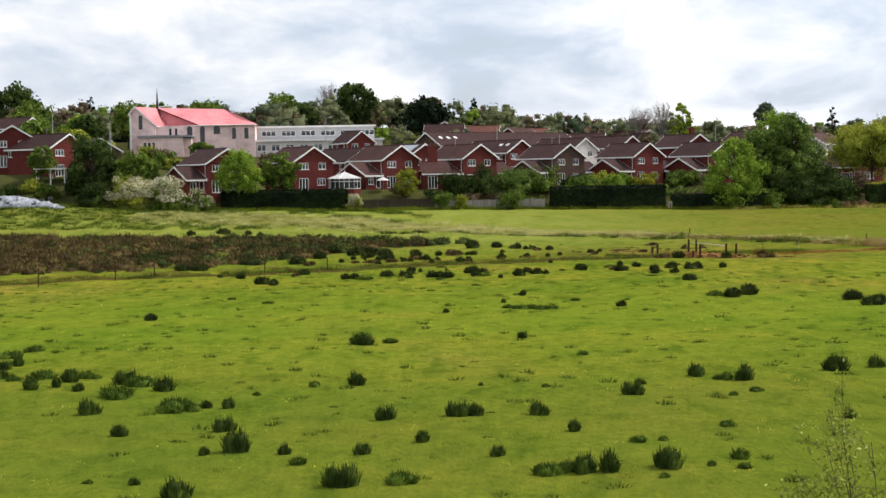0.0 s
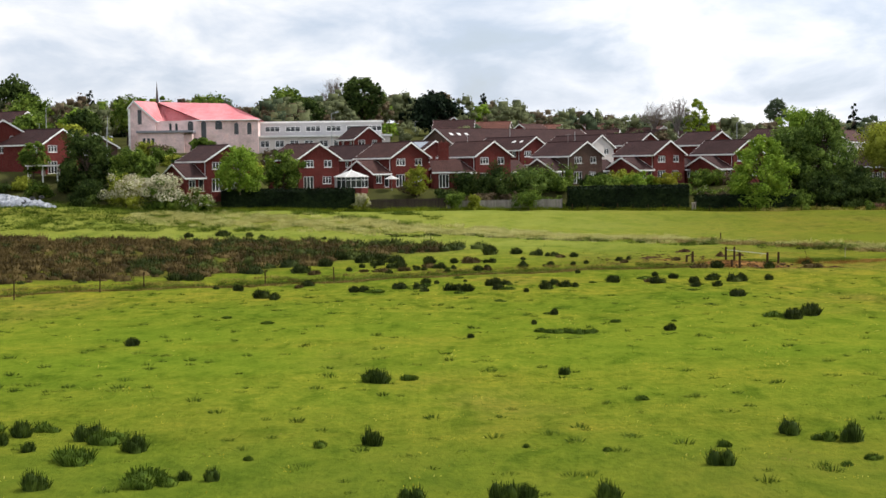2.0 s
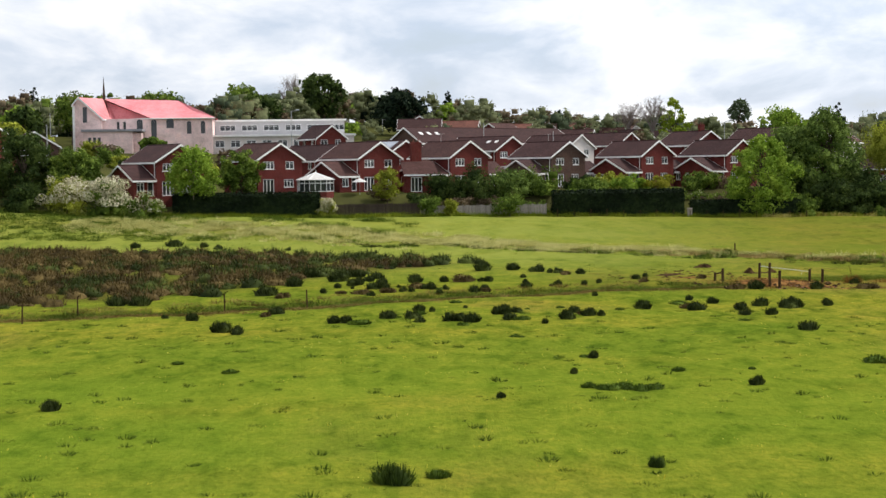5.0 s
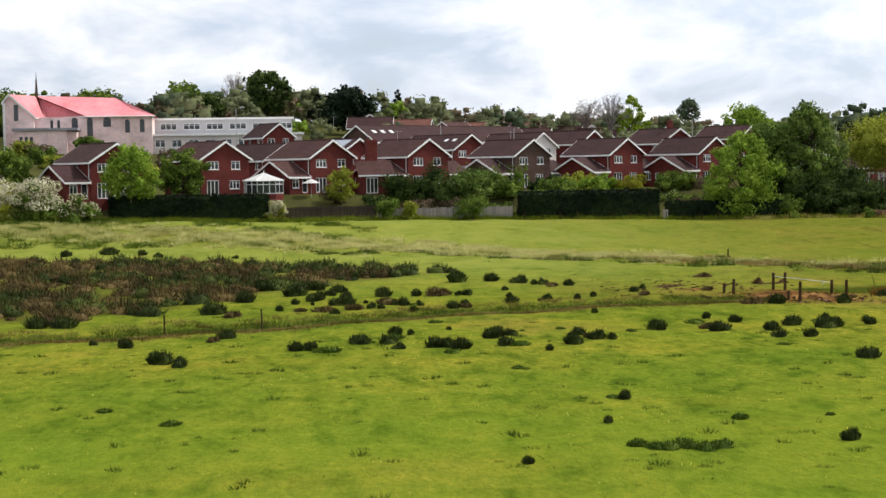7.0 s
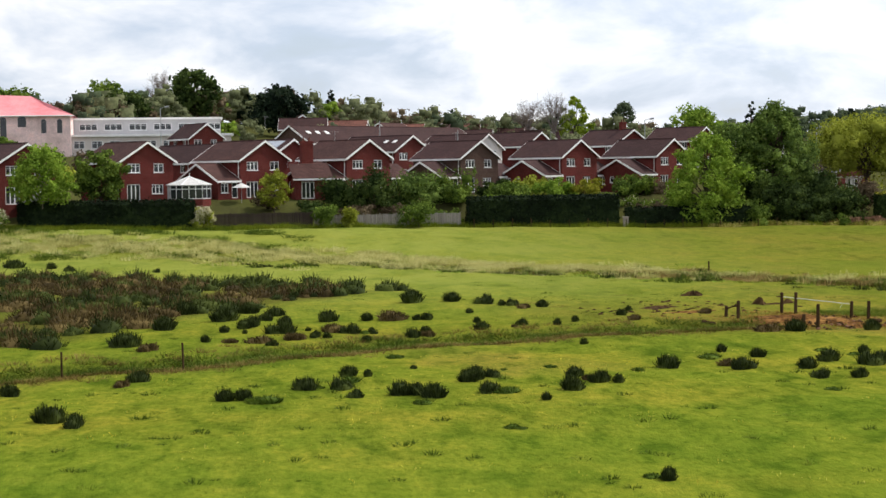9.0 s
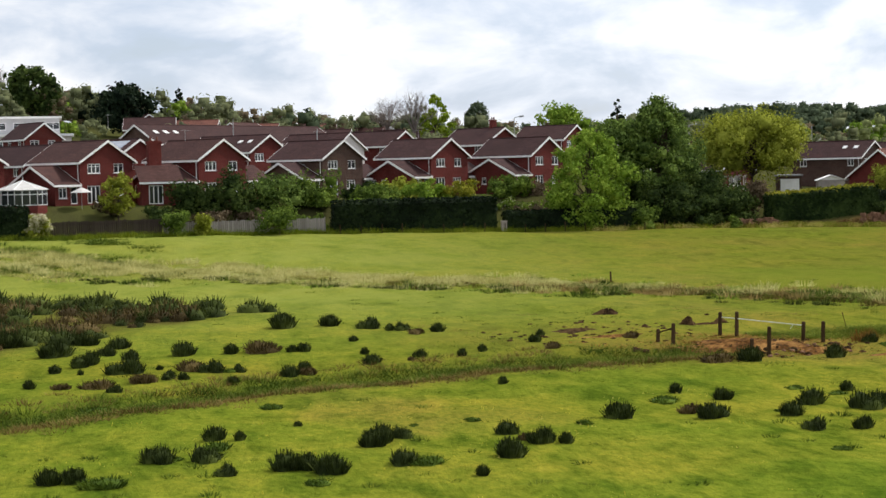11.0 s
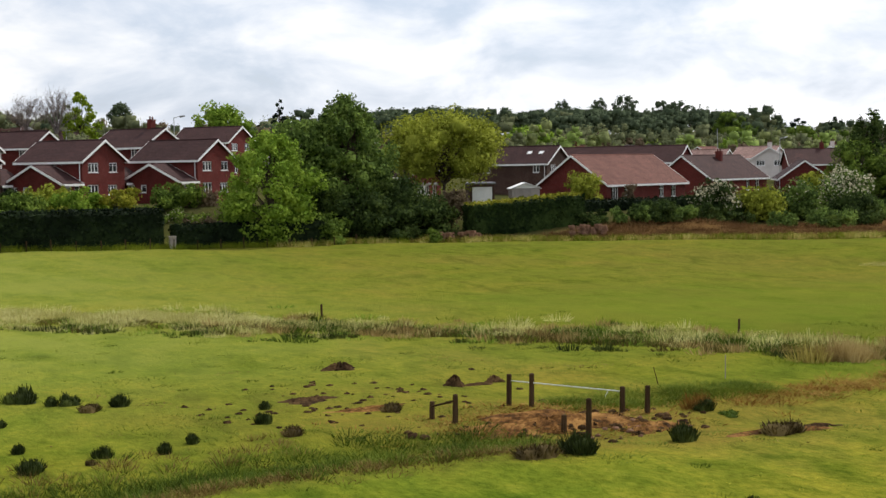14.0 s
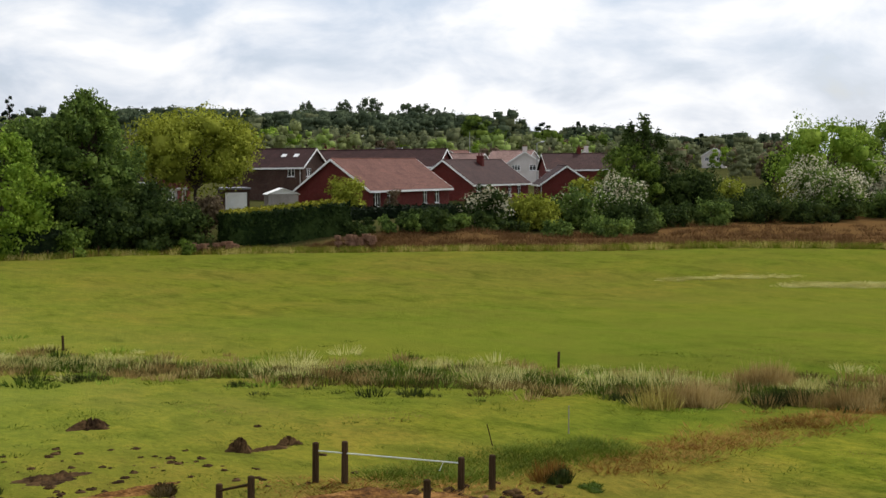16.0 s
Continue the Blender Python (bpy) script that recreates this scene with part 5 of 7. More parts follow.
def aerial(x, y, z, h=1.6):
    ob = thing("tv_aerial", pose(x, y, z, 0, 0, 30), "thin metal television aerial on a roof", "aerial")
    part("mast", Geo().tube((0, 0, -0.4), (0, 0, h), 0.025, 0.025, 5), M["pole"], ob)
    g = Geo().tube((-0.5, 0, h - 0.1), (0.7, 0, h - 0.1), 0.02, 0.02, 4)
    for k in range(6):
        g.tube((-0.4 + k * 0.2, -0.25, h - 0.1), (-0.4 + k * 0.2, 0.25, h - 0.1), 0.012, 0.012, 4)
    part("rods", g, M["pole"], ob)


for x, y, z in ((-1.9, 296, 16.3), (7.0, 262, 13.0), (24.6, 275, 13.0), (38.5, 277, 13.0), (-62, 258, 15.6)):
    aerial(x, y, z)

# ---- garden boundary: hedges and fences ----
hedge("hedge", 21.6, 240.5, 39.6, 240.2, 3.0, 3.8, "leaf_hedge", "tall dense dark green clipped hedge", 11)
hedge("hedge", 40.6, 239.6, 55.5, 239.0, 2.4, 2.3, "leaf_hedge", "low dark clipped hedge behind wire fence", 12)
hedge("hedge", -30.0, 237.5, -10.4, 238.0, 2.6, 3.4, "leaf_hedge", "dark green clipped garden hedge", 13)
# sunlight on this hedge's top is put in by the golden leaf colour
hedge("hedge", 71.0, 237.2, 83.4, 236.8, 3.6, 3.5, "leaf_hedge_fresh", "big dark hedge with its sunlit top painted golden", 14, top_mat="leaf_gold", slant=0.24, density=34)
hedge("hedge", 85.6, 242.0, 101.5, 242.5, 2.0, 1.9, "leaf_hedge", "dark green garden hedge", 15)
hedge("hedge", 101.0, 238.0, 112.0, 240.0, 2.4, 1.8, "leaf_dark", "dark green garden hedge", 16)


def board_fence(x0, y0, x1, y1, h, mat, label, bay=1.83):
    a, b = Vector((x0, y0)), Vector((x1, y1))
    length = (b - a).length
    n = round(length / bay)
    ang = math.degrees(math.atan2(b.y - a.y, b.x - a.x))
    z = min(gz(x0, y0), gz(x1, y1)) - 0.05
    ob = thing("fence", pose(x0, y0, z, 0, 0, ang), label, "fence")
    rng = random.Random(int(x0 * 3))
    step = length / n
    post = Geo().box(-0.06, 0.06, -0.06, 0.06, -0.3, h + 0.1).data("post", M[mat])
    boards = [Geo().box(0, 0.19, -0.012, 0.012, 0.05, h - d).data("board", M[mat]) for d in (0.0, 0.03, 0.07)]
    for k in range(n + 1):
        part("post", post, None, ob).location = (k * step, 0, 0)
    for k in range(n):
        part("rail", Geo().box(k * step, (k + 1) * step, 0.02, 0.06, h * 0.25, h * 0.25 + 0.08).box(k * step, (k + 1) * step, 0.02, 0.06, h * 0.8, h * 0.8 + 0.08), M[mat], ob)
        m = int((step - 0.14) / 0.2)
        for j in range(m):
            bo = part("board", rng.choice(boards), None, ob)
            bo.location = (k * step + 0.08 + j * (step - 0.14) / m, -0.02 - 0.012 * (j % 2), rng.uniform(-0.03, 0.03))
    return ob


board_fence(-8.2, 237.6, 3.1, 238.4, 1.9, "dark_timber", "dark brown close-boarded garden fence")
board_fence(3.4, 238.8, 20.6, 239.8, 1.75, "pale_timber", "weathered grey wooden panel fence")
part("gatepost", Geo().box(-0.28, 0.28, -0.25, 0.25, -0.3, 1.15).box(-0.34, 0.34, -0.3, 0.3, 1.15, 1.24), M["stone"], thing("gate_pillar", pose(40.1, 237.8, gz(40.1, 237.8)), "pale stone gate pillar between hedges", "pillar"))
# low rubble walls at the field edge
for x, y, w, h in ((67.5, 233.2, 4.6, 1.2), (80.5, 229.5, 3.8, 1.4)):
    ob = thing("rubble_heap", pose(x, y, gz(x, y) - 0.1, 0, 0, -20), "low heap of brownish rubble and earth", "heap")
    rng = np.random.default_rng(int(x))
    for k in range(46):
        px, pz = rng.uniform(-w / 2, w / 2), rng.uniform(0, h * 0.9)
        s = rng.uniform(0.22, 0.5)
        py = rng.uniform(-0.6, 0.6) * (1 - pz / h * 0.6)
        a = rng.uniform(0, 3)
        ring = [(px + s * math.cos(a + q * 1.05) * rng.uniform(0.7, 1.1), py + s * math.sin(a + q * 1.05) * rng.uniform(0.7, 1.1)) for q in range(6)]
        part("stone", Geo().add([(u, v, pz * 0.8) for u, v in ring] + [(u * 0.92 + px * 0.08, v * 0.92, pz * 0.8 + s * 0.8) for u, v in ring], [tuple(range(6))[::-1], tuple(range(6, 12))] + [(q, (q + 1) % 6, 6 + (q + 1) % 6, 6 + q) for q in range(6)]), M["rubble"], ob)


def wire_fence(points, label, spacing=2.6, h=1.1, mat="timber", group="", thick=0.055, wires=(0.5, 0.92)):
    """Thin stakes along a line with two wires between them."""
    pts = [Vector((x, y, gz(x, y))) for x, y in points]
    ob = thing("wire_fence", pose(pts[0].x, pts[0].y, pts[0].z), label, "fence", group)
    rng = random.Random(len(points) + int(pts[0].x))
    o = pts[0]
    spots = []
    for a, b in zip(pts, pts[1:]):
        n = max(1, round((b - a).length / spacing))
        spots += [a.lerp(b, k / n) for k in range(n)]
    spots.append(pts[-1])
    spots = [Vector((p.x, p.y, gz(p.x, p.y))) for p in spots]
    for p in spots:
        q = p - o
        part("post", Geo().tube(q - Vector((0, 0, 0.3)), q + Vector((rng.uniform(-.05, .05), 0, h * rng.uniform(0.88, 1.1))), thick, thick * 0.9, 6), M[mat], ob)
    for zz in wires:
        g = Geo()
        ring = [Vector((0, 0, h * zz + 0.003)), Vector((0, 0.003, h * zz - 0.002)), Vector((0, -0.003, h * zz - 0.002))]
        g.add([p - o + q for p in spots for q in ring], [(3 * k + q, 3 * k + (q + 1) % 3, 3 * k + 3 + (q + 1) % 3, 3 * k + 3 + q) for k in range(len(spots) - 1) for q in range(3)])
        part("wire", g, M["metal_grey"], ob)
    return ob


wire_fence([(22, 238.0), (40, 237.0), (58, 236.0)], "thin wooden stakes along the hedge", 2.4, 0.95, wires=())
wire_fence([(-28.3, 114.5), (-23.1, 118.6), (-21.1, 125.3), (-11.8, 126.3), (-6.5, 127.7)], "old wooden stakes along the ditch", 9.0, 1.3, wires=())
wire_fence([(33.9, 181.6), (49.6, 161.0), (60.0, 148.5)], "old fence stakes along the reed strip", 18.0, 0.68, thick=0.07, wires=())

# ---- garden trees and shrubs at the edge ----
G1 = "garden trees at the meadow edge"
tree("tree", 50.8, 240.8, 11.0, 11.8, "leaf_light", "ovate", 0.0, 40, 8000, 0.44, "broad fresh green garden tree", 21, G1)
tree("shrub", 56.0, 238.5, 3.6, 4.6, "leaf_mid", "bush", 0.0, 9, 1200, 0.4, "green shrub below a garden tree", 22, category="shrub")
tree("tree", 56.6, 248.0, 10.2, 8.4, "leaf_tall", "round", 0.02, 34, 6000, 0.46, "leafy green tree beside taller ones", 23, G1)
tree("tree", 61.3, 246.5, 12.6, 11.4, "leaf_tall", "tall", 0.0, 54, 9500, 0.46, "tall green tree with ragged pointed tops", 24, G1)
tree("shrub", 66.0, 243.0, 5.8, 7.4, "leaf_dark", "bush", 0.0, 14, 2600, 0.45, "wide dark evergreen garden shrub", 25, category="shrub")
tree("shrub", 67.0, 239.2, 4.2, 7.5, "leaf_dark", "bush", 0.0, 14, 2400, 0.42, "wide dark evergreen garden shrub", 95, category="shrub")
tree("shrub", 62.5, 238.6, 3.6, 7.5, "leaf_dark", "bush", 0.0, 14, 2200, 0.42, "wide dark evergreen garden shrub", 96, category="shrub")
tree("shrub", 60.0, 241.5, 5.0, 8.5, "leaf_dark", "bush", 0.0, 14, 2600, 0.45, "wide dark evergreen garden shrub", 26, category="shrub")
tree("tree", 76.8, 255.5, 10.6, 15.4, "leaf_olive", "round", 0.2, 40, 7500, 0.42, "spreading olive green tree in young leaf", 27, G1)
tree("shrub", 70.5, 240.5, 4.6, 4.4, "leaf_brown", "bush", 0.0, 8, 1000, 0.4, "brownish leafed garden shrub", 28, category="shrub")
tree("shrub", 64.9, 232.5, 1.9, 1.7, "leaf_mid", "bush", 0.0, 6, 420, 0.28, "small round green bush in the grass", 29, category="shrub")
tree("shrub", 38.8, 246.0, 3.2, 4.2, "leaf_mid", "bush", 0.0, 9, 1100, 0.36, "rounded green garden shrub", 30, category="shrub", base=3.4)
tree("shrub", 44.0, 246.5, 2.6, 5.0, "leaf_mid", "bush", 0.0, 9, 1000, 0.36, "low garden shrub with pale flowers", 31, category="shrub", base=3.6, extra=("blossom", 0.06))
tree("shrub", 46.5, 252.0, 3.6, 6.0, "leaf_brown", "bush", 0.0, 12, 1500, 0.42, "brownish green garden shrub", 32, category="shrub", base=4.2)
for k, (x, y, h, w, mt) in enumerate(((6.8, 246.0, 4.8, 6.5, "leaf_dark"), (11.0, 246.5, 4.9, 8.0, "leaf_dark"), (16.0, 247.0, 4.9, 8.0, "leaf_tall"), (21.0, 247.5, 4.4, 7.0, "leaf_mid"), (27.5, 247.0, 3.1, 8.0, "leaf_mid"), (33.0, 247.5, 3.0, 8.5, "leaf_light"), (37.5, 248.5, 2.8, 7.0, "leaf_gold"), (30.5, 250.0, 2.7, 7.0, "leaf_olive"), (44.0, 250.5, 2.8, 6.5, "leaf_mid"), (15.0, 243.5, 2.4, 6.0, "leaf_mid"), (24.5, 244.5, 2.4, 5.5, "leaf_light"), (27.0, 251.5, 2.4, 6.0, "leaf_dark"))):
    tree("shrub", x, y, h, w, mt, "bush", 0.0, 12, 1700, 0.4, "dense garden shrub behind the fence" if mt != "leaf_gold" else "golden green garden shrub", 40 + k, "garden shrubs", category="shrub")
tree("shrub", -9.3, 236.2, 3.2, 3.2, "leaf_olive", "bush", 0.0, 9, 900, 0.3, "pale cream blossoming shrub", 52, category="shrub", extra=("blossom", 1.4))
for k, (x, y, h, w) in enumerate(((4.6, 237.3, 3.4, 3.6), (7.4, 237.0, 2.7, 2.8), (15.4, 237.6, 3.3, 5.6))):
    tree("shrub", x, y, h, w, "leaf_mid" if k != 1 else "leaf_olive", "bush", 0.0, 9, 900, 0.3, "loose green shrub before the fence", 53 + k, "shrubs before the fence", category="shrub")
tree("tree", -1.2, 243.5, 5.4, 4.6, "leaf_olive", "round", 0.12, 12, 1500, 0.34, "small yellow-green garden tree", 56, G1)
tree("tree", -27.3, 236.8, 9.8, 7.4, "leaf_light", "round", 0.2, 18, 3200, 0.42, "garden tree in fresh leaf with pale trunk", 57, G1, bark="bark_pale")
tree("tree", -21.5, 243.0, 8.2, 6.6, "leaf_mid", "round", 0.12, 16, 3000, 0.44, "leafy green garden tree", 58, G1)
rs = random.Random(17)
for k in range(16):
    x, y = -28 + k * 5.2, 243.5 + rs.uniform(-1.5, 2.5)
    if not -14 < x < -7:
        tree("shrub", x, y, rs.uniform(1.6, 2.6), rs.uniform(4, 6), rs.choice(("leaf_dark", "leaf_mid", "leaf_brown")), "bush", 0.0, 9, 700, 0.36, "low garden shrub below the houses", 300 + k, "low garden shrubs", category="shrub")
G2 = "bank shrubs"
tree("tree", -50.5, 240, 10.0, 9.5, "leaf_dark", "round", 0.05, 20, 4200, 0.5, "dark green tree on the bank", 60, G2)
tree("tree", -44.0, 241, 7.6, 8.0, "leaf_mid", "round", 0.05, 18, 3400, 0.48, "dark green rounded tree on the bank", 61, G2)
tree("hawthorn", -43.5, 233.5, 6.3, 6.4, "leaf_olive", "bush", 0.0, 16, 1700, 0.34, "hawthorn covered in cream blossom", 62, G2, extra=("blossom", 2.6))
tree("hawthorn", -38.2, 233.2, 5.6, 6.6, "leaf_mid", "bush", 0.0, 16, 1700, 0.34, "hawthorn with fading cream blossom", 63, G2, extra=("blossom", 2.2))
tree("shrub", -33.0, 231.5, 3.6, 5.6, "leaf_mid", "bush", 0.0, 10, 1300, 0.36, "low green shrub on the bank", 64, G2, extra=("blossom", 0.4), category="shrub")
tree("shrub", -49.0, 233.5, 4.2, 7.0, "leaf_dark", "bush", 0.0, 12, 1800, 0.4, "dark shrub on the bank", 65, G2, category="shrub")
tree("tree", -60.0, 246, 6.6, 5.0, "leaf_mid", "round", 0.1, 12, 1600, 0.44, "green tree beside the bank houses", 66, G2)
# right-hand thicket
for k in range(9):
    tree("shrub", -72 + k * 3.6, 241.5 + rs.uniform(-2, 2), rs.uniform(1.6, 3.2), rs.uniform(4, 6), rs.choice(("leaf_mid", "leaf_olive", "leaf_dark")), "bush", 0.0, 10, 900, 0.4, "green shrub in the bank gardens", 440 + k, G2, category="shrub")
G3 = "thicket at the meadow edge"
for k, (nm, x, y, h, w, mt, sh, ex) in enumerate((
    ("hawthorn", 100.2, 236.5, 4.9, 6.0, "leaf_dark", "bush", 0.35), ("shrub", 107.2, 237.0, 4.3, 6.4, "leaf_olive", "bush", 0), ("shrub", 112.5, 236.5, 4.7, 7.2, "leaf_tall", "bush", 0.05),
    ("hawthorn", 120.2, 238.5, 5.4, 7.4, "leaf_tall", "bush", 0.6), ("shrub", 116.5, 232.5, 3.6, 7.0, "leaf_dark", "bush", 0), ("tree", 129.8, 245.0, 11.8, 9.5, "leaf_dark", "tall", 0),
    ("tree", 126.0, 243.0, 8.2, 8.0, "leaf_mid", "round", 0), ("shrub", 133.5, 240.5, 7.0, 8.0, "leaf_dark", "bush", 0), ("shrub", 140.0, 243.0, 4.4, 8.0, "leaf_olive", "bush", 0.05),
    ("hawthorn", 147.8, 233.0, 7.6, 10.5, "leaf_tall", "bush", 0.8), ("tree", 157.0, 241.0, 11.8, 16.0, "leaf_light", "round", 0), ("hawthorn", 160.5, 235.5, 6.8, 8.0, "leaf_tall", "bush", 0.9),
    ("shrub", 137.0, 234.0, 3.6, 8.0, "leaf_dark", "bush", 0), ("shrub", 154.0, 228.0, 3.6, 8.0, "leaf_tall", "bush", 0), ("shrub", 92.0, 236.0, 1.9, 5.6, "leaf_dark", "bush", 0), ("tree", 172.0, 246.0, 12.0, 12.0, "leaf_mid", "round", 0))):
    tree(nm, x, y, h, w, mt, sh, 0.05 if sh != "bush" else 0.0, 18, 3000 if h > 5 else 1600, 0.42, {"hawthorn": "hawthorn bush with white blossom", "shrub": "dense green shrub in the thicket", "tree": "leafy tree in the thicket"}[nm], 70 + k, G3, extra=("blossom", ex) if ex else None, category="tree" if nm == "tree" else "shrub")
for k in range(22):
    x = 84 + k * 4.3
    y = 233.5 - (3.5 if x > 104 else 0) + rs.uniform(-2, 3) - max(0, x - 150) * 0.3
    tree("shrub", x, y, rs.uniform(1.2, 1.9) if x < 104 else rs.uniform(1.8, 3.0) if x < 126 else rs.uniform(2.6, 4.4), rs.uniform(5, 7.5), rs.choice(("leaf_dark", "leaf_tall", "leaf_dark")), "bush", 0.0, 10, 1000, 0.4, "dense shrub of the thicket edge", 330 + k, G3, category="shrub")
for k in range(11):
    x, y = 127 + k * 6.0, rs.uniform(244, 258)
    tree("tree", x, y, (rs.uniform(2.8, 4.2) if k < 6 else rs.uniform(6.5, 9.0)), rs.uniform(6, 9), rs.choice(("leaf_mid", "leaf_dark", "leaf_olive")), "round", 0.05, 14, 1500, 0.44, "leafy tree behind the thicket", 360 + k, G3)
tree("shrub", 90.4, 231.8, 2.4, 6.2, "leaf_dark", "bush", 0.0, 14, 2200, 0.36, "low wide dark evergreen bush at the field edge", 93, category="shrub")
tree("shrub", 96.5, 233.0, 2.0, 5.0, "leaf_dark", "bush", 0.0, 12, 1600, 0.36, "low wide dark evergreen bush at the field edge", 94, category="shrub")
tree("shrub", 96.3, 257.5, 4.4, 5.0, "leaf_olive", "bush", 0.0, 10, 1200, 0.36, "olive shrub by the bungalow gable", 91, category="shrub", base=4.6)
tree("shrub", 105.6, 262.5, 2.9, 2.4, "leaf_brown", "bush", 0.0, 7, 500, 0.26, "dark reddish round shrub", 92, category="shrub", base=4.8)

# ---- trees behind and on the skyline ----
SKY = "trees on the skyline"
tree("tree", -112, 430, 16, 17, "leaf_dark", "round", 0.1, 22, 2600, 1.0, "broad dark tree on the skyline", 101, SKY)
tree("tree", -38, 430, 11.5, 12, "leaf_mid", "round", 0.25, 18, 1300, 0.9, "open crowned tree on the skyline", 102, SKY)
tree("tree", -17.5, 420, 14, 13, "leaf_dark", "round", 0.15, 24, 2200, 0.9, "tall full tree on the skyline", 103, SKY)
tree("tree", 2.0, 400, 11.5, 12.6, "conifer", "round", 0.02, 22, 3200, 0.8, "dense round dark evergreen", 104, SKY)
tree("conifer", 16.5, 480, 11.0, 5.5, "conifer", "cone", 0.05, 18, 1200, 0.8, "pointed dark conifer tree on the skyline", 105, SKY)
tree("conifer", -95.5, 450, 13.0, 6.5, "conifer", "cone", 0.05, 18, 1200, 0.8, "pointed dark conifer tree on the skyline", 106, SKY)
tree("tree", 72.0, 425, 13.6, 10.5, "leaf_bright", "ovate", 0.05, 20, 1700, 0.8, "bright yellow-green poplar-like tree", 107, SKY)
tree("tree", 88.6, 378.6, 12.8, 13.0, "leaf_light", "round", 0.1, 26, 3200, 0.6, "fresh green tree behind the houses", 108, SKY)
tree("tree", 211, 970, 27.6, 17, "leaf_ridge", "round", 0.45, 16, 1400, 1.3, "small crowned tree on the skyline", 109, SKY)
for k, (x, y, h) in enumerate(((99.5, 404, 10.5), (102.5, 400, 9.0), (106.5, 398, 14.3))):
    tree("conifer", x, y, h, 4.0 + 0.13 * h, "conifer", "cone", 0.05, 14, 900, 0.8, "dark conifer behind the roofs", 110 + k, SKY)
for k, (x, y, h, w, mt) in enumerate(((-70, 372, 12, 11, "leaf_mid"), (-78, 360, 9, 10, "leaf_light"), (-88, 350, 10, 11, "leaf_mid"), (-74, 300, 9, 9, "leaf_mid"), (-66, 296, 7, 8, "leaf_olive"), (-84, 286, 8, 9, "leaf_mid"), (-69, 322, 9, 8, "leaf_dark"), (-46, 327, 3.6, 5, "leaf_mid"), (-98, 390, 12, 13, "leaf_mid"), (-55, 400, 12, 12, "leaf_mid"), (-30, 395, 10, 12, "leaf_dark"))):
    tree("tree", x, y, h, w, mt, "round", 0.12, 16, 1600, 0.75, "green tree among the bank houses" if y < 380 else "green tree behind the church", 120 + k, "trees round the church")
for k in range(18):
    x, y = -66 + k * 2.9, rs.uniform(272, 322)
    tree("shrub", x, y, rs.uniform(2.5, 5.0), rs.uniform(4, 7), rs.choice(("leaf_mid", "leaf_brown", "leaf_dark", "leaf_olive")), "bush", 0.0, 10, 800, 0.5, "rough shrub on the slope below the church", 400 + k, "shrubs below the church", category="shrub")
bare_tree("bare_tree", -28, 470, 14.5, 10, "bare grey tree on the skyline", 131)
bare_tree("bare_tree", 59.5, 418, 12.7, 11, "bare pale branched tree on the skyline", 132)
bare_tree("bare_tree", 65.0, 414.7, 14.1, 11, "bare pale branched tree on the skyline", 133)
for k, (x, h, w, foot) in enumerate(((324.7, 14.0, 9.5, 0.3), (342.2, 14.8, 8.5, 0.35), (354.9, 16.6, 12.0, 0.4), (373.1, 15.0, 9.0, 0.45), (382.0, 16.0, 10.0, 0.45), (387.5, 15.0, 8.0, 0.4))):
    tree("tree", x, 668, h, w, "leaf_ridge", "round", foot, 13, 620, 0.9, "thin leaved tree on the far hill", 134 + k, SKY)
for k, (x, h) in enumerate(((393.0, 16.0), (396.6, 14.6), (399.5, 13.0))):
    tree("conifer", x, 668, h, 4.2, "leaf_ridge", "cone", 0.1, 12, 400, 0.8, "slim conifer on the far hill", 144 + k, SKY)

# woods on the far slopes: too many to count, one mass for each leaf colour, distance haze included in the far, ridge
# and slope colours


def woods(spots, mat, label, seed, cone=False):
    r = np.random.default_rng(seed)
    V, F, off = [], [], 0
    for x, y, h, w in spots:
        clumps = crown_blobs(h, w, 0.05 * h, "cone" if cone else "round", 13, r)
        p, d = blob_points(clumps + sprays(clumps, 1, r), 300, r, 0.75)
        v, f = leaf_cards(p, d * 3.4, 0.62 if y < 450 else 0.85, r)
        cv, cf = clump_cores(clumps, 0.88, r)
        v, f = np.concatenate([v, cv]), np.concatenate([f, cf + len(v)])
        V.append(v + [x, y, gz(x, y) - 0.3])
        F.append(f + off)
        off += len(v)
    return tagged(new("far_woodland", np_mesh("far_woodland", np.concatenate(V), np.concatenate(F), M[mat])), label, "woodland", kind="stuff")


rng = np.random.default_rng(77)
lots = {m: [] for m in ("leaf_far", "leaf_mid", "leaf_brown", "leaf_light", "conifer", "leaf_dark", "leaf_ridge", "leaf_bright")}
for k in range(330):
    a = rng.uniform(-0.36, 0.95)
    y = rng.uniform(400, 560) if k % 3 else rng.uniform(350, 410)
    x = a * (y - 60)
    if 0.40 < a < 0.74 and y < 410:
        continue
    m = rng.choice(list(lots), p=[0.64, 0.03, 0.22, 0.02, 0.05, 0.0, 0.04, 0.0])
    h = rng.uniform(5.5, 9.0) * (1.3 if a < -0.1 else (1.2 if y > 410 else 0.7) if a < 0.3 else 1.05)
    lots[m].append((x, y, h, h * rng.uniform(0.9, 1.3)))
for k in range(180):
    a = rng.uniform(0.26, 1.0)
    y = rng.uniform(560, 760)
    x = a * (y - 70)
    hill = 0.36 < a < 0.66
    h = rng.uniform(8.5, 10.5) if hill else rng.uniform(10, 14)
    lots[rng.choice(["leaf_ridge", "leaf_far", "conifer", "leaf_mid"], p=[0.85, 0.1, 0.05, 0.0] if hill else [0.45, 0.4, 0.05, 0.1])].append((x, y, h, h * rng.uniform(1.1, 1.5)))
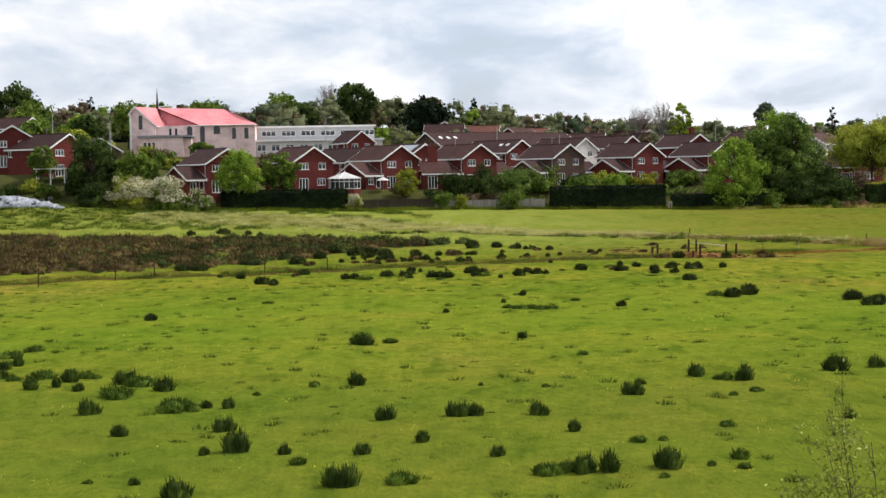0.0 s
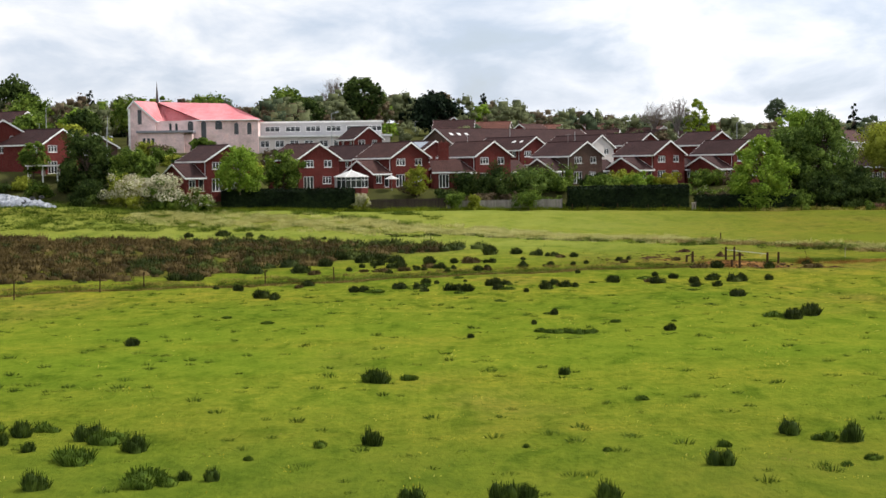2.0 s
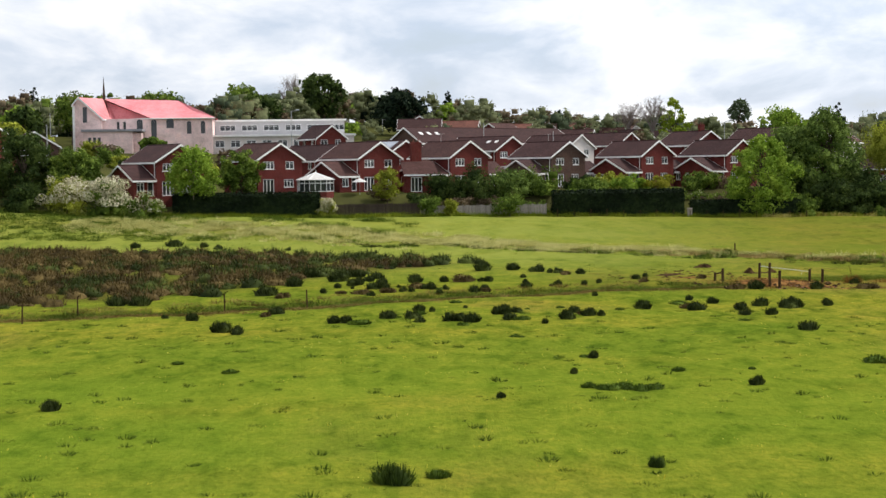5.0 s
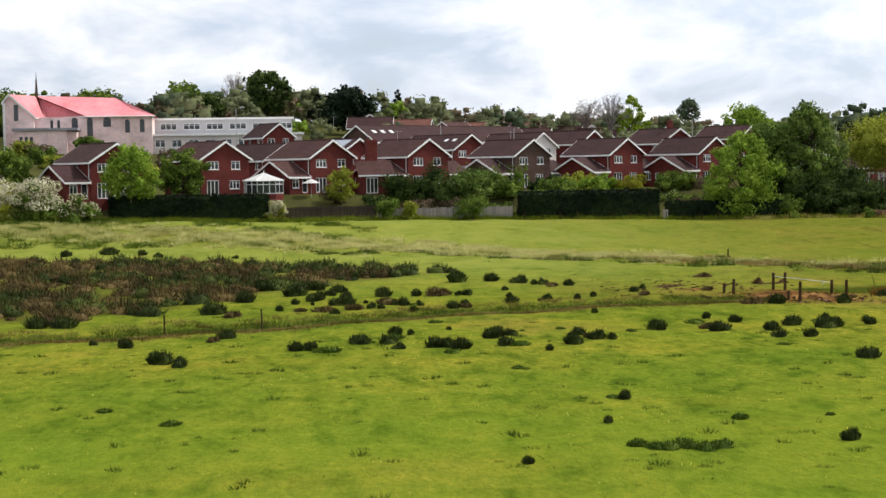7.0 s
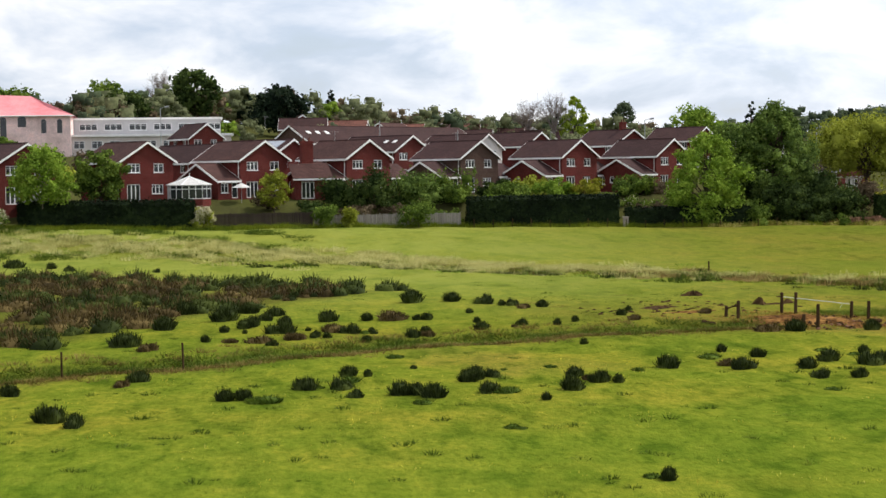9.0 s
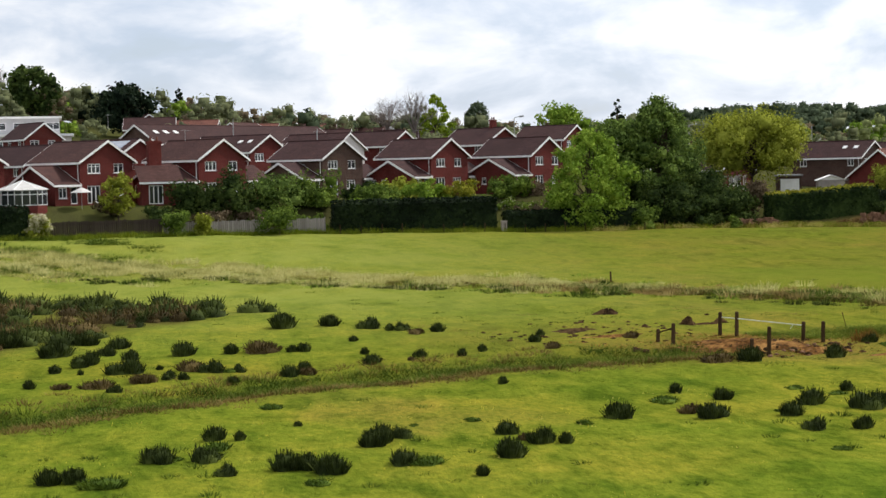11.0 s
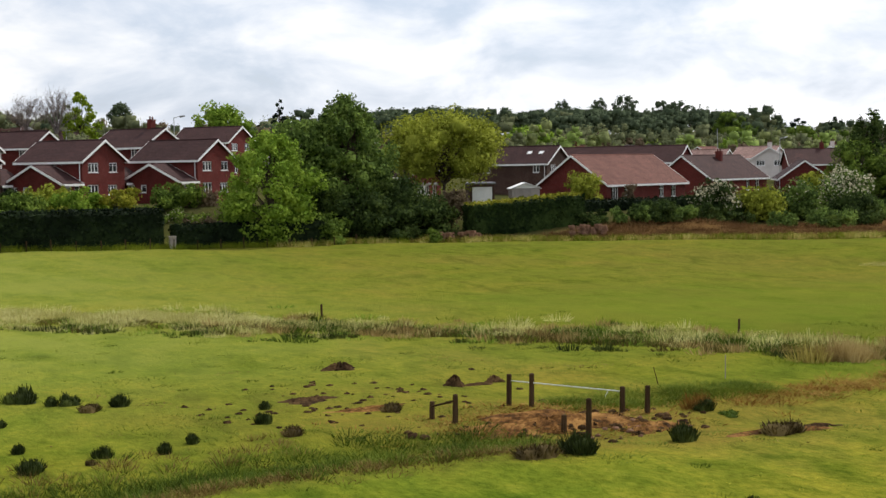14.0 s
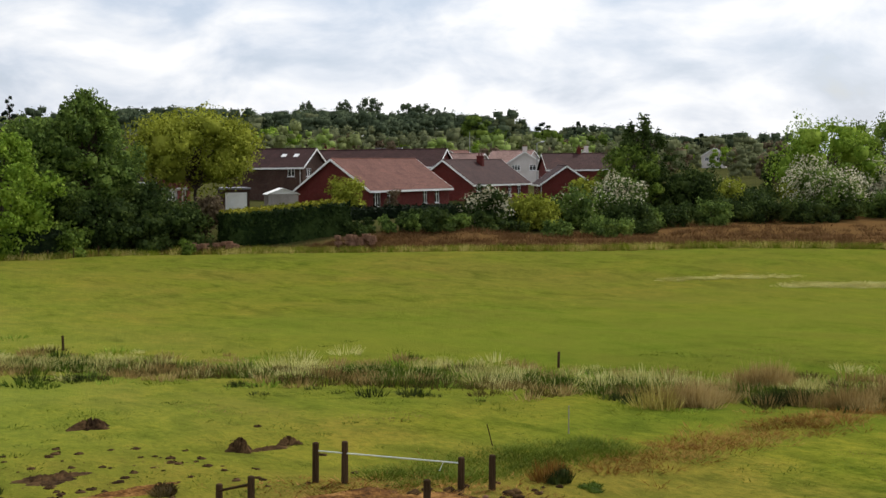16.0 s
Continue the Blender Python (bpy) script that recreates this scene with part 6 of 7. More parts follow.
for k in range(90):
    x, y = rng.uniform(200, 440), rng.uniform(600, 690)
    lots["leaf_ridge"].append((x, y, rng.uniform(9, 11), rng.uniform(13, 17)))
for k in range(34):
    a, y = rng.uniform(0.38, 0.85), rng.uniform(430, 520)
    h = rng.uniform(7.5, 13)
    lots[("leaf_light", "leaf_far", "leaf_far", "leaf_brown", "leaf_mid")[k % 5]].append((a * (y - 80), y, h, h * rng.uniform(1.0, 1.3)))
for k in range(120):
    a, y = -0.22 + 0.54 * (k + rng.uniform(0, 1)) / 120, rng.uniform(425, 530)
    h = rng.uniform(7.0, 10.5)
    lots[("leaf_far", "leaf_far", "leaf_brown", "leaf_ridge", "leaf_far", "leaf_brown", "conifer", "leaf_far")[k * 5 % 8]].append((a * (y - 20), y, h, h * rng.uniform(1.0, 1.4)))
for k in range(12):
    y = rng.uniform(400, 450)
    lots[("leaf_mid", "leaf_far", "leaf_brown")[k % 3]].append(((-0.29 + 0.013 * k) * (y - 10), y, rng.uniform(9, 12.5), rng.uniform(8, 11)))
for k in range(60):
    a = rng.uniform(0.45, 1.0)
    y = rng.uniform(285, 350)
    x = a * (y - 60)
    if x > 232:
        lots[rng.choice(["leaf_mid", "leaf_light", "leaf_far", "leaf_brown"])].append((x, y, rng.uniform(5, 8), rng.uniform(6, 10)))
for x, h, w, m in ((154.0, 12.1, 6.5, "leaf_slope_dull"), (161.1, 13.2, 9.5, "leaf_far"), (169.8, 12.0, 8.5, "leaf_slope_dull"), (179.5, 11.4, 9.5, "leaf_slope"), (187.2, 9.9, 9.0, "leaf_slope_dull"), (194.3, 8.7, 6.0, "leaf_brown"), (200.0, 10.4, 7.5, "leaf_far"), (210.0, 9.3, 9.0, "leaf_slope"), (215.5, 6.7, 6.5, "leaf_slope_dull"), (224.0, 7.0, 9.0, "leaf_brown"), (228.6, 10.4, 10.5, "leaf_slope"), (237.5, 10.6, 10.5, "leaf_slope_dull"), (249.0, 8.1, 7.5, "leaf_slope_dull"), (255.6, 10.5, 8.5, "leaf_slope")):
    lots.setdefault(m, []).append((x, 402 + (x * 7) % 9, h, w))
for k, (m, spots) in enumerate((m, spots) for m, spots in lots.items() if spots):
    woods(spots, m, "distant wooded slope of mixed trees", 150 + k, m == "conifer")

# ---- meadow: rush tussocks ----
def rush_mesh(n, r, h, rng):
    """A ragged rush tussock: two to four close bunches of upright blades round dark lumpy hearts."""
    V, F, off = [], [], 0
    count = int(rng.integers(2, 5))
    for k in range(count):
        a = rng.uniform(0, 6.2832)
        away = r * rng.uniform(0.25, 0.55) * (k > 0 or count > 2)
        c = np.array([math.cos(a) * away, math.sin(a) * away, 0])
        br, bh = r * rng.uniform(0.48, 0.72), h * rng.uniform(0.65, 1.0)
        v, f = dome_mesh(2, br * 0.82, bh * 0.70, 0.06, rng)
        V.append(v + c)
        F.append(f + off)
        off += len(v)
        m = n // count
        ang, q = rng.uniform(0, 6.2832, m), np.sqrt(rng.uniform(0, 1, m))
        out = np.stack([np.cos(ang), np.sin(ang), 0 * ang], 1)
        base = out * (q * br * 0.75)[:, None]
        top = bh * rng.uniform(0.6, 1.05, m) * (1 - 0.5 * q ** 2.5)
        tip = base + out * (q * br * rng.uniform(0.15, 0.6, m))[:, None] + rng.normal(0, 0.05 * r, (m, 3)) + np.stack([0 * ang, 0 * ang, top], 1)
        b = rng.uniform(0, 6.2832, m)
        side = np.stack([np.cos(b), np.sin(b), 0 * b], 1) * 0.016
        bv = np.stack([base - side, base + side, tip + side * 0.4, tip - side * 0.4], 1).reshape(-1, 3)
        V.append(bv + c)
        F.append(np.arange(4 * m).reshape(m, 4) + off)
        off += len(bv)
    return np.concatenate(V), np.concatenate(F)


rng = np.random.default_rng(5)
TUSS = {}
for kind, mat, number in (("dark", "rush", 9), ("fresh", "rush_fresh", 7), ("brown", "rush_brown", 4), ("low", "grass_dark", 5)):
    TUSS[kind] = [np_mesh("rush_tussock", *rush_mesh(440, 0.47, 0.66 if kind != "low" else 0.62, rng), M[mat]) for _ in range(number)]


def tussocks(rows, label, group, low=1.0, kind="dark"):
    for x, y, w in rows:
        shapes = TUSS["low" if low < 1 else "fresh" if kind == "dark" and y < 84 else kind]
        ob = new("rush_tussock", shapes[int(abs(x * 13 + y * 7)) % len(shapes)])
        s = w / (0.95 if y > 84 else 1.14)
        ob.location = (x, y, gz(x, y) - 0.03)
        ob.rotation_euler = (0, 0, x * 1.7 + y)
        wide, high = (1.3, 1.32) if y < 84 else (1.5, 1.0)
        ob.scale = (s * wide, s * wide, s ** 0.7 * low * high * (0.75 if kind == "brown" else 1.0))
        tagged(ob, label, "tussock", group)


NEAR = "dark green rush tussock in the grazed meadow"
tussocks([(-1.2, 69.7, 1.36), (-12.8, 57.2, 1.11), (-10.3, 56.4, 0.96), (-8.4, 54.4, 0.93), (-12.9, 55.3, 0.6), (-11.7, 54.2, 0.59), (-13.8, 54.8, 0.71), (-5.9, 49.5, 0.53), (-5.1, 49.4, 0.53), (-4.5, 43.6, 0.73), (-3.5, 39.4, 1.03), (-8.1, 43.5, 0.7), (-10.0, 48.3, 0.85), (-4.3, 32.7, 0.85), (-0.1, 33.8, 1.02), (0.8, 45.1, 0.75), (-0.6, 54.4, 0.83), (2.1, 40.6, 0.65), (0.3, 38.7, 0.52), (-2.1, 38.7, 0.42), (3.3, 45.1, 0.75), (4.0, 45.1, 0.8), (-16.7, 61.6, 0.66), (-17.5, 58.0, 0.7), (-16.5, 63.2, 0.8)], NEAR, "rush tussocks of the near meadow")
tussocks([(6.2, 45.3, 0.71), (7.0, 41.7, 0.55), (4.4, 38.0, 0.45), (6.8, 35.3, 0.75), (7.5, 35.2, 0.85), (9.2, 35.6, 0.99), (10.0, 49.7, 0.77), (13.3, 55.5, 0.8), (15.0, 54.1, 0.9), (23.9, 96.4, 1.39), (22.4, 94.2, 1.2), (14.4, 88.9, 0.64), (7.1, 71.5, 0.52), (-14.3, 85.5, 0.69), (16.7, 44.5, 0.56), (29.6, 91.4, 1.12), (29.5, 87.1, 1.1), (30.2, 88.5, 1.0), (19.1, 56.6, 0.98), (21.3, 57.2, 0.75), (-5.9, 34.5, 0.36), (-4.6, 39.0, 0.42)], NEAR, "rush tussocks of the near meadow")
tussocks([(5.7, 35.3, 0.9), (1.7, 34.0, 0.94), (-7.1, 48.2, 0.9), (14.2, 54.3, 0.85), (21.5, 95.0, 1.1), (7.9, 88.2, 0.8), (9.1, 88.0, 0.9), (8.5, 88.6, 0.8), (11.5, 37.0, 0.77), (7.1, 88.6, 0.7), (10.0, 88.5, 0.7), (-15.2, 57.5, 0.7)], "low spreading clump of rushes in the meadow", "rush tussocks of the near meadow", 0.62)
ROW2 = "rush tussock in a ragged row before the ditch"
MID = "rush tussock beyond the ditch"
tussocks([(-4.3, 117.1, 0.75), (-3.7, 116.9, 0.79), (-1.2, 119.7, 0.91), (0.2, 119.3, 0.85), (0.9, 122.6, 0.8), (1.7, 122.3, 0.46), (0.7, 117, 0.56), (2.5, 117.1, 0.92), (3.2, 116.8, 0.82), (3.9, 116, 0.96), (5.5, 119.6, 0.88), (6.8, 121.1, 0.63), (6.1, 120.5, 1.01), (6.1, 116.5, 0.72), (3.8, 124.6, 0.24), (8, 114.1, 0.45), (9.3, 116.8, 1.05), (9.8, 117.3, 0.43), (10.5, 121.1, 0.69), (11.2, 119.2, 0.89), (11.7, 118.8, 0.56), (15.1, 123.1, 1.1), (18.8, 127.9, 0.61), (18.4, 122.9, 0.99), (20, 126, 0.72), (21.1, 122.3, 0.86), (22.9, 124.2, 0.96), (20.8, 119.6, 0.7), (24.1, 122.5, 1.13), (24.9, 122.6, 1.01)], ROW2, "row of rush tussocks before the ditch")
tussocks([(25.4, 126.7, 0.61), (22.4, 119, 0.7), (13.3, 132.8, 0.43), (25.3, 135.4, 1.16), (30.1, 136.5, 1.11), (27.3, 125.1, 0.5), (27.2, 123.9, 0.69), (-10.8, 113.2, 1.16), (-9.5, 111.7, 0.79), (-13.3, 120.6, 0.89), (-8.3, 123.9, 0.82), (-15, 121.8, 0.4), (21.9, 109, 0.87), (8.8, 99.3, 0.59), (3.4, 86.1, 0.34), (7.2, 94, 0.4)], ROW2, "row of rush tussocks before the ditch")
tussocks([(-2.7, 116.2, 1.18), (-0.6, 119.8, 0.54), (0.6, 121.1, 0.89), (3.2, 114.8, 0.59), (7.7, 123.5, 0.3), (6.6, 116.4, 0.83), (3.4, 129.6, 0.72), (-3.1, 131.3, 1.44), (13.4, 122.1, 0.54), (17.9, 126.3, 0.85), (21, 122.9, 0.37), (23.9, 127.9, 0.55), (24.9, 126, 0.53), (9.8, 123.8, 0.48), (-8.3, 95.2, 0.67), (-11.1, 98.2, 0.57), (19.8, 115.4, 0.47), (19.1, 103.4, 0.32), (8.4, 99.6, 0.45), (5.9, 109, 0.6), (11.8, 93.5, 0.67), (15.3, 94.1, 0.41)], "low soft green clump of rushes before the ditch", "row of rush tussocks before the ditch", 0.5)
tussocks([(0.4, 133.7, 0.62), (10.7, 119.8, 0.68), (18.2, 124.1, 0.88), (23.7, 135.5, 1.15), (33.6, 135.7, 1.28), (-8.8, 122.5, 0.61), (-17.3, 125.4, 0.42)], "brownish rush tussock before the ditch", "row of rush tussocks before the ditch", 1.0, "brown")
tussocks([(-3.3, 167, 0.94), (-1.9, 175.4, 0.68), (9.5, 156.6, 1.16), (11.3, 155.2, 1.11), (12.2, 153.8, 0.56), (12.8, 153.7, 0.75), (14.6, 152.6, 0.75), (9.7, 150.1, 0.45), (9.5, 144.7, 0.5), (9.3, 141.3, 0.72), (11.8, 142.6, 0.65), (3.4, 147.1, 0.84), (6.2, 146.6, 0.51), (6.6, 146.5, 0.68), (5.2, 139.2, 0.84), (6.1, 141.2, 0.63), (1.1, 147.7, 1.27), (1.8, 140.8, 0.93), (3.2, 140.9, 0.54), (0, 139.1, 0.6), (0.5, 138.9, 0.45), (2.6, 137.2, 0.51), (-0.4, 142.1, 0.31), (-5.1, 142.7, 0.62), (-3.9, 141.7, 0.34), (-1.7, 146.1, 0.82), (-1.9, 141.3, 1.3), (-2.4, 135.8, 0.49), (-5.8, 137.1, 0.57), (-4.1, 144.3, 0.95)], MID, "rush tussocks beyond the ditch")
tussocks([(-3.4, 145.1, 1.13), (-2.8, 148.2, 0.84), (-2.1, 151.4, 1.05), (-5.3, 148.5, 1.51), (-3.9, 153.8, 1.26), (34.3, 141.7, 0.69), (13.7, 142.4, 0.57), (15.1, 143.7, 0.54), (18.1, 145.8, 0.61), (19.4, 149.5, 0.5), (-19.7, 131.4, 1.33), (-17.9, 131.5, 1.34), (-9.7, 136.8, 1.42), (-8.6, 144.8, 1.54), (-7.6, 154, 1.68), (7.2, 157.2, 1.74), (-29.1, 198.2, 1.15), (-24.7, 199.3, 1.55), (-19.8, 196.3, 0.84), (-21.4, 198.5, 0.97), (-12, 194.7, 0.57)], MID, "rush tussocks beyond the ditch")
tussocks([(2.6, 141, 0.62), (34.6, 140.6, 0.68)], "low soft green clump of rushes beyond the ditch", "rush tussocks beyond the ditch", 0.5)
tussocks([(13.5, 151.8, 0.83), (11.1, 141.6, 0.32), (4.7, 147.4, 1.7), (6, 139.6, 0.77), (1.2, 142.1, 1.41), (-1.4, 138.6, 0.89), (-3.1, 137.2, 1.15), (-1.1, 138.6, 0.89), (-4.4, 137, 0.71), (18.4, 143.2, 0.84), (23.6, 146.7, 0.89), (-8.5, 134.5, 0.93)], "brown dying rush tussock beyond the ditch", "rush tussocks beyond the ditch", 1.0, "brown")
tussocks([(-14.3, 58, 1.25), (-12.1, 58.1, 0.99), (-9.6, 55.9, 1.43), (-10, 52.2, 1.58), (-6.9, 49.3, 1.5), (-6.3, 48.9, 0.85), (0.3, 70.7, 0.86), (-2.2, 54.1, 0.57), (-4.4, 52.3, 0.4), (-7.2, 34.7, 0.33), (8.9, 39.7, 0.62), (10.8, 53.2, 0.68), (11.3, 35.2, 0.49), (9.7, 40.1, 0.36), (10.4, 35.7, 0.33), (4.4, 53.6, 0.34), (6.9, 52.4, 0.33), (14.9, 51.1, 0.55), (13.8, 50, 0.43), (9.5, 63.8, 0.53), (8.9, 34.2, 0.32), (12.2, 42.6, 0.57), (-1.5, 36.9, 0.67), (-17.5, 69.7, 1.02), (-17.8, 66.8, 1.27), (6.2, 35.7, 0.82)], "low soft green clump of rushes in the meadow", "rush tussocks of the near meadow", 0.55)
tussocks([(-15.9, 58.2, 0.63), (19.6, 56.5, 0.98)], NEAR, "rush tussocks of the near meadow")


def in_region(x, y, near, far):
    return (y > np.interp(x, *zip(*near))) & (y < np.interp(x, *zip(*far)))


rng = np.random.default_rng(9)
c = np.stack([rng.uniform(-85, 9, 4400), rng.uniform(124, 200, 4400)], 1)
keep = in_region(c[:, 0], c[:, 1], NEARL, FARL)
lumps = np.sin(c[:, 0] * 0.55 + 1.3) * np.sin(c[:, 1] * 0.31) + rng.normal(0, 0.5, len(c))
edge = c[:, 1] - np.interp(c[:, 0], *zip(*NEARL))
keep &= (lumps > np.where(c[:, 0] < -9, -0.55, -0.35)) & ((edge > 5) | (lumps > 0.3))
c = c[keep]
pick = rng.uniform(0, 1, len(c)) < np.clip(0.78 + c[:, 0] / 42 + 0.32 * np.sin(c[:, 1] * 0.3 + c[:, 0] * 0.2), 0.12, 0.92)
scatter_tufts("rushes", c[pick], 84, 0.66, 0.46, 0.22, 0.06, "rush", "dense patch of dark green rushes", 31, 0.6, category="rushes", mound=True)
scatter_tufts("brown_rushes", c[~pick], 84, 0.74, 0.40, 0.24, 0.06, "rush_brown", "dense patch of brown dead rushes", 32, 0.6, category="rushes", mound=True)

# ---- ditch, reed strip, rough grass ----


def band(n, xs, ys, width, seed, x0, x1):
    r = np.random.default_rng(seed)
    x = r.uniform(x0, x1, n)
    return np.stack([x, np.interp(x, xs, ys) + r.normal(0, width, n)], 1)


scatter_tufts("ditch_grass", band(1700, DX, DY, 1.1, 41, -58, 26), 44, 0.55, 0.28, 0.7, 0.028, "grass_dark", "long lush dark grass along the ditch", 42)
scatter_tufts("ditch_blades", band(800, DX, DY, 1.2, 40, -58, 26), 40, 0.5, 0.28, 0.7, 0.028, "grass_deep", "long lush grass blades along the ditch", 39)
scatter_tufts("dry_ditch_grass", band(1100, DX, [v - 2.2 for v in DY], 0.75, 43, -58, 26), 30, 0.42, 0.20, 0.8, 0.03, "bank_hay", "dry brown grass on the ditch bank", 44)
scatter_tufts("dry_far_bank_grass", band(420, DX, [v + 2.4 for v in DY], 1.1, 45, -58, 18), 30, 0.4, 0.24, 0.6, 0.03, "bank_hay", "dry brown grass behind the ditch", 46)


def patchy(xy, phase, least):
    """Keeps the points that fall in drifts."""
    f = np.sin(xy[:, 0] * 0.63 + phase) * np.sin(xy[:, 1] * 0.47 + 2 * phase) + 0.5 * np.sin(xy[:, 0] * 1.7 + xy[:, 1] * 1.1 + phase)
    return xy[f > least]


scatter_tufts("dark_strip_plants", patchy(np.concatenate([band(430, RX, [v - 1.0 for v in RY], 3.4, 51, -10, 85), band(330, RX, RY, 2.6, 60, 28, 60)]), 0.4, 0.15), 64, 0.62, 0.36, 0.35, 0.06, "grass_dark", "low dark green clumps along the wet strip", 52, 0.6, "wetland plants")
scatter_tufts("strip_edge_clumps", patchy(band(420, RX, [v - 6.0 for v in RY], 1.6, 58, -5, 70), 2.2, 0.0), 48, 0.45, 0.30, 0.35, 0.05, "rush", "small dark clumps before the wet strip", 68, 0.6, "wetland plants")
scatter_tufts("green_strip_plants", patchy(band(1300, RX, [v + 0.5 for v in RY], 4.0, 49, -40, 85), 1.9, 0.0), 44, 0.75, 0.26, 0.8, 0.045, "leaf_light", "lush green clumps along the wet strip", 50, 0.6, "wetland plants")
scatter_tufts("brown_strip_plants", patchy(np.concatenate([band(380, RX, [v - 1.2 for v in RY], 3.2, 57, 8, 85), band(420, RX, RY, 2.6, 59, 28, 60)]), 3.1, 0.1), 56, 0.62, 0.32, 0.4, 0.055, "strip", "brown dying clumps along the wet strip", 64, 0.6, "wetland plants")
scatter_tufts("dry_reeds", patchy(np.concatenate([band(4200, RX, [v + 1.8 for v in RY], 3.6, 47, -40, 30), band(420, RX, [v + 1.8 for v in RY], 3.0, 74, 30, 62)]), 2.4, -0.3), 44, 0.6, 0.47, 0.4, 0.04, "plume", "pale dry reeds along the wet strip", 48, category="reeds")
scatter_tufts("dry_strip_tufts", patchy(band(700, RX, [v + 0.5 for v in RY], 3.2, 61, 26, 62), 5.2, 0.3), 60, 0.5, 0.42, 0.4, 0.035, "tan_reed", "pale tan dry tufts along the wet strip", 71, category="reeds")
scatter_tufts("fine_strip_grass", band(1300, RX, RY, 4.6, 46, -40, 85), 26, 0.55, 0.26, 0.7, 0.03, "grass", "uncut grass along the wet strip", 45)
# the winding end of the strip: brown grass, tall reeds, a dark hollow
r8 = np.random.default_rng(8)
bx = r8.uniform(36, 60, 420)
scatter_tufts("dead_grass_bank", np.stack([bx, np.interp(bx, [35, 52, 60], [142.2, 144.4, 144.8]) + r8.normal(0, 0.9, 420)], 1), 36, 0.5, 0.17, 1.2, 0.03, "hay", "dead orange-brown grass beside the strip", 54)
for k, (x, y, n, sx) in enumerate(((47.6, 149.2, 16, 0.9), (53.6, 151.8, 10, 0.8), (51.0, 145.8, 12, 0.9), (45.1, 149.0, 2, 0.2), (54.5, 145.4, 10, 1.2))):
    scatter_tufts("tall_reed_clump", r8.normal((x, y), (sx, 0.6), (n, 2)), 120, 0.6, 1.05, 0.22, 0.03, "straw" if k == 3 else "tan_reed", "tall dry tan reed clump by the strip", 530 + k, 0.35, "reeds")
scatter_tufts("tall_hay_tuft", r8.normal((34.2, 142.0), (0.2, 0.15), (3, 2)), 130, 0.35, 0.75, 0.2, 0.03, "hay", "tall tuft of orange dead grass by the pen", 536, 0.25)
scatter_tufts("dark_hollow_rushes", r8.normal((50.5, 148.0), (0.6, 0.4), (22, 2)), 90, 0.6, 0.55, 0.3, 0.04, "rush", "dark rushes in a wet hollow", 537, 0.4, "rushes")
scatter_tufts("lush_pen_grass", r8.uniform((29.5, 143.2), (39.0, 146.3), (210, 2)), 80, 0.6, 0.20, 0.9, 0.024, "grass_deep", "lush soft grass beside the pen", 538, 0.5)
scatter_tufts("pale_field_grass", np.concatenate([np.linspace((88.3, 183.2), (98.0, 174.0), 700) + r8.normal(0, 0.42, (700, 2)), np.linspace((84.0, 191.5), (90.8, 185.3), 120) + r8.normal(0, 0.3, (120, 2))]), 26, 0.5, 0.16, 0.9, 0.04, "plume", "pale dried grass strip in the field", 539)
# rough brown growth along the garden edge
ex = np.random.default_rng(12).uniform(64, 175, 3400)
ey = np.interp(ex, EDGE_X, EDGE_Y) + np.random.default_rng(13).uniform(0, 1, 3400) ** 1.3 * np.clip(233 - np.interp(ex, EDGE_X, EDGE_Y), 1, 60)
scatter_tufts("rough_brown_growth", np.stack([ex, ey], 1), 26, 0.8, 0.5, 0.6, 0.06, "rough", "rough brown dead growth along the field edge", 55, category="rough grass")
ex = np.random.default_rng(14).uniform(-34, 130, 2600)
ey = np.interp(ex, EDGE_X, EDGE_Y) + np.random.default_rng(15).normal(-0.6, 0.8, 2600)
scatter_tufts("edge_grass", np.stack([ex, ey], 1), 24, 0.5, 0.62, 0.35, 0.05, "grass", "uncut grass along the garden boundary", 56)
scatter_tufts("pale_edge_flowers", np.stack([ex, ey - 0.4], 1)[(ex > 50)][:900], 24, 0.35, 0.6, 0.3, 0.045, "straw", "pale flowering plants along the boundary", 57, category="flowers")
xy = np.random.default_rng(16).uniform((-85, 205), (2, 238), (3000, 2))
ex, ey = xy[(xy[:, 0] < -27) | (np.sin(xy[:, 0] * 0.5) * np.sin(xy[:, 1] * 0.4 + 1) > 0.1)].T
scatter_tufts("bank_growth", np.stack([ex, ey], 1)[::2], 40, 0.7, 0.46, 0.5, 0.055, "grass_dark", "rough dark green growth on the bank", 58, category="rough grass")

scatter_tufts("bank_grass", np.stack([ex, ey], 1)[1::2], 40, 0.7, 0.40, 0.6, 0.05, "grass_deep", "rough fresh growth on the bank", 63, category="rough grass")

# ---- meadow grass and weeds ----
g1 = np.random.default_rng(21)
xy = g1.uniform((-26, 26), (44, 200), (7000, 2))
xy = xy[(np.abs(xy[:, 0]) < 10 + xy[:, 1] * 0.32) & (np.abs(xy[:, 1] - ditch_y(xy[:, 0])) > 2)]
scatter_tufts("meadow_grass", xy, 9, 0.28, 0.07, 1.6, 0.03, "grass", "short grazed meadow grass", 59, 0.6)
xy = g1.uniform((-40, 26), (50, 175), (900, 2))
scatter_tufts("dark_weeds", xy, 44, 0.26, 0.10, 0.5, 0.022, "grass_deep", "small dark weeds in the meadow", 60, 0.7, "weeds")
xy = g1.uniform((-20, 30), (40, 130), (900, 2))
scatter_tufts("buttercups", xy, 5, 0.35, 0.10, 0.3, 0.04, "flower", "scattered yellow buttercups", 61, 0.4, "flowers")


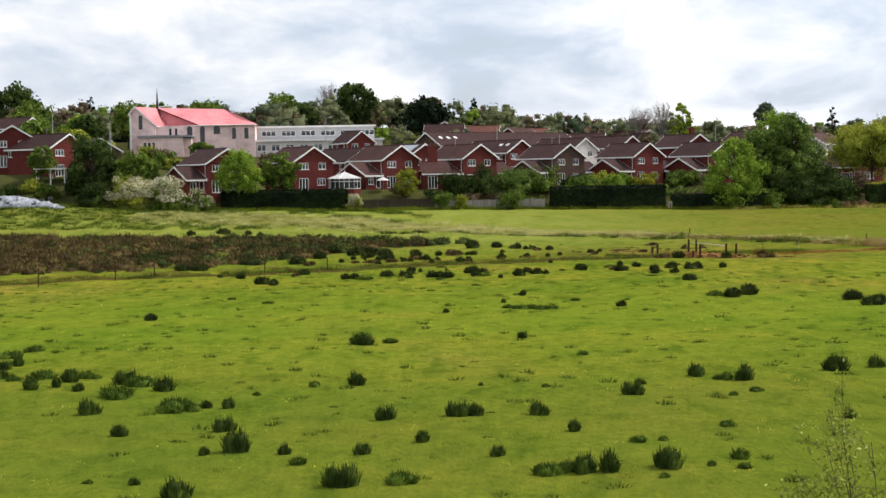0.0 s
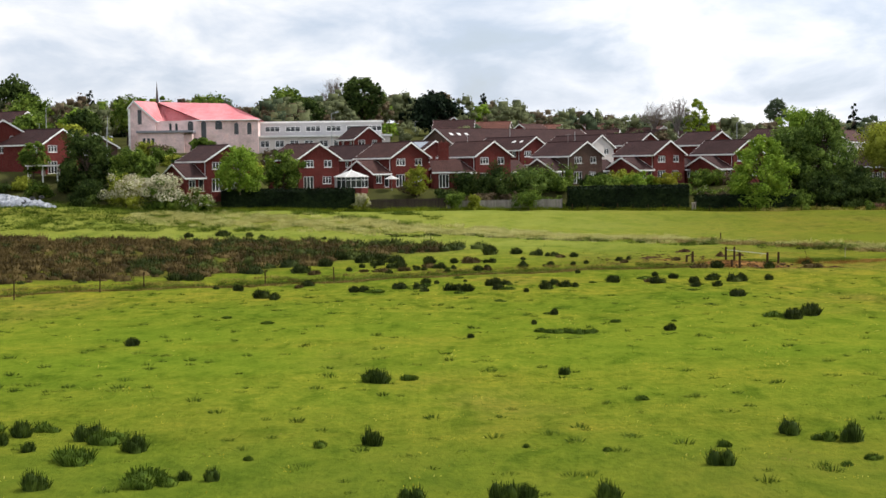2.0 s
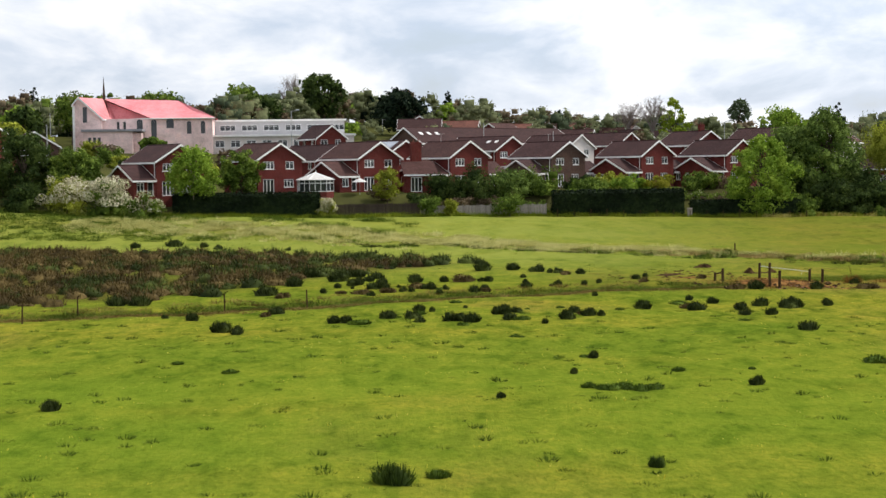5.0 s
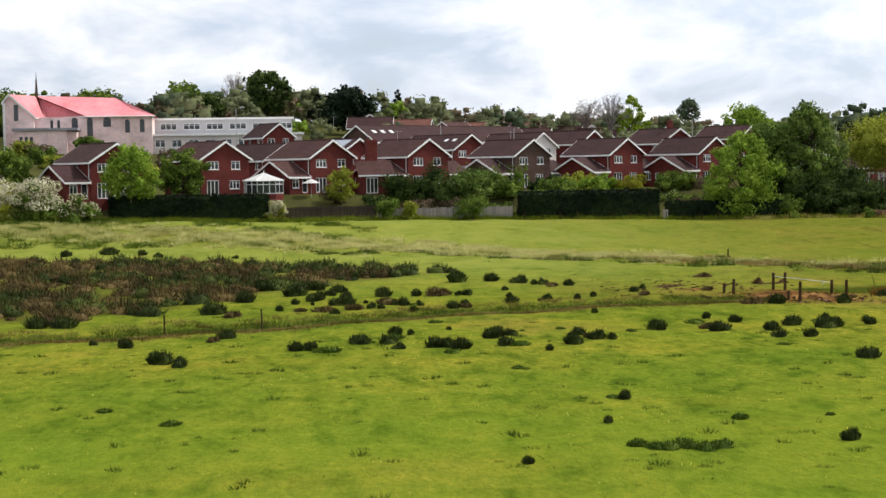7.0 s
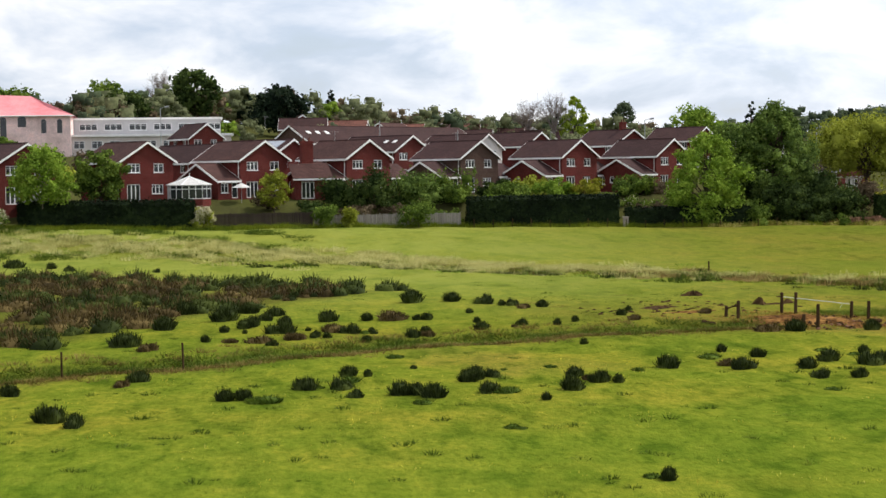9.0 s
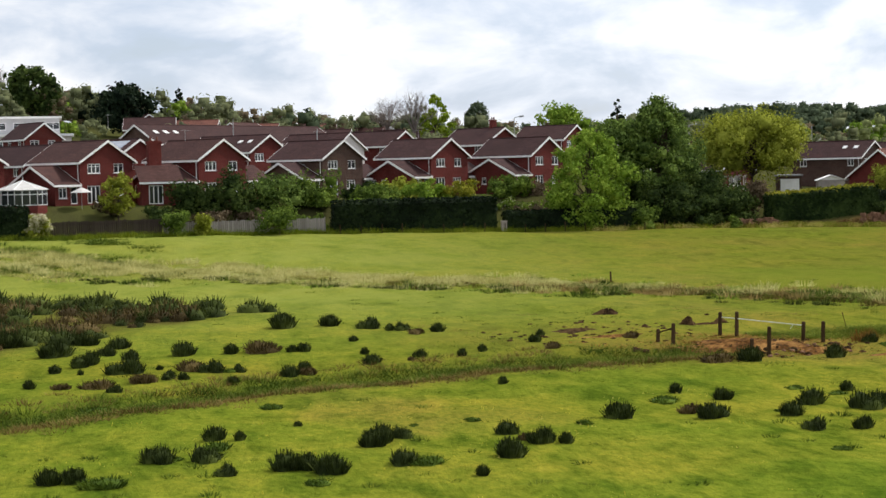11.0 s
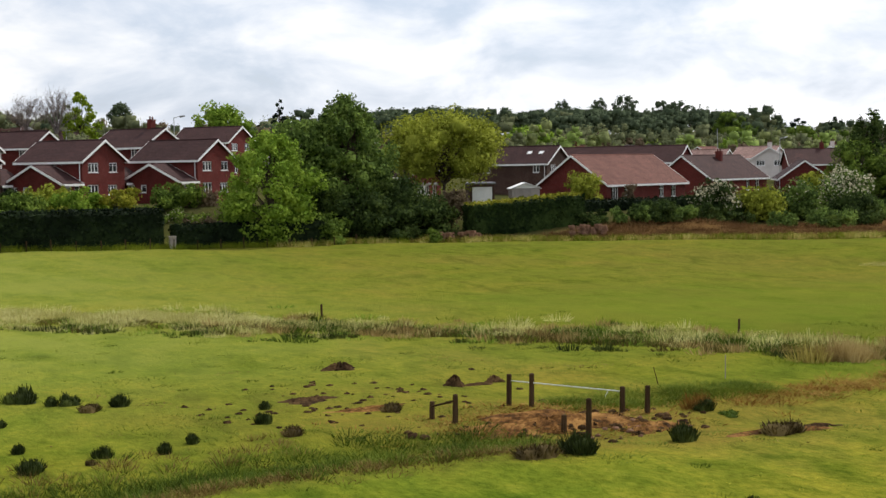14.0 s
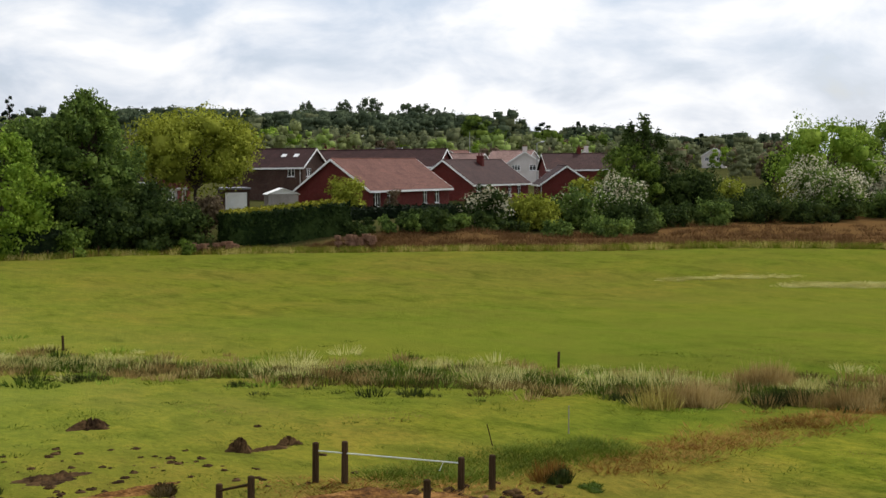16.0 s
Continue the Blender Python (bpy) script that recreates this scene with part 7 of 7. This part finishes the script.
xy = g1.uniform((-34, 24), (46, 122), (1500, 2))
xy = patchy(xy[np.abs(xy[:, 0] - 2) < 8 + xy[:, 1] * 0.3], 1.3, -0.25)
scatter_tufts("small_rushes", xy, 40, 0.20, 0.17, 0.5, 0.024, "grass_dark", "small dark tufts among the grazed grass", 75, 0.65, "rushes")
scatter_tufts("dead_meadow_grass", patchy(g1.uniform((-22, 22), (30, 62), (1500, 2)), 2.9, 0.4), 18, 0.42, 0.05, 1.6, 0.022, "bank_hay", "thin dead grass in the meadow turf", 76, 0.6)
worn = patchy(g1.uniform((12, 134), (62, 162), (2600, 2)), 0.9, 0.45)
scatter_tufts("worn_grass", worn[::2], 26, 0.55, 0.07, 1.5, 0.03, "bank_hay", "low worn brownish grass by the pen", 72, 0.6)
scatter_tufts("damp_grass", patchy(g1.uniform((12, 134), (62, 162), (2000, 2)), 4.1, 0.4), 34, 0.55, 0.09, 1.3, 0.028, "grass_deep", "lush damp grass by the pen", 73, 0.6)


# ---- the trampled pen ----
def pen():
    ob = thing("cattle_pen", pose(0, 0, 0), "remains of a small wooden stock pen with pale rail", "pen")
    for x, y, h in ((24.35, 142.8, 1.02), (24.03, 144.1, 0.62), (27.75, 145.2, 1.16), (28.4, 144.6, 1.22), (27.36, 140.3, 0.62), (27.9, 139.5, 1.36), (30.85, 142.1, 0.93), (31.75, 141.8, 0.98)):
        z = gz(x, y)
        g = Geo()
        g.tube((x, y, z - 0.3), (x + 0.03, y, z + h), 0.11, 0.10, 8).tube((x + 0.03, y, z + h), (x + 0.03, y, z + h + 0.03), 0.10, 0.07, 8)
        part("post", g, M["timber"], ob, "weathered wooden post")
    part("rail", Geo().tube((27.75, 145.2, gz(27.75, 145.2) + 0.94), (30.85, 142.1, gz(30.85, 142.1) + 0.78), 0.022, 0.022, 6), M["rail"], ob, "pale slack rail")
    part("broken_rail", Geo().tube((24.35, 142.8, gz(24.35, 142.8) + 0.82), (24.0, 144.1, gz(24, 144.1) + 0.45), 0.04, 0.035, 6), M["timber"], ob)
    part("hanging_string", Geo().tube((30.5, 142.45, gz(30.5, 142.45) + 0.8), (30.3, 142.4, gz(30.3, 142.4) + 0.55), 0.012, 0.01, 5), M["rail"], ob, "pale frayed string end")


pen()


def bare_patch(cx, cy, rx, ry, name, label, seed, h=0.10, mat="mud"):
    """Trodden earth: an uneven low mound of clods that follows the ground."""
    r = np.random.default_rng(seed)
    n, m = 40, 12
    V, F = [], []
    for j in range(m + 1):
        for i in range(n):
            a = 6.28319 * i / n
            q = (j / m) * (1 + 0.22 * math.sin(3 * a + seed) + 0.13 * math.sin(7 * a + 2 * seed) + r.normal(0, 0.03))
            x, y = cx + rx * q * math.cos(a), cy + ry * q * math.sin(a)
            V.append((x, y, gz(x, y) + (h * (1 - (j / m) ** 2) * r.uniform(0.2, 1.2) - 0.03 * (j / m) if j < m else -0.08)))
    for j in range(m):
        for i in range(n):
            F.append((j * n + i, j * n + (i + 1) % n, (j + 1) * n + (i + 1) % n, (j + 1) * n + i))
    ob = new(name, np_mesh(name, np.array(V), np.array(F), M[mat]))
    return tagged(ob, label, "bare earth", kind="stuff")


bare_patch(27.4, 141.6, 3.6, 2.0, "trodden_mud", "trodden brown mud inside the pen", 3, 0.2)
bare_patch(30.6, 140.0, 1.7, 0.9, "trodden_mud", "trodden brown mud beside the pen", 8, 0.14)
bare_patch(33.8, 136.4, 2.4, 0.8, "trodden_mud", "trodden brown mud beside the pen", 4)
bare_patch(35.4, 136.6, 1.0, 0.5, "wet_hollow", "dark wet trodden hollow beside the pen", 9, 0.12, "earth")
bare_patch(26.1, 158.6, 0.8, 0.7, "molehill", "dark bare earth heap in the grass", 5, 0.30, "earth")
bare_patch(28.4, 151.3, 0.45, 0.5, "molehill", "dark bare earth heap in the grass", 6, 0.42, "earth")
bare_patch(30.2, 151.3, 0.45, 0.4, "molehill", "dark bare earth heap in the grass", 10, 0.26, "earth")
bare_patch(29.3, 151.0, 1.1, 0.4, "trodden_mud", "low ridge of turned earth between heaps", 11, 0.10, "earth")
bare_patch(21.6, 150.6, 1.2, 0.9, "trodden_mud", "low brown patch of poached ground", 7, 0.14, "earth")
bare_patch(22.8, 147.4, 1.9, 0.7, "trodden_mud", "strip of poached bare ground", 12, 0.08)
scatter_tufts("earth_clods", np.random.default_rng(23).normal((23.0, 149.5), (3.2, 3.0), (130, 2)), 3, 0.10, 0.05, 0, 0.1, "earth", "dark clods of poached ground", 66, 0.8, "earth", dome=True)
scatter_tufts("pen_clods", np.random.default_rng(24).normal((28.6, 140.8), (2.4, 1.0), (110, 2)), 3, 0.15, 0.10, 0, 0.1, "earth", "dark clods trodden up in the pen", 67, 0.6, "earth", dome=True)
scatter_tufts("pen_stones", np.random.default_rng(25).normal((30.2, 139.9), (1.2, 0.5), (34, 2)), 3, 0.09, 0.06, 0, 0.06, "rubble", "pale broken stones lying in the mud", 70, 0.6, "stones", dome=True, lift=0.05)
scatter_tufts("pen_straw", np.random.default_rng(22).normal((27.8, 142.0), (2.6, 1.6), (460, 2)), 16, 0.45, 0.11, 1.6, 0.05, "hay", "flattened brown straw and dead grass", 62)


def stake(x, y, h, lean, mat, label):
    ob = new("stake", Geo().tube((0, 0, -0.3), (lean, 0, h), 0.022, 0.016, 6).data("stake", M[mat]))
    ob.location = (x, y, gz(x, y))
    tagged(ob, label, "stake")


stake(39.1, 147.3, 1.0, 0.02, "pale_timber", "pale upright marker stake")
stake(35.6, 146.9, 0.75, -0.3, "timber", "thin leaning wooden stick in grass")


def silage_heap(x, y):
    ob = thing("silage_heap", pose(x, y, gz(x, y) - 0.2, 0, 0, 4), "heap under crumpled grey plastic sheeting", "heap")
    r = np.random.default_rng(2)
    nx_, ny_ = 40, 14
    V = []
    for j in range(ny_):
        for i_ in range(nx_):
            u, v = i_ / (nx_ - 1), j / (ny_ - 1)
            bulk = math.sin(math.pi * v) ** 0.6 * min(1, (1 - u) * 1.9) ** 0.7 * min(1, u * 8 + 0.2)
            V.append((-9 + 14 * u, -2.2 + 4.4 * v + r.normal(0, 0.06), 1.9 * bulk + r.normal(0, 0.09) * (bulk > 0.1) - 0.1))
    F = [(j * nx_ + q, j * nx_ + q + 1, (j + 1) * nx_ + q + 1, (j + 1) * nx_ + q) for j in range(ny_ - 1) for q in range(nx_ - 1)]
    part("sheet", Geo().add(V, F), M["sheet"], ob)
    for k in range(9):
        x0, z0 = -7 + k * 1.25, 0.9 + 0.5 * math.sin(k)
        g = Geo()
        vs = []
        for q in range(14):
            a = 6.2832 * q / 14
            for p in range(6):
                b = 6.2832 * p / 6
                rad = 0.3 + 0.1 * math.cos(b)
                vs.append((x0 + rad * math.cos(a), -1.5 + rad * math.sin(a) * 0.85, z0 + rad * math.sin(a) * 0.5 + 0.1 * math.sin(b)))
        g.add(vs, [(q * 6 + p, (q + 1) % 14 * 6 + p, (q + 1) % 14 * 6 + (p + 1) % 6, q * 6 + (p + 1) % 6) for q in range(14) for p in range(6)])
        part("tyre", g, M["tyre"], ob, "worn black weighting tyre")


silage_heap(-57.5, 229)


# ---- the willow close to the start ----
def willow(x, y):
    z = gz(x, y)
    ob = thing("willow", pose(x, y, z), "young willow with grey-green opening leaves", "tree")
    r = np.random.default_rng(8)
    wood, pts, out = Geo(), [], []
    wood.tube((0.6, 0, -0.3), (0.3, 0, 2.4), 0.07, 0.045)
    for k in range(46):
        a = r.uniform(0, 6.28)
        s = Vector((0.4, 0, r.uniform(1.2, 2.6)))
        e = Vector((0.3 + math.cos(a) * r.uniform(0.3, 2.6), math.sin(a) * r.uniform(0.3, 1.7), r.uniform(3.0, 5.9) - 0.7 * abs(math.cos(a))))
        m1 = s.lerp(e, 0.5) + Vector((math.cos(a) * 0.15, math.sin(a) * 0.15, -0.1))
        wood.tube(s, m1, 0.018, 0.010, 5)
        wood.tube(m1, e, 0.010, 0.004, 4)
        for q in range(8):
            b = m1.lerp(e, r.uniform(0, 1))
            tip = b + Vector((r.normal(0, 0.22), r.normal(0, 0.22), abs(r.normal(0.25, 0.15))))
            wood.tube(b, tip, 0.005, 0.002, 3)
            for w in range(26):
                c_ = b.lerp(tip, r.uniform(0.1, 1.05))
                pts.append(tuple(c_ + Vector((r.normal(0, 0.07), r.normal(0, 0.07), r.normal(0, 0.07)))))
                out.append((0, 0, 0.3))
    part("trunk", wood, M["bark"], ob)
    v, f = leaf_cards(np.array(pts), np.array(out), 0.075, r, 0.6)
    part("leaves", np_mesh("leaves", v, f, M["willow"]), None, ob)


willow(7.9, 10.4)
